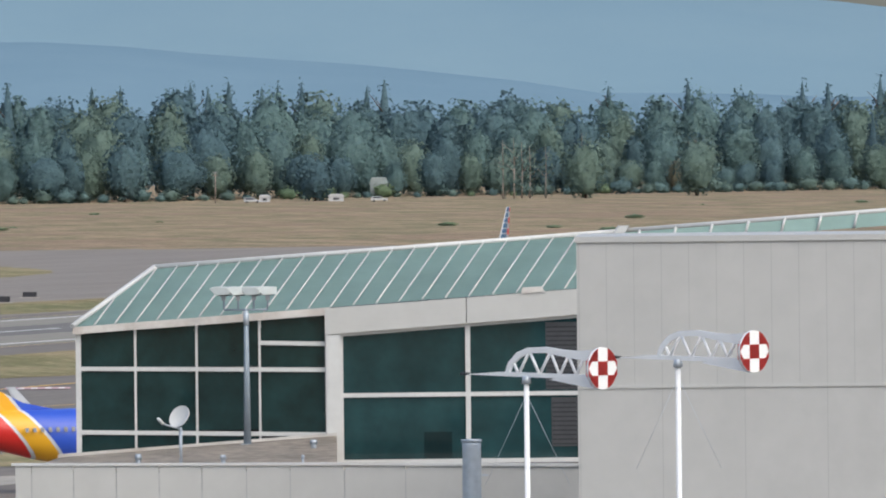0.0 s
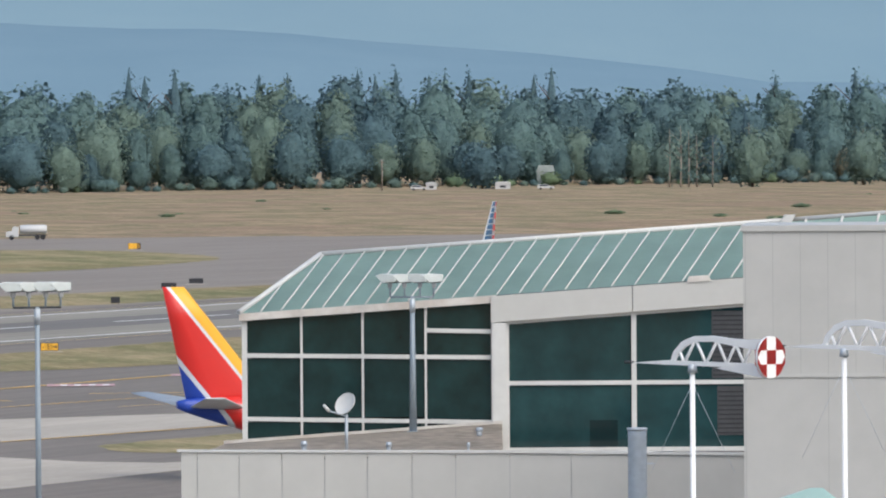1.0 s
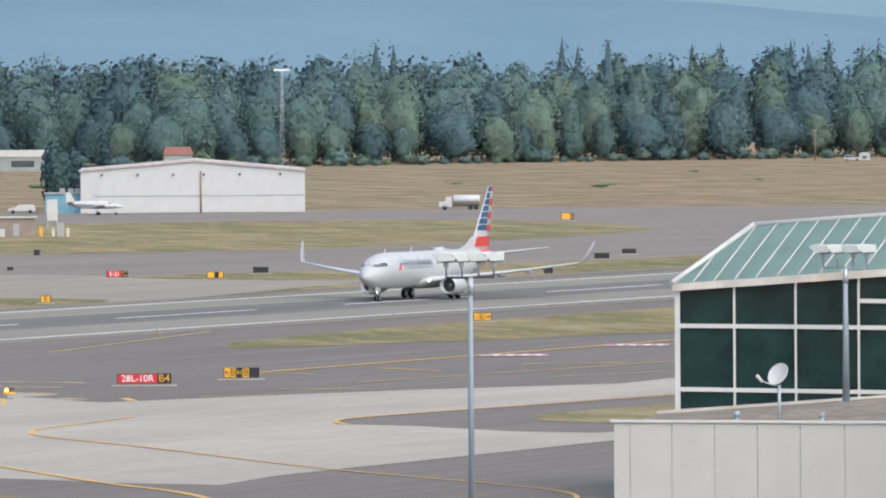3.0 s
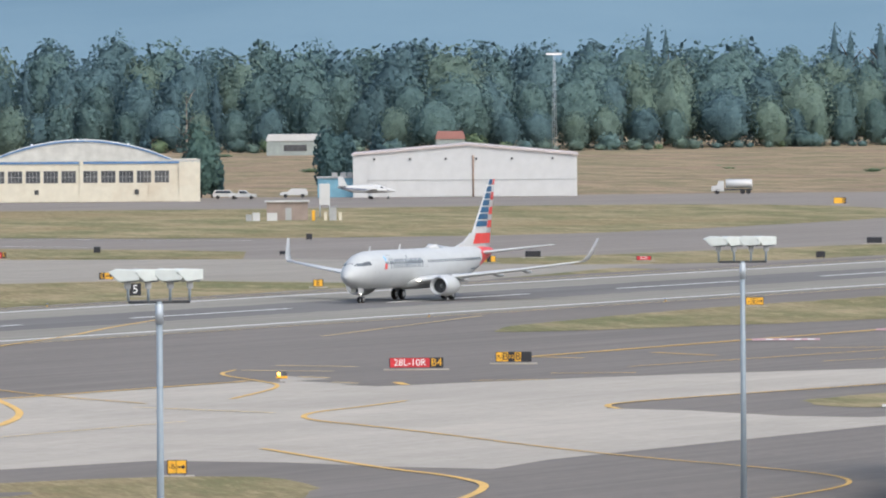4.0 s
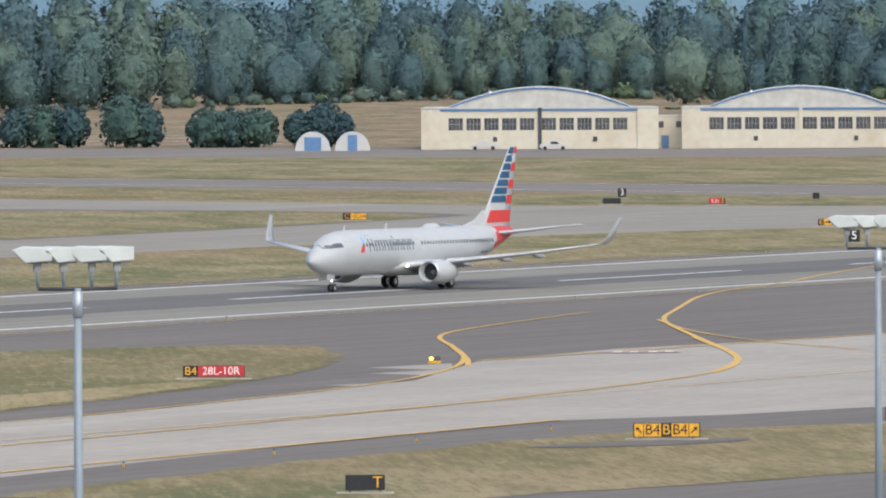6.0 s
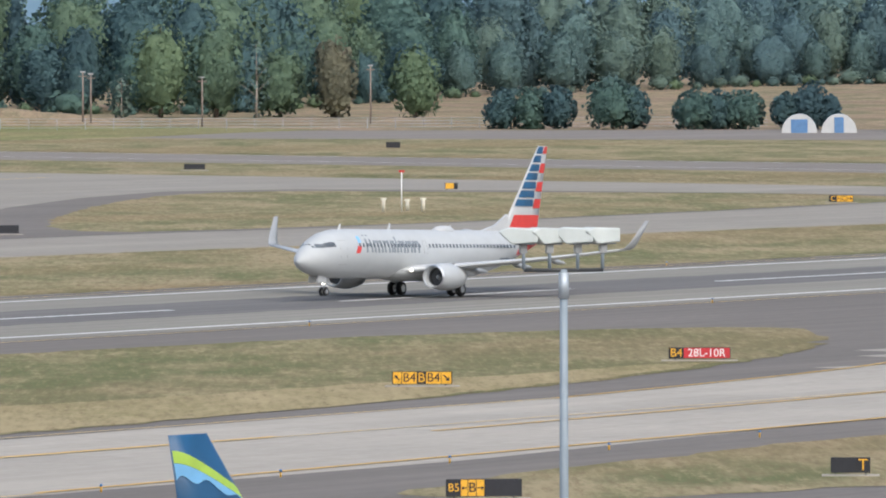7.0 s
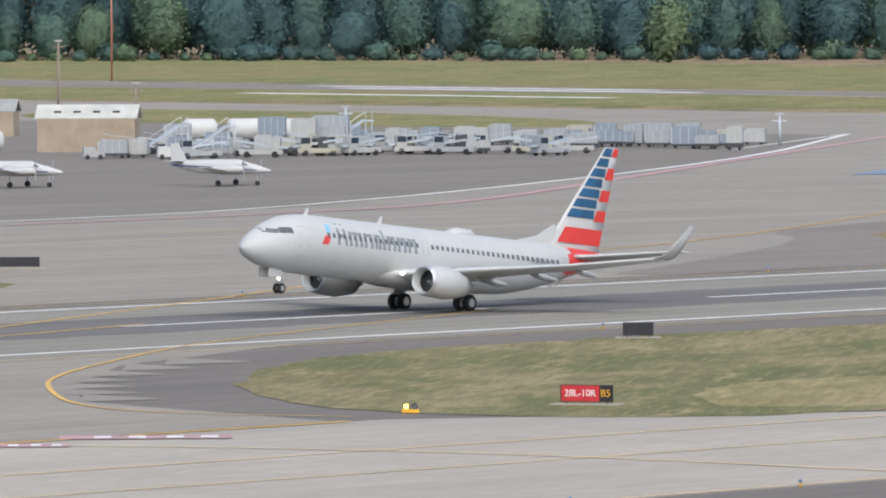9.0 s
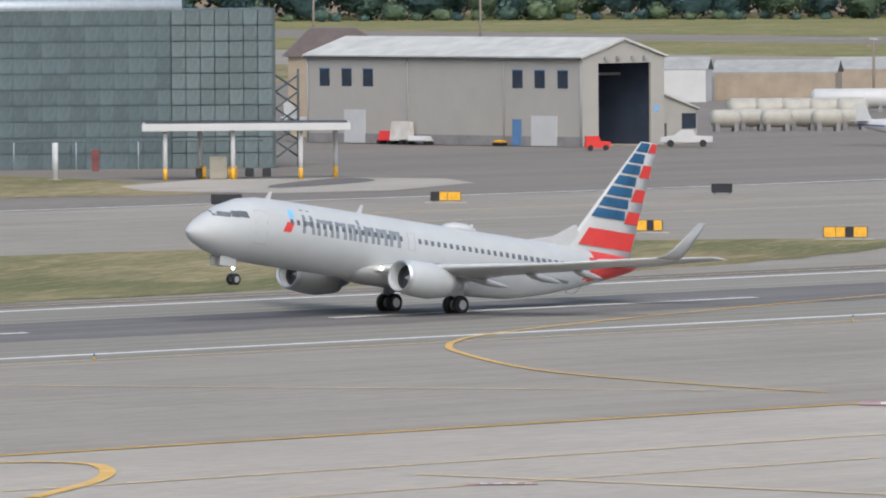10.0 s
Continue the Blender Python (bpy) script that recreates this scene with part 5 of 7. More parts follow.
RS = "red runway holding sign on the grass"
YS = "yellow taxiway direction sign on the grass"
KS = "black taxiway sign seen from its back"
sign(24.162, 728, 0.92, [(3.2, "R", "28L-10R"), (1.05, "K", "B4")], RS)
sign(23.550, 742, 0.92, [(0.5, "Y", 135), (0.5, "Y", "B"), (0.5, "K", "B3"), (0.55, "Y", "B"), (0.8, "N", "")], YS)
sign(22.030, 922, 0.88, [(0.5, "Y", "-"), (0.6, "Y", "E"), (0.65, "Y", 0)], YS)
sign(24.776, 1018, 0.85, [(0.5, "Y", "-"), (0.55, "Y", "E")], YS)
sign(24.328, 1152, 0.95, [(1.9, "R", "3-21"), (0.7, "K", "C")], RS)
sign(22.726, 1151, 0.6, [(1.8, "R", "3-21")], RS)
sign(21.491, 1649, 1.2, [(1.6, "Y", ""), (0.6, "K", "E")], YS)
sign(27.112, 514, 0.90, [(0.55, "Y", 135), (1.0, "Y", "B4"), (0.55, "K", "B"), (1.0, "Y", "B4"), (0.6, "Y", 45)], YS)
sign(25.674, 535, 0.92, [(0.5, "Y", "-B"), (0.6, "Y", 0)], YS)
sign(29.071, 1102, 0.9, [(0.9, "K", "C"), (0.5, "Y", 180), (0.7, "Y", "C"), (0.75, "Y", 0)], YS)
sign(26.789, 1190, 0.9, [(1.5, "R", "3-21"), (0.55, "K", "E")], RS)
sign(24.778, 1015, 0.9, [(1.0, "Y", "E")], YS)
sign(26.110, 1060, 0.88, [(0.6, "K", "E"), (1.0, "Y", 0)], YS)
sign(29.962, 606, 0.85, [(0.95, "K", "B4"), (3.1, "R", "28L-10R")], RS)
sign(29.013, 456, 0.88, [(1.25, "N", ""), (0.65, "K", "T")], "black taxiway sign with a yellow letter")
sign(34.728, 612, 0.9, [(1.3, "Y", "B3"), (0.64, "Y", 45)], YS)
sign(31.709, 565, 0.9, [(0.55, "Y", 135), (0.95, "Y", "B4"), (0.55, "K", "B"), (0.95, "Y", "B4"), (0.65, "Y", -45)], YS)
sign(31.322, 434, 0.95, [(0.65, "K", "B5"), (0.36, "Y", 180), (0.4, "Y", "B"), (0.4, "Y", 0), (1.75, "N", "")], YS, 6)
sign(34.341, 954, 0.95, [(0.9, "K", "F"), (2.2, "N", "")], "black taxiway sign with a yellow letter")
sign(34.802, 840, 0.85, [(0.8, "K", "C"), (1.7, "N", "")], "black taxiway sign with a yellow letter")
sign(33.139, 1338, 0.9, [(1.5, "N", ""), (1.5, "N", "")], KS)
sign(31.523, 1186, 0.9, [(1.1, "Y", ""), (0.45, "K", "")], YS)
sign(35.761, 1275, 1.0, [(0.8, "K", ""), (1.8, "Y", "")], YS)
sign(35.584, 1237, 0.95, [(1.7, "Y", ""), (0.1, "K", ""), (1.5, "Y", "")], YS)
sign(35.269, 1401, 0.9, [(1.9, "R", "3-21")], RS)
sign(38.920, 479, 1.0, [(2.15, "R", "28L-10R"), (0.65, "K", "B5")], RS, -18)
sign(42.503, 698, 0.85, [(2.9, "N", ""), (0.5, "K", "")], KS)
sign(45.425, 765, 0.88, [(0.7, "K", ""), (0.7, "Y", ""), (1.1, "Y", "")], YS)
sign(46.806, 761, 0.9, [(2.0, "N", ""), (0.5, "K", "")], KS)
sign(44.158, 687, 0.92, [(1.1, "Y", ""), (0.5, "K", ""), (0.65, "Y", "")], YS)
sign(42.912, 670, 0.9, [(0.9, "Y", ""), (0.7, "Y", ""), (0.6, "K", ""), (1.0, "Y", "")], YS)
sign(36.871, 787, 0.9, [(0.65, "K", ""), (0.5, "Y", ""), (1.3, "Y", "")], YS)
sign(23.710, 1145, 0.85, [(0.9, "Y", ""), (0.5, "K", ""), (0.6, "Y", "")], YS)
sign(23.424, 1176, 0.85, [(1.9, "N", "")], KS)
sign(36.714, 1424, 0.95, [(2.2, "N", ""), (2.3, "N", "")], KS)
sign(27.453, 1194, 0.85, [(2.3, "N", "")], KS)
sign(21.276, 1260, 0.88, [(2.0, "N", "")], KS)
sign(21.105, 1298, 0.78, [(1.9, "N", "")], KS)
sign(38.594, 564, 0.92, [(1.82, "N", "")], KS)
for az, d, txt, w, h in ((27.387, 1241, "3", 1.1, 1.3), (25.928, 979, "5", 1.15, 1.4), (35.752, 738, "6", 1.05, 1.35), (36.138, 1492, "2", 1.3, 1.3)):
    sign(az, d, h, [(w, "N", txt)], "black distance marker with a white numeral")
for az, d, w, h in ((24.832, 1317, 0.85, 0.9), (21.614, 1162, 1.15, 0.87), (26.167, 1226, 0.9, 0.85), (35.237, 743, 1.2, 0.78), (34.955, 1460, 1.7, 0.82), (31.889, 1548, 2.4, 1.05), (43.687, 784, 1.8, 0.85), (25.0, 1205, 0.8, 0.5)):
    ob = thing("marker_box", spot(az, d, 0, 0.05), "dark airfield marker box", "marker", "marker boxes")
    part("case", box(-w / 2, w / 2, -0.25, 0.25, 0.12, h, 0.04), SIGNK, ob)
    part("lid", box(-w / 2 - 0.03, w / 2 + 0.03, -0.28, 0.28, h, h + 0.05, 0.02), DARKG, ob)
    for k in (-0.35, 0.35):
        part("leg", tube((k * w, 0, -0.05), (k * w, 0, 0.13), 0.04, n=6), DARKG, ob)
AMBER = glow_mat("amber_lamp", (1.0, 0.55, 0.08), 5.0)
for az, d in ((25.011, 709), (28.573, 632), (40.031, 471)):
    ob = thing("guard_light", spot(az, d, 0, 0.05), "pair of runway guard lights, one lit amber", "light", "guard lights")
    part("base", box(-0.45, 0.45, -0.15, 0.15, 0, 0.18, 0.02), SIGNY, ob, "yellow base")
    for k, mt in ((-0.22, AMBER), (0.22, PANE)):
        hd = part("head", tube((k, 0.12, 0.34), (k, -0.12, 0.34), 0.17, 0.18), SIGNK, ob)
        part("lens", tube((k, -0.121, 0.34), (k, -0.14, 0.34), 0.13), mt, hd, "round lens")
for i in range(46):
    x, y = (60 + i * 16.2, 245.6) if i < 26 else (300 + (i - 26) * 30.0, 362.0 if i % 2 else 418.5)
    ob = thing("edge_light", pose(x, y, 0.03), "small taxiway edge light", "light", "edge lights")
    part("stem", tube((0, 0, 0), (0, 0, 0.28), 0.05, n=6), SIGNY, ob)
    part("cap", tube((0, 0, 0.27), (0, 0, 0.40), 0.09, 0.05, n=8), BLUET, ob)


# ---- apron floodlight masts ----
MASTP = surface("blue_grey_mast_paint", (0.26, 0.31, 0.35), 0.5, 0.1, grain=1.2, stain=0.35, vary=0.1, bump=0)
HEADP = surface("pale_lamp_housing", (0.58, 0.62, 0.60), 0.5, grain=2, stain=0.3, vary=0.08, bump=0)


def mast(az, dist, top, foot, turn, label):
    ob = thing("floodlight_mast", spot(az, dist, turn, foot), label, "light mast", "apron floodlights")
    h = top - foot
    part("pole", tube((0, 0, 0), (0, 0, h), 0.17 if foot < 1 else 0.22, 0.12, 14), MASTP, ob)
    part("foot_plate", box(-0.35, 0.35, -0.35, 0.35, 0, 0.12, 0.02), STEEL, ob)
    part("collar", tube((0, 0, h - 0.9), (0, 0, h - 0.1), 0.16, n=12), STEEL, ob)
    part("crossarm", tube((-1.25, 0, h - 0.02), (1.25, 0, h - 0.02), 0.06), DARKG if turn > 0 else MASTP, ob)
    for k, x in enumerate((-1.28, -0.45, 0.45, 1.25)):
        arm = part("arm", tube((x * 0.98, 0, h), (x, 0, h + 0.85), 0.055), MASTP, ob)
        part("yoke", box(x - 0.12, x + 0.12, -0.1, 0.1, h + 0.5, h + 0.9, 0.03), GREYP, arm)
        bm = prism([(-0.62, 0.34), (-0.2, -0.06), (0.62, 0.0), (0.62, 0.42), (-0.3, 0.46)], -0.32, 0.32)
        bmesh.ops.bevel(bm, geom=bm.edges[:], offset=0.03, segments=1, affect="EDGES")
        bm.transform(pose(x - 0.15, 0, h + 0.85, 0, 0, 20 if k % 2 else -14))
        hd = part("lamp_head", bm, HEADP, ob, "pale box floodlight")
        bm = box(-0.1, 0.5, -0.26, 0.26, -0.075, -0.03)
        bm.transform(pose(x - 0.15, 0, h + 0.85, 0, 0, 20 if k % 2 else -14))
        part("lens", bm, PANE, hd, "dark lamp glass")
    return ob


ML = "tall blue-grey apron floodlight mast with four lamp heads"
mast(22.105, 470, 13.8, 0.05, 12, ML)
mast(25.778, 362, 14.55, 0.05, 12, ML)
mast(30.817, 282, 15.35, 0.05, 12, ML)
mast(19.745, 516, 13.3, 5.55, -8, "roof-mounted floodlight mast before the glazing")

# satellite dish on the flat roof
dish = thing("satellite_dish", spot(20.165, 503, 0, 4.87), "white satellite dish on a steel post", "dish")
part("post", tube((0, 0, 0), (0, 0, 2.2), 0.09), STEEL, dish)
bm = bmesh.new()
for r0, r1 in ((0.02, 0.3), (0.3, 0.50), (0.50, 0.66)):
    for i in range(20):
        a, b = i * 0.31416, (i + 1) * 0.31416
        q = [(r * math.cos(t), r * math.sin(t), 0.35 * r * r) for r, t in ((r0, a), (r1, a), (r1, b), (r0, b))]
        bm.faces.new([bm.verts.new(p) for p in q])
bmesh.ops.remove_doubles(bm, verts=bm.verts, dist=0.001)
bmesh.ops.solidify(bm, geom=bm.faces[:], thickness=0.04)
bm.transform(pose(0, -0.1, 2.75, 62, 0, -40))
part("reflector", bm, FRAMEW, dish, "white round reflector")
arm = part("feed_arm", tube((0, -0.15, 2.1), (-1.05, -0.7, 2.45), 0.04), STEEL, dish)
part("feed_horn", tube((-1.25, -0.75, 2.75), (-0.95, -0.65, 2.4), 0.09), FRAMEW, arm)

# roof windvanes with chequered discs
CHECKR = surface("vane_red", (0.55, 0.045, 0.04), 0.5, grain=2, stain=0.1, bump=0)


VANEW = surface("bright_white_vane_paint", (0.88, 0.88, 0.87), 0.5, grain=2, stain=0.08, vary=0.04, bump=0)


def vane(az, dist, top, turn):
    post = thing("vane_post", spot(az, dist), "slender white steel post with stay wires", "post", "windvane posts")
    part("shaft", tube((0, 0, 0), (0, 0, top), 0.11, 0.085, 12), VANEW, post)
    part("bearing", tube((0, 0, top - 0.05), (0, 0, top + 0.22), 0.16, 0.13, 12), STEEL, post)
    for k in (-1, 1):
        part("stay_wire", tube((0, 0, top - 0.4), (k * 1.4, 0.5, top - 3.4), 0.008, n=4), STEEL, post)
    ob = thing("windvane", spot(az, dist, turn, top + 0.2), "white truss windvane with a red and white chequered disc", "windvane", "windvanes")
    part("boom", prism([(-2.7, 0.04), (-1.2, 0.0), (3.0, -0.08), (3.0, 0.08), (-1.2, 0.14)], -0.06, 0.06), VANEW, ob)
    part("tip", tube((-2.95, 0, 0.06), (-2.6, 0, 0.06), 0.05), DARKG, ob)
    arc = [(-0.95, 0.06), (-0.78, 0.45), (-0.4, 0.78), (0.1, 0.95), (0.9, 0.98), (1.6, 0.90), (2.3, 0.86), (3.1, 0.90)]
    low = [(3.1, 0.50), (2.3, 0.58), (1.6, 0.68), (0.9, 0.78), (0.1, 0.76), (-0.28, 0.60), (-0.60, 0.36), (-0.78, 0.06)]
    part("arch", prism(arc + low, -0.05, 0.05), VANEW, ob, "curved white top chord")
    for a, b in (((-0.55, 0.45), (-0.35, 0.06)), ((-0.35, 0.06), (0.15, 0.84)), ((0.15, 0.84), (0.6, 0.06)), ((0.6, 0.06), (1.1, 0.82)), ((1.1, 0.82), (1.5, 0.05)), ((1.5, 0.05), (1.9, 0.70)), ((1.9, 0.70), (2.25, 0.05)), ((2.25, 0.05), (2.6, 0.66))):
        part("brace", tube((a[0], 0, a[1]), (b[0], 0, b[1]), 0.05, n=6), VANEW, ob)
    part("tail_web", prism([(1.1, -0.1), (3.1, -0.38), (3.1, -0.05), (1.6, 0.02)], -0.05, 0.05), VANEW, ob)
    R = 0.69
    circ = lambda r: [(3.35 + 0.03, r * math.cos(i * 0.19635), 0.30 + r * math.sin(i * 0.19635)) for i in range(32)]
    disc = part("disc", loft([[(3.32, y, z) for _, y, z in circ(R)], [(3.42, y, z) for _, y, z in circ(R)]]), VANEW, ob, "round white disc")
    for i in range(3):
        for j in range(3):
            if (i + j) % 2 == 0:
                y0, y1, z0, z1 = -R + i * R / 1.5, -R + (i + 1) * R / 1.5, -R + j * R / 1.5, -R + (j + 1) * R / 1.5
                ys = np.linspace(y0, y1, 9)
                upper = [(y, min(z1, math.sqrt(max(0, R * R - y * y)))) for y in ys]
                lower = [(y, max(z0, -math.sqrt(max(0, R * R - y * y)))) for y in ys[::-1]]
                for xx in (3.31, 3.43):
                    bm = bmesh.new()
                    vs = [bm.verts.new((xx, y, 0.30 + z)) for y, z in upper + lower]
                    bm.faces.new(vs)
                    bmesh.ops.solidify(bm, geom=bm.faces[:], thickness=0.004)
                    part("red_check", bm, CHECKR, disc, "red painted check")
    return ob


vane_a = vane(17.985, 300, 15.0, -38)
vane_b = vane(17.03, 300, 15.5, -38)


# ---- maintenance hangar, test cell, fuel canopy ----
BEIGE = surface("beige_sheet_cladding", (0.40, 0.38, 0.345), 0.6, grain=0.4, stain=0.2, vary=0.05)
PLINTH = surface("dark_plinth", (0.25, 0.24, 0.24), 0.8, grain=0.8, stain=0.3)
def panel_mat(name, col):
    """Weathered painted steel: every panel its own shade, with blotches and rain streaks."""
    m, nt, p = node_mat(name)
    info = nt.nodes.new("ShaderNodeObjectInfo")
    c = ramp_of(nt, info.outputs["Random"], [(0.0, tuple(x * 0.80 for x in col)), (1.0, tuple(x * 1.18 for x in col))])
    c = mixed(nt, ramp_of(nt, noise_of(nt, 1.6, 5, (1, 1, 0.35), 0.7), [(0.40, (0, 0, 0)), (0.66, (0.75,) * 3)]), c, tuple(x * 0.62 for x in col))
    c = mixed(nt, ramp_of(nt, noise_of(nt, 0.7, 4, (1, 1, 1.4), 0.6), [(0.50, (0, 0, 0)), (0.70, (0.5,) * 3)]), c, tuple(x * 1.4 for x in col))
    nt.links.new(c, p.inputs["Base Color"])
    p.inputs["Roughness"].default_value, p.inputs["Metallic"].default_value = 0.6, 0.1
    return m


SKYP = panel_mat("blue_grey_steel_panel", (0.100, 0.140, 0.153))
PALEP = panel_mat("pale_steel_panel", (0.132, 0.174, 0.183))
DULLRED = surface("dull_red_paint", (0.20, 0.06, 0.06), 0.6, grain=1.0, stain=0.3)
RIBP = surface("dark_steel_rib", (0.085, 0.112, 0.122), 0.6, 0.1, grain=0.8, stain=0.3)
TANP = surface("tan_block", (0.36, 0.295, 0.225), 0.85, grain=0.5, stain=0.3)
BROWNR = surface("brown_shingle_roof", (0.16, 0.13, 0.13), 0.85, grain=0.7, stain=0.4)
GLASSB = surface("dark_blue_glass", (0.03, 0.045, 0.07), 0.1, grain=0.5, stain=0.2, vary=0.3, bump=0)

mh = thing("hangar", pose(677.6, 667.3, 0.08), "beige metal maintenance hangar with an open gable door", "hangar")
W, L = 12.3, 41.7
part("long_wall", box(0, 0.3, 0, L, 0, 9.3), BEIGE, mh)
part("long_wall", box(W - 0.3, W, 0, L, 0, 9.3), BEIGE, mh)
part("gable_wall", prism([(0.3, 0), (2.4, 0), (2.4, 8.7), (10.3, 8.7), (10.3, 0), (W - 0.3, 0), (W - 0.3, 9.3), (W / 2, 11.1), (0.3, 9.3)], 0, 0.3), BEIGE, mh)
part("gable_wall", prism([(0.3, 0), (W - 0.3, 0), (W - 0.3, 9.3), (W / 2, 11.1), (0.3, 9.3)], L - 0.3, L), BEIGE, mh)
part("roof", prism([(-0.4, 9.22), (W / 2, 11.12), (W + 0.4, 9.22), (W + 0.4, 9.45), (W / 2, 11.38), (-0.4, 9.45)], -0.3, L + 0.3), ROOFW, mh, "pale ribbed roof")
part("floor_slab", box(0.3, W - 0.3, 0, L, -0.02, 0.04), CONCRETE, mh)
# added dark sheets whose colour stands in for the shade inside the hangar
SHADE_LINER = surface("dark_blue_interior_shade", (0.07, 0.095, 0.15), 0.8, grain=0.4, stain=0.3)
part("shade_liner", box(0.32, 0.40, 0.35, L - 0.35, 0.05, 9.2), SHADE_LINER, mh)
part("shade_liner", box(W - 0.40, W - 0.32, 0.35, L - 0.35, 0.05, 9.2), SHADE_LINER, mh)
part("shade_liner", box(0.42, W - 0.42, 16.0, 16.1, 0.05, 9.2), SHADE_LINER, mh)
part("shade_liner", box(0.42, W - 0.42, 0.4, 15.9, 9.0, 9.1), SHADE_LINER, mh)
part("plinth", box(-0.06, 0.0, 0, L, 0, 1.05), PLINTH, mh)
part("gutter", box(-0.5, -0.3, -0.2, L, 9.1, 9.3), DARKG, mh)
for y in (0.1, 11.5, 26.0, 41.4):
    part("downpipe", tube((-0.12, y, 0.2), (-0.12, y, 9.1), 0.08, n=6), GREYP, mh)
for y in (2.1, 5.5, 8.8, 31.4, 34.7, 38.1):
    w = part("window", box(-0.04, 0.1, y, y + 1.5, 6.1, 7.95), GLASSB, mh, "dark upper window")
    part("window_frame", box(-0.08, -0.03, y - 0.08, y + 1.58, 7.95, 8.05), BLUET, w)
part("roller_door", box(-0.1, 0.05, 3.7, 7.5, 0.05, 3.2), WHITEM, mh, "white roller door")
part("roller_door", box(-0.1, 0.05, 32.6, 35.8, 0.05, 3.6), WHITEM, mh, "white roller door")
part("door", box(-0.1, 0.05, 9.0, 10.3, 0.05, 2.8), BLUET, mh, "blue door")
for x in (3.2, 5.0, 7.2, 9.0):
    part("gable_lamp", box(x, x + 0.5, -0.35, 0, 9.05, 9.45, 0.05), GREYP, mh)
part("wall_sign", box(10.7, 11.4, -0.06, 0, 3.6, 4.2), SKYB, mh, "small blue wall sign")
part("inner_truss", box(0.4, W - 0.4, 12, 12.3, 6.3, 6.6), GREYP, mh)
part("inner_truss", box(0.4, W - 0.4, 6, 6.3, 7.3, 7.6), GREYP, mh)
part("lean_to", prism([(W, 0), (W + 6.5, 0), (W + 6.5, 3.6), (W, 5.6)], 1.5, 14), BEIGE, mh, "sloped lean-to")
part("lean_to_roof", prism([(W, 5.6), (W + 6.8, 3.55), (W + 6.8, 3.75), (W, 5.85)], 1.2, 14.3), ROOFW, mh)
part("lean_to_window", box(W + 4.2, W + 6.3, 1.42, 1.5, 1.6, 3.2), GLASSB, mh)
part("lean_to_door", box(W + 0.8, W + 1.8, 1.42, 1.5, 0.05, 2.2), DARKG, mh)
for y, w, h, mt, nm in ((28.0, 2.0, 1.4, RED, "red tool trolley"), (22.5, 4.0, 0.9, WHITEM, "white low trailer"), (11.5, 1.0, 0.6, SIGNY, "yellow wheel chock box"), (25.2, 3.0, 2.4, RUSTY, "rusty work stand")):
    ob = thing("ground_cart", pose(676.6, 666.6 + y, 0.1), nm + " beside the hangar wall", "cart", "ground carts")
    part("deck", box(-0.6, 0.6, 0, w, 0.35, 0.5, 0.03), mt, ob)
    part("body", prism([(-0.5, 0.5), (0.5, 0.5), (0.3, h), (-0.2, h)], 0.1, w - 0.1), mt, ob)
    for k in (0.2, w - 0.2):
        part("wheel", tube((-0.62, k, 0.2), (0.62, k, 0.2), 0.2, n=10), BLACK, ob)

cell = thing("test_cell", spot(47.75, 879), "tall blue-grey steel panelled engine test enclosure", "building")
part("core", box(-38, 19.0, 0.05, 14, 0, 15.4), RIBP, cell)
pan = pale = None
for i in range(41):
    for j in range(10):
        at = (-38 + 0.7 + i * 1.39, -0.35 if i > 33 else 0.0, j * 1.54)
        if i > 33 and pale is None:
            pale = part("steel_panel", box(-0.66, 0.66, -0.04, 0.45, 0.03, 1.49, 0.03), PALEP, cell, "paler steel panel")
            pale.location = at
        elif pan is None:
            pan = part("steel_panel", box(-0.66, 0.66, -0.04, 0.25, 0.03, 1.49, 0.03), SKYP, cell)
            pan.location = at
        else:
            o = new("steel_panel", (pale or pan).data)
            o.parent, o.location = cell, at
part("roof_lip", tube((-38, 0.6, 15.7), (10.3, 0.6, 15.7), 0.75, n=14), STEEL, cell, "rounded metal roof edge")
part("end_post", box(18.6, 19.3, -0.2, 0.6, 0, 15.5, 0.05), RIBP, cell)
for j in range(5):
    part("brace", tube((19.4, 2, 1 + j * 1.6), (21.6, 5, 2.5 + j * 1.6), 0.09, n=6), RIBP, cell)
    part("brace", tube((21.6, 5, 1 + j * 1.6), (19.4, 2, 2.5 + j * 1.6), 0.09, n=6), RIBP, cell)
part("brace_post", tube((21.6, 5, 0), (21.6, 5, 9.5), 0.12, n=8), RIBP, cell)
part("handrail", tube((-38, -1.2, 2.7), (18, -1.2, 2.7), 0.06, n=6), RIBP, cell)
for x in range(-36, 18, 6):
    part("rail_post", tube((x, -1.2, 0), (x, -1.2, 2.7), 0.05, n=6), STEEL, cell)

can = thing("fuel_canopy", spot(46.678, 841), "flat white fuel station canopy on slim posts", "canopy")
part("slab", box(-9.6, 9.6, -3, 4, 4.55, 5.25, 0.05), WHITEM, can, "white canopy edge")
part("deck", box(-9.3, 9.3, -2.8, 3.8, 5.25, 5.35), DARKG, can)
for x, y in ((-7.5, -2), (-4.3, 3), (-1.25, -2), (5.0, -2), (8.25, 3)):
    p = part("post", tube((x, y, 0), (x, y, 4.6), 0.22, n=12), WHITEM, can)
    part("guard", tube((x, y - 0.3, 0), (x, y - 0.3, 1.1), 0.2, n=10), SIGNY, p, "yellow bollard")
pump = thing("fuel_pump", spot(46.85, 843), "cream fuel pump cabinet with yellow bollards", "pump")
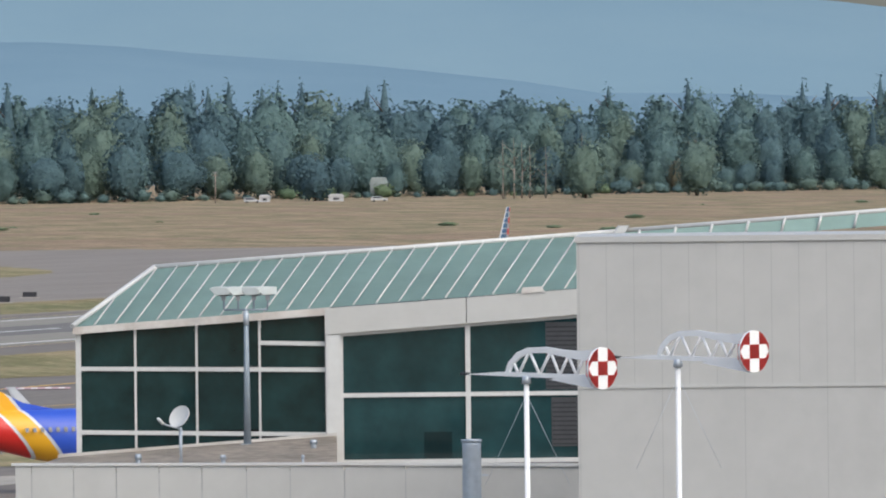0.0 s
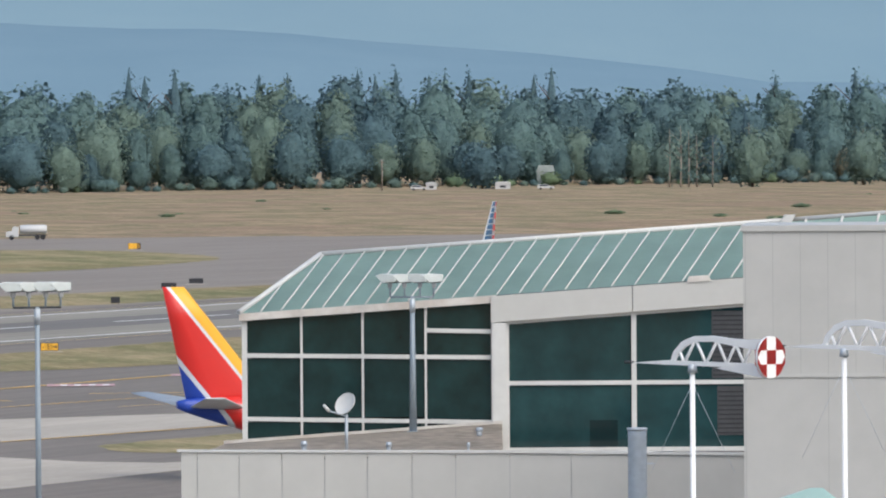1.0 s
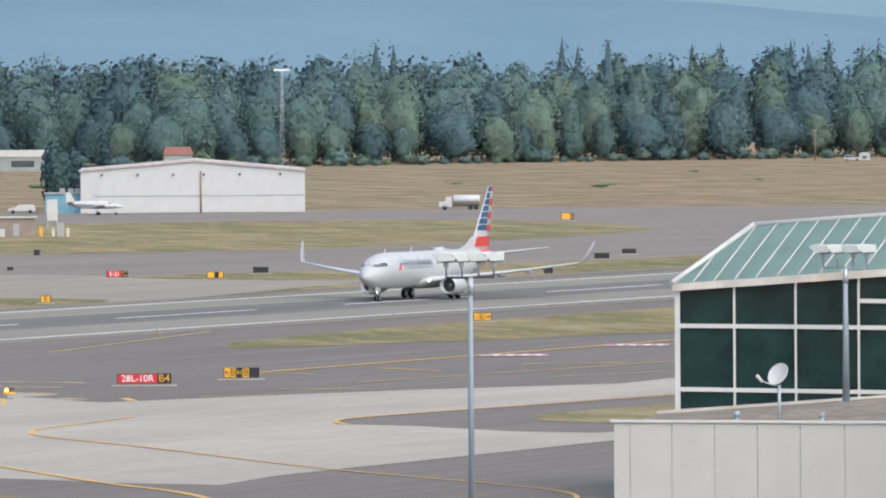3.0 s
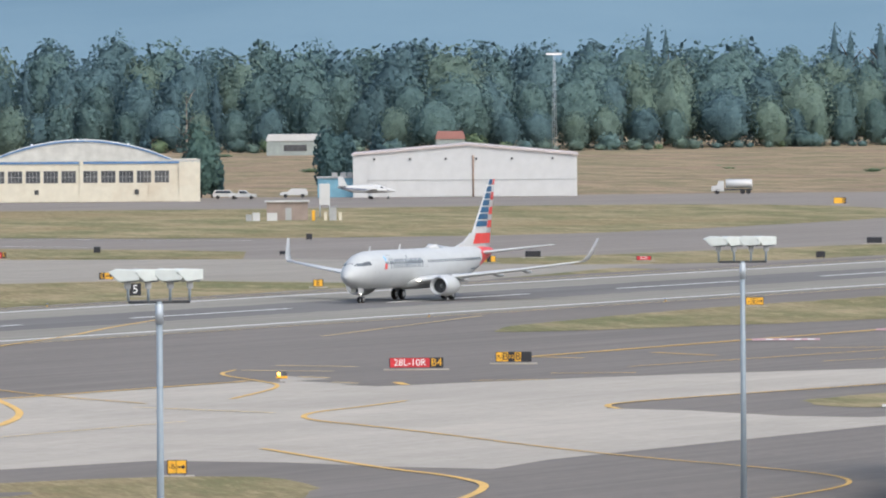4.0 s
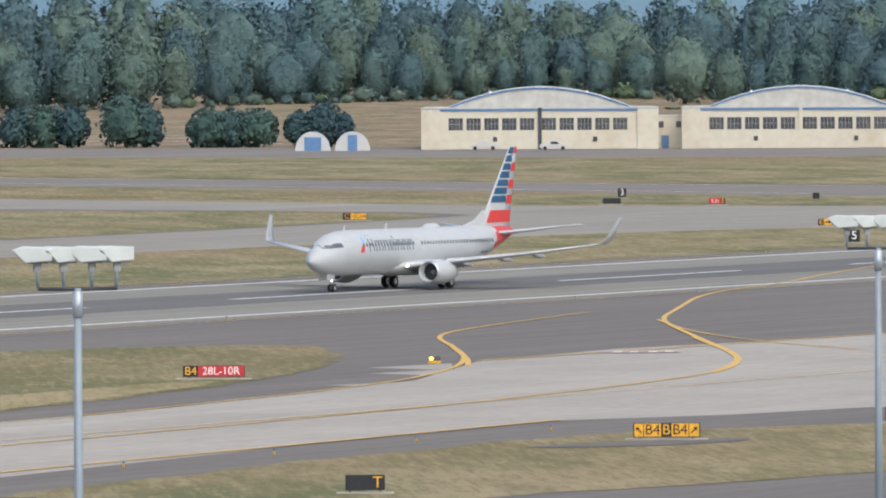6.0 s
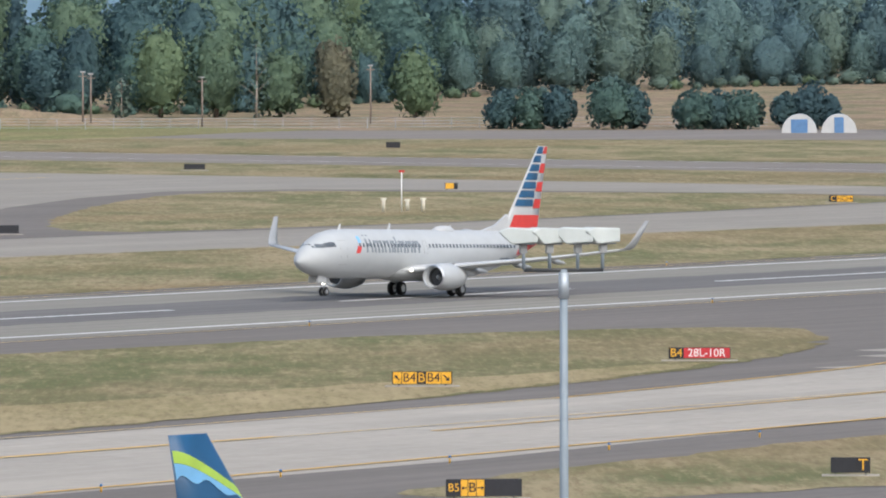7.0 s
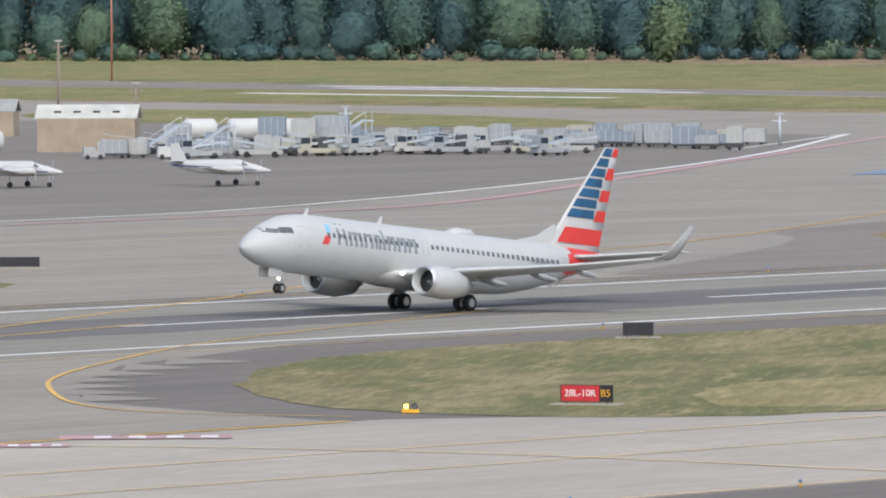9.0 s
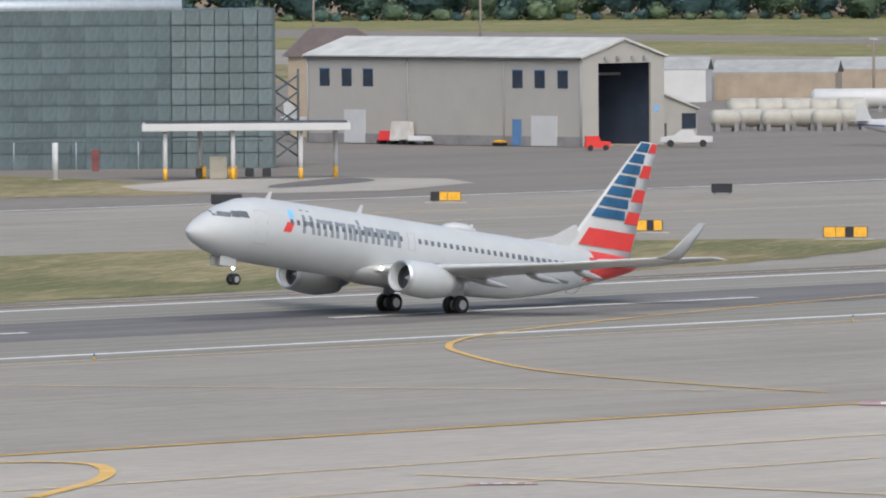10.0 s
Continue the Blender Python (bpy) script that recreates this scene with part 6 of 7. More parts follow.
part("cabinet", box(-0.9, 0.7, -0.4, 0.4, 0, 2.1, 0.05), CREAM, pump)
for x in (-1.4, 1.0, 1.5):
    part("bollard", tube((x, -0.6, 0), (x, -0.6, 1.2), 0.18, n=10), SIGNY, pump)
for x in (-2.2, 2.4, 4.0):
    part("hose_rack", box(x, x + 0.8, -0.2, 0.2, 0.2, 1.0, 0.05), DARKG, pump)
post = thing("marker_post", spot(47.882, 842), "white round marker post in the grass", "post")
part("shaft", tube((0, 0, 0), (0, 0, 3.5), 0.28, n=12), WHITEM, post)
part("base", box(-0.6, 0.6, -0.5, 0.5, 0, 0.1), CONCRETE, post)
hyd = thing("hydrant_cabinet", spot(47.629, 872), "tall red hydrant cabinet", "cabinet")
part("body", box(-0.35, 0.35, -0.3, 0.3, 0, 1.0, 0.06), DULLRED, hyd)
part("hood", box(-0.4, 0.4, -0.35, 0.35, 1.0, 2.1, 0.1), DULLRED, hyd)

brn = thing("house", spot(46.1, 1010), "tan building with a brown hipped roof", "building")
part("wall", box(-5.5, 6, 0, 12, 0, 9.0), TANP, brn)
part("roof", prism([(-6.2, 8.9), (6.8, 8.9), (2.0, 12.0), (-3.0, 12.0)], -0.5, 12.5), BROWNR, brn)


# ---- cargo row ----
ROOFD = surface("dull_grey_roof_sheet", (0.34, 0.345, 0.335), 0.8, grain=0.5, stain=0.4)


def shed(az, d, w, depth, h, label, roof=ROOFD, wall=TANP, lights=0):
    ob = thing("shed", spot(az, d, -6), label, "shed", "cargo sheds")
    part("wall", box(-w / 2, w / 2, 0, depth, 0, h), wall, ob)
    r = prism([(0, h - 0.05), (depth / 2, h + 1.5), (depth, h - 0.05), (depth, h + 0.12), (depth / 2, h + 1.7), (0, h + 0.12)], -w / 2 - 0.3, w / 2 + 0.3)
    r.transform(pose(0, 0, 0, 0, 0, 90) @ Matrix.Scale(-1, 4, (0, 1, 0)))
    part("roof", r, roof, ob, "pale metal roof")
    for k in range(lights):
        x = -w / 2 + w * (k + 1) / (lights + 1)
        part("skylight", box(x - 0.45, x + 0.45, depth * 0.18, depth * 0.32, h + 0.62, h + 0.95), DARKG, ob)
    return ob


shed(42.065, 1130, 12.2, 7, 4.2, "tan shed with a white roof and skylights", ROOFW, lights=4)
shed(43.35, 1200, 16, 9, 3.6, "low tan cargo building with a grey roof")
shed(42.75, 1235, 10, 8, 3.4, "low tan cargo building with a grey roof")
shed(44.0, 1190, 9, 8, 4.2, "low grey cargo building", wall=WHITEM)


PODC = surface("weathered_cream_pod", (0.42, 0.40, 0.35), 0.6, grain=0.8, stain=0.4)


def tank(az, d, w, r, label, mt, turn=0):
    ob = thing("tank", spot(az, d, turn), label, "tank", "tanks")
    ring = lambda x, rr: [(x, rr * math.cos(i * 0.3491), 0.5 + r + rr * math.sin(i * 0.3491)) for i in range(18)]
    part("shell", loft([ring(-w / 2, r * 0.35), ring(-w / 2 + 0.15, r * 0.75), ring(-w / 2 + 0.5, r), ring(w / 2 - 0.5, r), ring(w / 2 - 0.15, r * 0.75), ring(w / 2, r * 0.35)]), mt, ob)
    for x in (-w * 0.3, w * 0.3):
        part("saddle", box(x - 0.25, x + 0.25, -r * 0.8, r * 0.8, 0, 0.9), PLINTH, ob)
    return ob


tank(42.85, 1118, 10.6, 1.25, "long white storage tank", WHITE)
for k in range(6):
    tank(43.66 - 0.16 * k, 1020 + (k % 2) * 4, 3.6, 1.0, "cream pod tank in a row", PODC, 12)
for k in range(5):
    tank(43.55 - 0.17 * k, 1040, 3.8, 1.45, "cream pod tank in a row", PODC, 14)
for k in range(4):
    tank(41.35 - 0.28 * k, 1185, 4.6, 1.35, "pale tank trailer in the cargo row", WHITEM, 15)

BOXC = [surface("container_" + n, c, 0.5, 0.2, grain=0.9, stain=0.35, vary=0.1) for n, c in (("silver", (0.36, 0.385, 0.41)), ("blue_grey", (0.26, 0.305, 0.36)), ("white", (0.44, 0.445, 0.44)), ("cream", (0.42, 0.41, 0.35)))]


def container(az, d, w, h, depth, mt, stilts, label):
    ob = thing("cargo_container", spot(az, d, -8, 0.07), label, "container", "cargo containers")
    b = prism([(-w / 2, stilts), (w / 2, stilts), (w / 2, stilts + h), (-w / 2 + 0.25, stilts + h), (-w / 2, stilts + h - 0.35)], 0, depth)
    body = part("body", b, mt, ob)
    n = max(2, int(w / 0.8))
    for k in range(n + 1):
        x = -w / 2 + w * k / n
        part("rib", box(x - 0.04, x + 0.04, -0.06, 0.02, stilts + 0.05, stilts + h - 0.1), STEEL, body)
    part("dolly", box(-w / 2 - 0.1, w / 2 + 0.1, 0, depth, 0.3, stilts if stilts > 0.35 else 0.36), DARKG, ob, "dark dolly frame")
    for x in (-w * 0.35, w * 0.35):
        part("wheel", tube((x, -0.02, 0.22), (x, 0.2, 0.22), 0.22, n=10), BLACK, ob)
    return ob


crng = random.Random(4)
for az, d, w, h, st in ((40.90, 1120, 3.3, 3.2, 1.2), (40.70, 1118, 3.0, 3.0, 1.2), (40.53, 1122, 4.4, 3.3, 1.2), (40.83, 1108, 3.2, 1.6, 0.5), (38.95, 1150, 1.9, 1.9, 0.4), (38.80, 1150, 2.6, 2.5, 0.4), (38.62, 1150, 2.2, 2.4, 0.4), (38.45, 1150, 2.7, 2.5, 0.4), (38.27, 1150, 2.7, 2.5, 0.4), (38.05, 1152, 2.4, 1.6, 0.4), (37.86, 1152, 2.6, 1.7, 0.4), (40.2, 1128, 3.6, 1.4, 0.9), (39.9, 1130, 2.2, 2.2, 0.7), (39.1, 1140, 2.4, 1.8, 0.6), (39.3, 1142, 2.8, 1.6, 0.6), (40.35, 1135, 2.4, 1.5, 0.9), (41.9, 1092, 3.4, 1.6, 0.6), (41.75, 1094, 2.6, 1.8, 0.4), (41.5, 1090, 2.0, 2.2, 0.4), (40.05, 1150, 3.0, 1.6, 0.5), (39.6, 1150, 2.6, 1.9, 0.5)):
    mt = BOXC[crng.randrange(4)]
    container(az, d, w, h, 2.2, mt, st, "pale ribbed air cargo container on a dolly")


for k in range(34):
    az = 37.95 + 3.75 * crng.random()
    d = 1104 + 62 * crng.random() + (16 if az < 38.9 else 0)
    container(az, d, 1.5 + 1.9 * crng.random(), 0.8 + 1.6 * crng.random(), 1.6, BOXC[crng.randrange(4)], 0.4 + 0.5 * crng.random(), "pale ribbed air cargo container on a dolly")


def loader(az, d, turn, mt, label):
    ob = thing("belt_loader", spot(az, d, turn, 0.07), label, "loader", "ground loaders")
    part("chassis", box(-2.6, 2.6, -0.8, 0.8, 0.35, 0.95, 0.06), mt, ob)
    part("belt", prism([(-3.2, 1.0), (3.2, 1.9), (3.2, 2.15), (-3.2, 1.25)], -0.45, 0.45), STEEL, ob, "sloping belt")
    c = part("cab", box(-2.3, -1.0, -0.8, 0.8, 0.95, 2.3, 0.08), mt, ob)
    part("windscreen", box(-2.2, -1.1, -0.84, -0.8, 1.5, 2.2), GLASSB, c)
    for x in (-1.7, 1.7):
        for y in (-0.8, 0.65):
            part("wheel", tube((x, y, 0.38), (x, y + 0.2, 0.38), 0.38, n=12), BLACK, ob)
    part("rail", tube((-3.0, -0.5, 1.9), (3.0, -0.5, 2.7), 0.04, n=6), STEEL, ob)
    return ob


for k, (az, d, t) in enumerate(((40.0, 1108, 10), (39.75, 1104, -12), (39.5, 1110, 8), (39.25, 1106, 175), (39.0, 1108, -6), (41.35, 1086, 12), (41.2, 1100, 170), (40.6, 1100, 5))):
    loader(az, d, t, (BOXC[2], BOXC[0], GREYP, BOXC[3])[k % 4], "pale airport belt loader parked in the cargo row")
for k in range(16):
    loader(38.9 + 2.9 * crng.random(), 1092 + 26 * crng.random(), crng.choice((8, -10, 172, 188, 40)), (BOXC[2], BOXC[0], GREYP, BOXC[3], DARKG)[crng.randrange(5)], "pale airport belt loader parked in the cargo row")
for az, d in ((41.594, 1100), (40.43, 1130), (41.3, 1092)):
    st = thing("boarding_stairs", spot(az, d, 10, 0.07), "grey mobile boarding stairs", "stairs", "mobile stairs")
    part("flight", prism([(-2.6, 0.5), (2.2, 3.6), (2.2, 3.9), (-2.6, 0.8)], -0.7, 0.7), STEEL, st)
    part("platform", box(2.2, 3.4, -0.8, 0.8, 3.6, 3.8), STEEL, st)
    for x, z in ((-2, 0.9), (0.5, 2.5), (2.4, 3.7), (3.2, 3.7)):
        part("leg", tube((x, -0.6, 0), (x, -0.6, z), 0.07, n=6), STEEL, st)
        part("rail_post", tube((x, -0.7, z), (x, -0.7, z + 1.1), 0.04, n=6), WHITEM, st)
    part("handrail", tube((-2.4, -0.7, 1.7), (2.3, -0.7, 4.8), 0.05, n=6), WHITEM, st)
for x, mt in ((42.02, GREYP), (41.55, WHITEM), (44.47, RED)):
    ob = thing("tug", spot(x, 1085 if x < 43 else 936, 10, 0.08), "small baggage tug in safety colours", "tug", "baggage tugs")
    part("body", prism([(-1.3, 0.3), (1.3, 0.3), (1.3, 0.9), (0.3, 1.0), (0.1, 1.5), (-1.2, 1.5)], -0.6, 0.6), mt, ob)
    for k in (-0.8, 0.8):
        part("wheel", tube((k, -0.62, 0.3), (k, -0.4, 0.3), 0.3, n=10), BLACK, ob)


# ---- light aircraft ----
STRIPEB = surface("navy_stripe", (0.05, 0.08, 0.20), 0.4, grain=1, stain=0.1, bump=0)


def light_plane(m, label):
    """A low-wing twin turboprop, nose to +x."""
    ob = thing("light_aircraft", m, label, "aircraft", "parked light aircraft")
    st = ((-6.2, 0.12, 0.14, 2.35), (-5.0, 0.32, 0.42, 2.2), (-3.0, 0.62, 0.72, 2.0), (0, 0.72, 0.80, 1.95), (1.6, 0.70, 0.80, 1.95), (2.6, 0.62, 0.62, 1.80), (3.8, 0.42, 0.42, 1.66), (4.8, 0.2, 0.2, 1.58), (5.1, 0.05, 0.05, 1.56))
    ring = lambda x, w, h, c: [(x, w * math.cos(i * 0.3927), c + h * math.sin(i * 0.3927)) for i in range(16)]
    part("fuselage", loft([ring(*s) for s in st]), WHITE, ob)
    for s in (-1, 1):
        w = part("wing", loft([[(x, s * y, z) for x, y, z in wing_ring(-ch + le, ch, yy, zz, t)] for le, ch, yy, zz, t in ((1.6, 2.5, 0.4, 1.45, 0.18), (1.4, 2.0, 3.0, 1.62, 0.14), (0.9, 1.1, 7.6, 2.05, 0.06))]), WHITE, ob)
        n = part("nacelle", loft([[(x, s * 2.7 + r * math.cos(i * 0.5236), 1.75 + r * math.sin(i * 0.5236)) for i in range(12)] for x, r in ((-0.8, 0.15), (0.2, 0.38), (1.8, 0.42), (2.8, 0.30), (3.1, 0.08))]), WHITE, w)
        part("propeller", box(3.0, 3.06, s * 2.7 - 0.12, s * 2.7 + 0.12, 0.75, 2.75), GREYP, n, "grey propeller")
        part("tailplane", loft([[(x, s * y, z) for x, y, z in wing_ring(le - ch, ch, yy, zz, t)] for le, ch, yy, zz, t in ((-4.4, 1.4, 0.15, 2.5, 0.07), (-5.0, 0.8, 2.9, 2.6, 0.04))]), WHITE, ob)
        part("main_wheel", tube((0.2, s * 2.7 - 0.1, 0.3), (0.2, s * 2.7 + 0.1, 0.3), 0.3, n=12), BLACK, ob)
        part("gear_leg", tube((0.2, s * 2.7, 0.3), (0.2, s * 2.7, 1.5), 0.06, n=6), STEEL, ob)
        part("cheat_line", prism([(-5.6, 2.05), (3.6, 1.58), (3.8, 1.68), (-5.6, 2.22)], s * 0.735, s * 0.745), STRIPEB, ob, "dark blue stripe")
        part("windscreen", prism([(2.05, 2.2), (2.75, 2.1), (2.2, 2.5)], s * 0.58, s * 0.66), PANE, ob)
    part("fin", prism([(-4.2, 2.5), (-5.2, 4.4), (-6.1, 4.4), (-6.0, 2.4)], -0.06, 0.06), WHITE, ob)
    part("nose_wheel", tube((3.6, -0.08, 0.26), (3.6, 0.08, 0.26), 0.26, n=12), BLACK, ob)
    part("nose_leg", tube((3.6, 0, 0.3), (3.6, 0, 1.4), 0.05, n=6), STEEL, ob)
    return ob


light_plane(spot(41.19, 955, -20, 0.08), "white light twin with a blue stripe parked on the apron")
light_plane(spot(42.50, 952, -20, 0.08), "white light twin with a blue stripe parked on the apron")
light_plane(spot(24.45, 1758, 4, 0.07), "white and blue turboprop parked before the white hangar")
light_plane(spot(46.10, 985, 15, 0.08), "white light twin parked beside the fuel canopy")


# ---- vehicles ----
def pickup(m, label, mt, suv=False):
    ob = thing("pickup_truck" if not suv else "car", m, label, "vehicle", "parked vehicles")
    roof = [(-2.7, 0.45), (2.7, 0.45), (2.7, 1.0), (1.3, 1.12), (0.6, 1.75), (-0.7 if not suv else -2.3, 1.75), (-0.9 if not suv else -2.65, 1.1), (-2.7, 1.08)]
    b = prism(roof, -0.95, 0.95)
    bmesh.ops.bevel(b, geom=b.edges[:], offset=0.05, segments=1, affect="EDGES")
    part("body", b, mt, ob)
    part("side_window", prism([(-0.6 if not suv else -2.2, 1.15), (1.05, 1.15), (0.55, 1.62), (-0.6 if not suv else -2.1, 1.62)], -0.98, -0.94), GLASSB, ob)
    for x in (-1.7, 1.7):
        part("wheel", tube((x, -0.97, 0.38), (x, -0.7, 0.38), 0.38, n=12), BLACK, ob)
        part("wheel", tube((x, 0.97, 0.38), (x, 0.7, 0.38), 0.38, n=12), BLACK, ob)
    part("bumper", box(2.68, 2.82, -0.9, 0.9, 0.45, 0.7, 0.03), STEEL, ob)
    return ob


pickup(spot(28.256, 1733, 180, 0.07), "white pickup parked before the old hangar", WHITE)
pickup(spot(27.815, 1728, 0, 0.07), "white pickup parked before the old hangar", WHITE)
pickup(spot(25.25, 1766, 0, 0.07), "silver pickup beside the old hangar", ALU)
pickup(spot(25.35, 1772, 0, 0.07), "white car beside the old hangar", WHITE, True)
pickup(spot(24.925, 1788, 180, 0.07), "white car near the white hangar", WHITE, True)
pickup(spot(43.906, 950, 180, 0.08), "white pickup beside the maintenance hangar", WHITE)
pickup(spot(19.70, 2980, 0, 0.02), "white car at the edge of the woods", WHITE, True)
pickup(spot(18.9, 2980, 0, 0.02), "white car at the edge of the woods", WHITE, True)

tk = thing("tanker_truck", spot(22.168, 1801, 180, 0.06), "white truck with a silver tank on the perimeter road", "truck")
ring = lambda x, r: [(x, 1.15 * r * math.cos(i * 0.3491), 2.05 + 0.85 * r * math.sin(i * 0.3491)) for i in range(18)]
part("tank", loft([ring(-4.0, 0.9), ring(-3.9, 1), ring(1.2, 1), ring(1.3, 0.9)]), WHITE, tk, "pale tank")
part("chassis", box(-4.0, 3.8, -0.5, 0.5, 0.7, 1.05), DARKG, tk)
part("catwalk", box(-3.6, 0.9, -0.3, 0.3, 2.9, 2.98), STEEL, tk)
cab = part("cab", prism([(1.6, 0.6), (4.1, 0.6), (4.1, 1.55), (3.0, 1.7), (2.7, 2.6), (1.6, 2.6)], -1.1, 1.1), WHITE, tk)
part("side_window", prism([(1.85, 1.75), (2.8, 1.75), (2.6, 2.4), (1.85, 2.4)], -1.13, -1.1), GLASSB, cab)
for x in (-3.2, -2.1, 3.0):
    for y in (-1.1, 0.75):
        part("wheel", tube((x, y, 0.5), (x, y + 0.35, 0.5), 0.5, n=14), BLACK, tk)

# ---- small buildings and tents across the field ----
bs = thing("blue_shed", spot(24.617, 1790), "pale blue shed with rooftop units beside the hangar", "shed")
part("wall", box(-5, 5, 0, 6, 0, 3.8), surface("pale_blue_wall", (0.17, 0.36, 0.47), 0.7, grain=0.6, stain=0.3), bs)
part("roof", box(-5.2, 5.2, -0.3, 6.2, 3.8, 4.1), GREYP, bs)
for x in (-2.2, -0.5, 0.8):
    part("roof_unit", box(x, x + 1.1, 1, 2.2, 4.1, 4.9, 0.05), GREYP, bs)
ut = thing("utility_hut", spot(24.965, 1502, 0, 0.03), "flat-roofed brown block utility hut in the grass", "hut")
part("wall", box(-3.5, 3.3, 0, 4, 0, 3.0), surface("brown_block", (0.30, 0.24, 0.21), 0.85, grain=0.6, stain=0.3), ut)
part("roof", box(-3.8, 3.6, -0.3, 4.3, 3.0, 3.25), ROOFW, ut)
part("door", box(-0.4, 0.6, -0.06, 0, 0, 2.1), GREYP, ut)
for x, w, h, mt in ((-6.4, 1.0, 1.0, GREYP), (-5.2, 1.2, 1.3, WHITEM), (-2.6, 1.7, 1.25, WHITEM), (4.2, 0.5, 1.6, SIGNY), (6.2, 0.5, 1.3, CREAM), (8.6, 0.5, 1.3, CREAM), (7.4, 1.2, 2.2, GREYP)):
    ob = thing("utility_box", spot(24.965, 1499, 0, 0.03) @ pose(x, -1.5, 0), "small utility cabinet beside the hut", "cabinet", "utility cabinets")
    part("body", box(-w / 2, w / 2, -0.4, 0.4, 0, h, 0.05), mt, ob)
    part("lid", box(-w / 2 - 0.04, w / 2 + 0.04, -0.44, 0.44, h, h + 0.08), mt, ob)
tw = thing("white_cabin", spot(24.733, 1540, 0, 0.03), "tall white equipment cabin on a steel frame", "cabin")
part("body", box(-0.9, 0.9, -0.6, 0.6, 2.0, 5.6, 0.05), WHITEM, tw)
for x in (-0.8, 0.8):
    part("leg", tube((x, 0, 0), (x, 0, 2.1), 0.1, n=6), STEEL, tw)
for az in (29.333, 29.083):
    te = thing("tent", spot(az, 1735), "white arched fabric shelter with blue doors", "tent", "arched shelters")
    arc = [(3.4 * math.cos(a), 3.6 * math.sin(a)) for a in np.linspace(0, math.pi, 15)]
    part("cover", prism(arc, 0, 9), WHITE, te)
    part("door", box(-1.6, 1.6, -0.08, 0, 0, 2.6) if az > 29.2 else box(-0.9, 0.9, -0.08, 0, 0, 3.0), BLUET, te, "blue door panel")
FARW = surface("grey_green_wall", (0.30, 0.34, 0.33), 0.8, grain=0.5, stain=0.3)
for az, d, w, h, mt, lab in ((24.916, 2780, 17.5, 6.5, WHITEM, "long white farm building in the trees"), (23.939, 2735, 8.6, 7.4, surface("red_barn_roof", (0.36, 0.17, 0.15), 0.8), "red roofed barn in the trees"), (24.008, 2420, 8.5, 4.6, WHITEM, "white trailer at the field edge"), (19.62, 3020, 3.6, 2.4, WHITE, "small white tent-shaped hut"), (19.17, 3020, 5.0, 2.4, WHITE, "white camper at the wood edge"), (18.9, 3170, 6, 7.0, FARW, "pale building glimpsed in the woods")):
    ob = thing("far_building", spot(az, d), lab, "building", "far buildings")
    part("wall", box(-w / 2, w / 2, 0, 8, 0, h * 0.7), FARW if mt is not WHITE else WHITE, ob)
    part("roof", prism([(-w / 2 - 0.3, h * 0.68), (w / 2 + 0.3, h * 0.68), (w / 2 - 0.5, h), (-w / 2 + 0.5, h)], -0.3, 8.3), mt, ob)
    part("window", box(-w * 0.2, w * 0.2, -0.05, 0, h * 0.2, h * 0.5), OLDGLASS, ob)
ht_ = thing("pump_hut", spot(36.181, 1852), "small hut with pale blue metal roof and blue door", "hut")
part("wall", box(-5.4, 5.4, 0, 5, 0, 3.4), WHITEM, ht_)
part("roof", prism([(-5.9, 3.3), (5.9, 3.3), (5.7, 6.1), (-5.7, 6.1)], -0.4, 5.4), surface("pale_blue_roof", (0.33, 0.45, 0.55), 0.5, 0.2, grain=0.5, stain=0.2), ht_)
part("door", box(0.8, 2.9, -0.06, 0, 0, 2.7), BLUET, ht_, "blue door")

# poles, towers, fence
WOODP = surface("weathered_pole", (0.26, 0.21, 0.18), 0.9, grain=1.0, stain=0.3)
for az, d, h, mt in ((33.84, 1868, 11.0, WOODP), (33.79, 1868, 10.6, WOODP), (33.09, 1850, 10.0, WOODP), (32.03, 1900, 12.0, WOODP), (42.235, 1300, 12.4, WOODP), (41.748, 1164, 8.1, WOODP), (42.728, 1180, 8.2, WOODP), (40.43, 1160, 5.0, STEEL), (37.7, 1150, 4.0, STEEL), (46.25, 1500, 17, WOODP), (45.2, 1500, 17, WOODP), (19.93, 2990, 10, WOODP), (41.9, 1820, 28, surface("orange_mast", (0.45, 0.20, 0.14), 0.7))):
    ob = thing("pole", spot(az, d), "weathered utility pole with a crossarm", "pole", "utility poles")
    part("shaft", tube((0, 0, 0), (0, 0, h), 0.22, 0.15, 8), mt, ob)
    part("crossarm", box(-0.9, 0.9, -0.07, 0.07, h - 0.9, h - 0.72), mt, ob)
    part("fitting", box(-0.55, 0.55, -0.2, 0.2, h - 0.1, h + 0.18, 0.03), GREYP, ob)
tr = thing("radio_tower", spot(23.283, 2790), "slender lattice radio tower with a crossbar", "tower")
for x, y in ((-0.7, 0), (0.7, 0), (0, 1.1)):
    part("leg", tube((x, y, 0), (x * 0.4, y * 0.4, 31), 0.07, 0.05, 6), STEEL, tr)
for j in range(10):
    s0, s1 = 1 - 0.06 * j, 1 - 0.06 * (j + 1)
    part("brace", tube((-0.7 * s0, 0, 3.1 * j), (0.7 * s1, 0, 3.1 * (j + 1)), 0.04, n=5), STEEL, tr)
part("crossbar", box(-2.4, 2.4, -0.1, 0.1, 30.2, 30.8), SIGNW, tr)
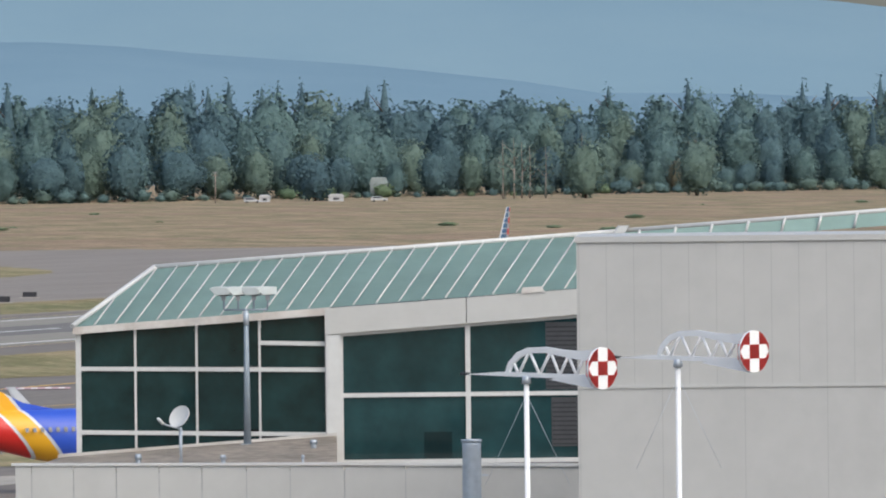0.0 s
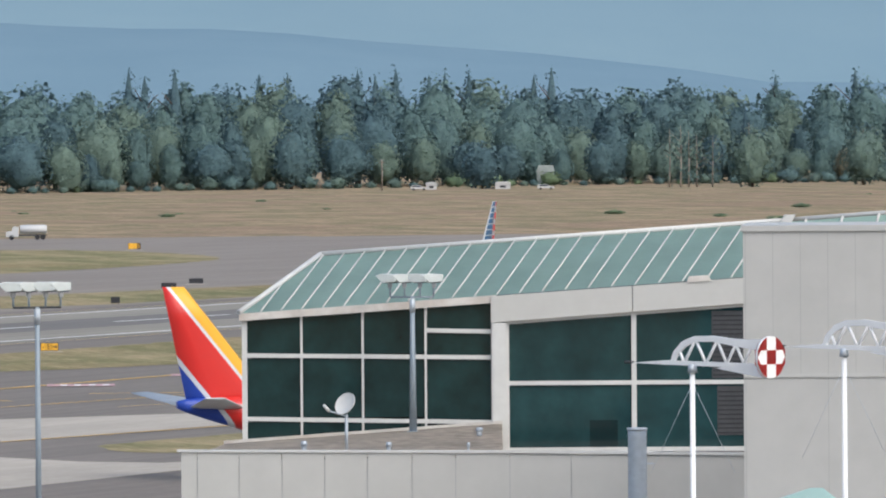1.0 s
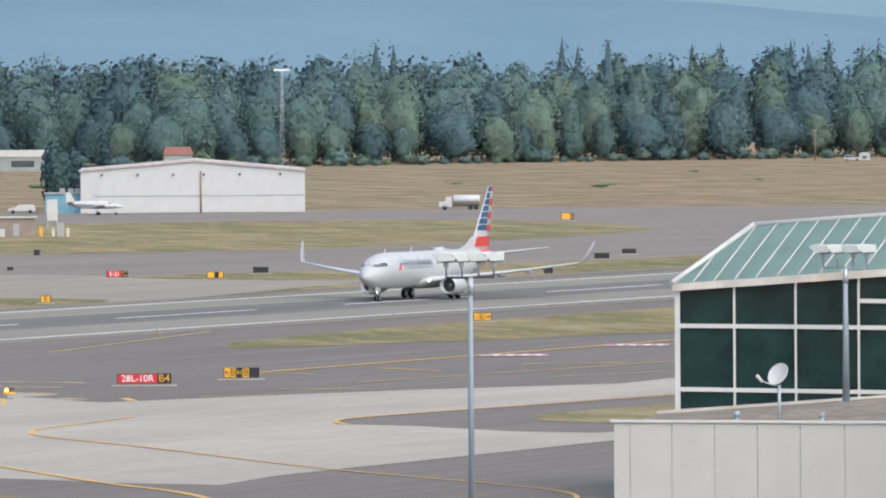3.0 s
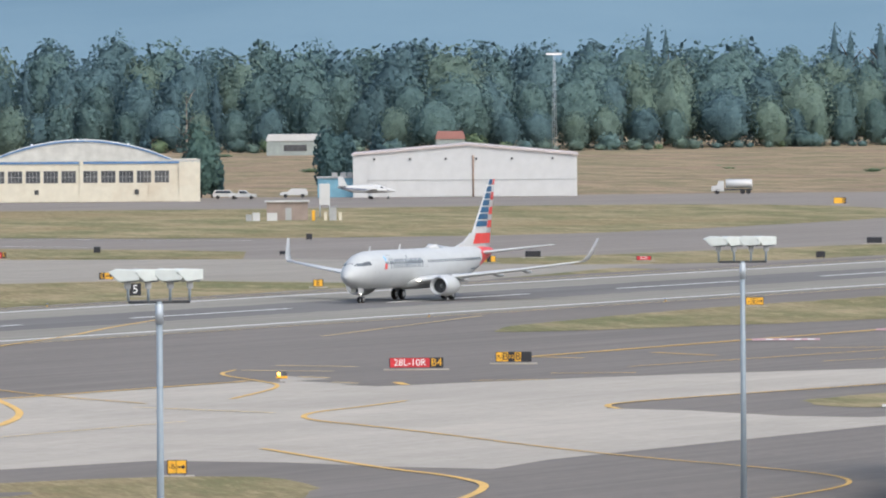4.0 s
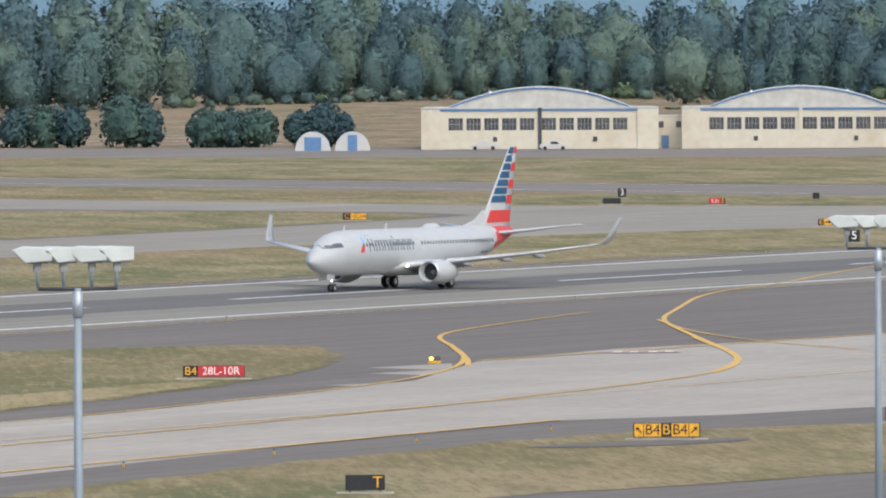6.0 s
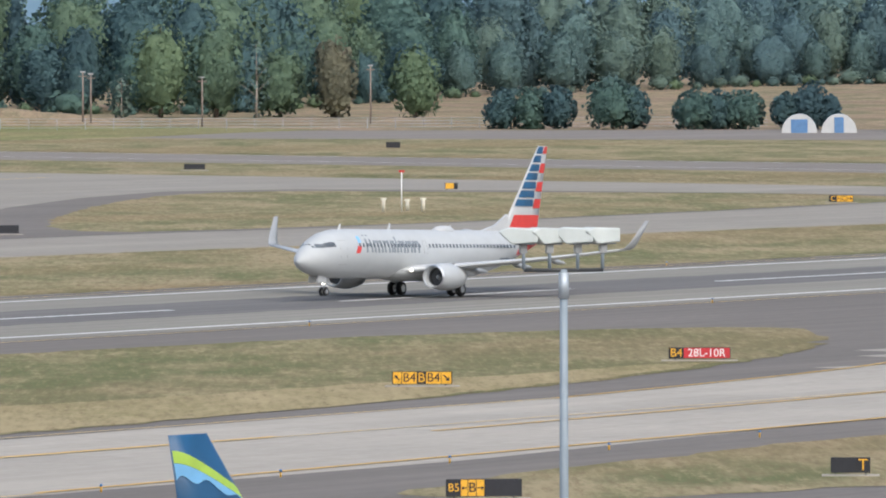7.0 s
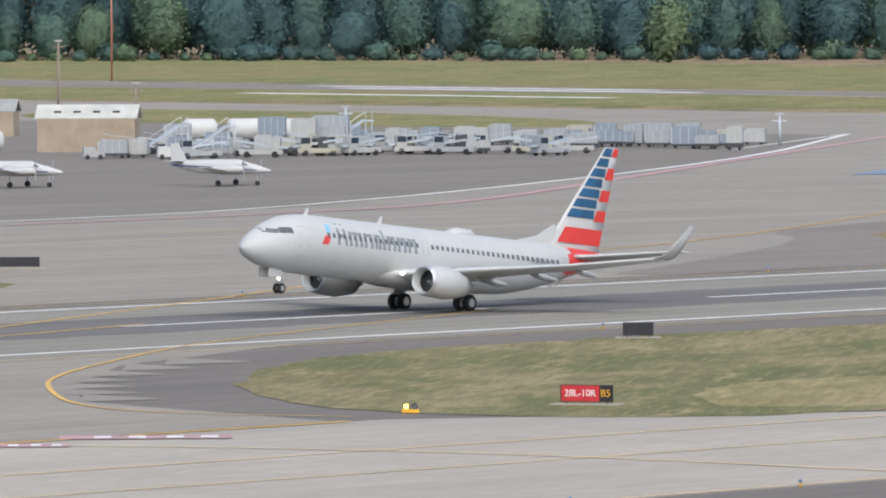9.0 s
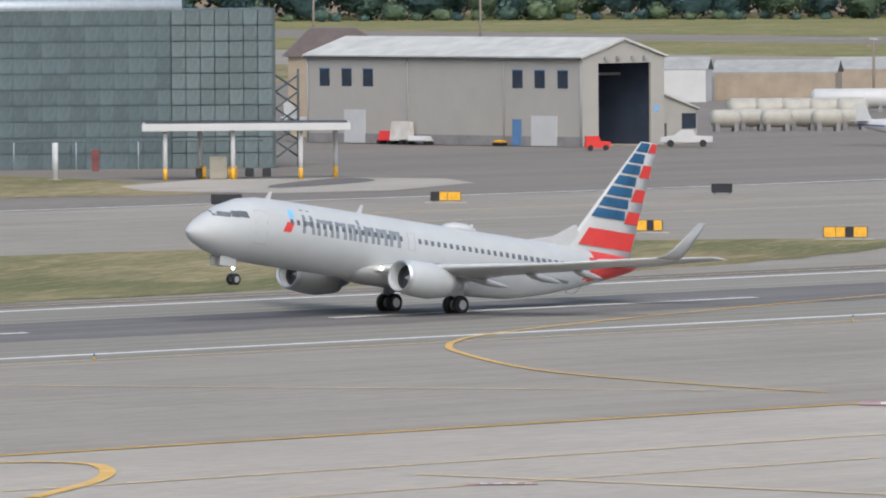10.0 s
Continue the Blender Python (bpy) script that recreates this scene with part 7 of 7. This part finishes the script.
for az, d, h in ((31.836, 1057, 4.8), (31.95, 1057, 1.6), (31.70, 1057, 1.6), (31.80, 1060, 1.4)):
    ob = thing("beacon_post", spot(az, d, 0, 0.1), "small orange and white instrument post", "post", "instrument posts")
    part("shaft", tube((0, 0, 0), (0, 0, h), 0.07 if h > 3 else 0.22, n=8), SIGNW if h > 3 else CREAM, ob)
    part("head", box(-0.35, 0.35, -0.1, 0.1, h - 0.25, h, 0.03), CHECKR if h > 3 else CREAM, ob)
fence = thing("fence", spot(33.0, 1800), "low chain-link boundary fence on steel posts", "fence")
for i in range(40):
    part("post", tube((-110 + i * 5.6, 0.4 * i, 0), (-110 + i * 5.6, 0.4 * i, 2.2), 0.05, n=5), STEEL, fence)
for z in (0.4, 1.0, 1.6, 2.15):
    part("wire", tube((-110, 0, z), (110, 15.6, z), 0.03, n=4), STEEL, fence)
mound = bmesh.new()
rows = []
for i in range(31):
    az = 33.6 + i * 0.1
    rows.append([mound.verts.new((r * math.cos(radians(az)), r * math.sin(radians(az)), max(-0.3, 4.2 * math.sin(math.pi * i / 30) ** 0.6 * k + 0.5 * noise.noise((i * 0.5, k, 1))))) for r, k in ((1860, 0), (1868, 0.5), (1878, 0.9), (1892, 1), (1910, 0.6), (1925, 0))])
for a, b in zip(rows, rows[1:]):
    for i in range(5):
        mound.faces.new((a[i], a[i + 1], b[i + 1], b[i])).smooth = True
tagged(part("earth_mound", mound, FIELD), "low dry grass mound before the woods", "mound", "", "structure")


# ---- single trees ----
def tree(az, d, h, w, mat, conifer=False, pale=False, cards=1300):
    ob = thing("tree", spot(az, d), "dark conifer standing apart" if conifer else ("half-bare tree with bleached trunk" if pale else "leafy tree standing apart from the woods"), "tree", "single trees")
    r = np.random.default_rng(int(az * 1000))
    part("trunk", trunk_bm(random.Random(int(az * 100)), h, 0.028 * h * (0.6 if pale else 1), 5), PALEBARK if pale else BARK, ob)
    q, nr = crown_cloud(r, h, w, conifer, cards if not pale else 160, 0.42 if d < 2000 else 0.55, bare=pale)
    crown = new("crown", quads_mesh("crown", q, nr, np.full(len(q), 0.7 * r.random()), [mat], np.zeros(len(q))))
    crown.parent = ob
    return ob


for az, d, h, w, k, con_ in ((25.516, 1796, 14.8, 8.6, 1, False), (25.44, 1800, 9.0, 5.0, 0, False), (24.71, 1860, 15.0, 6.5, 0, False), (24.60, 1870, 13.0, 5.0, 0, False), (24.395, 1890, 13.0, 6.0, 5, True), (25.86, 1840, 13.6, 4.5, 5, True),
                            (31.02, 1798, 8.2, 8.0, 1, False), (31.2, 1800, 7.6, 8.0, 0, False), (30.85, 1796, 8.8, 7.0, 0, False), (30.504, 1794, 10.2, 11.0, 1, False), (30.38, 1796, 8.4, 8.0, 0, False), (30.0, 1788, 7.6, 9.0, 1, False), (29.84, 1790, 7.4, 8.0, 0, False), (29.68, 1790, 8.2, 9.0, 1, False),
                            (29.26, 1785, 9.6, 8.0, 5, False), (29.14, 1785, 7.0, 5.0, 5, False), (29.42, 1785, 7.6, 6.0, 0, False), (26.99, 2750, 22.0, 20.0, 3, False), (26.72, 2760, 17.0, 15.0, 3, False), (26.4, 2740, 18.0, 9.0, 1, False), (31.75, 2000, 16, 12, 3, False), (33.35, 2010, 22, 15, 3, False), (33.0, 2010, 21, 13, 2, False), (32.6, 2010, 15, 12, 2, False), (32.25, 2005, 20, 10, 4, False), (36.7, 2100, 24, 14, 3, False), (38.4, 2110, 16, 12, 3, False),
                            (19.3, 3040, 17, 14, 0, False), (20.5, 3070, 22, 15, 0, False), (20.85, 3060, 17, 12, 0, False), (17.6, 3040, 20, 16, 2, False), (16.9, 3100, 22, 18, 2, False)):
    # beyond 2300 m the haze-painted leaf colours
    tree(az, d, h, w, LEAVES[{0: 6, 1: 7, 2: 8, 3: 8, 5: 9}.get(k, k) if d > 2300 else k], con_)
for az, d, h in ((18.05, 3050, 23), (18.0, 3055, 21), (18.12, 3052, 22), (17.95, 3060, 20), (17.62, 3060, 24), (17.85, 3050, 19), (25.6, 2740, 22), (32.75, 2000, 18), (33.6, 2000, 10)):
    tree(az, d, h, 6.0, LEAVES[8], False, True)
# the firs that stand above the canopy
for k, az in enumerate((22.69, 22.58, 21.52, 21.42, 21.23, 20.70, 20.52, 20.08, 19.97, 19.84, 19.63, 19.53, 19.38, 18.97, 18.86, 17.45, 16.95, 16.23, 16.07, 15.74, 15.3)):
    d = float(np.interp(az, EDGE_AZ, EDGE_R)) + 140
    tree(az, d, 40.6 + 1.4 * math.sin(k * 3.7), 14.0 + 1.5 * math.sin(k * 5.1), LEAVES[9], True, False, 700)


def motions():
    xs = [(0, 1182.0), (1, 1106.0), (2, 1029.7), (3.5, 914.7), (4, 875.6), (4.5, 836.3), (5, 796.7), (5.5, 756.7), (6, 716.7), (7.5, 593.9), (8, 552.6), (8.5, 511.0), (9, 468.9), (9.5, 426.7), (10, 384.1)]
    nose = {7.5: 2.6, 8: 3.8, 8.5: 4.9, 9: 5.9, 9.5: 6.8, 10: 8.0, 6: 0.2}
    walk(jet, [(t, pose(x - 0.5, 392.0, 0.05, 0, nose.get(t, 0.0), 0)) for t, x in xs])
    walk(bright_jet, [(t, pose(564.3 + 4.33 * (t - 1), 200.5 - 4.98 * (t - 1), 0.06, 0, 0, 131)) for t in (0, 5, 10)])
    for ob, az, top in ((vane_a, 17.985, 15.0), (vane_b, 17.03, 15.5)):
        walk(ob, [(t, spot(az, 300, turn, top + 0.2)) for t, turn in ((0, -43), (1, -41), (2.2, -40), (10, -40))])


motions()
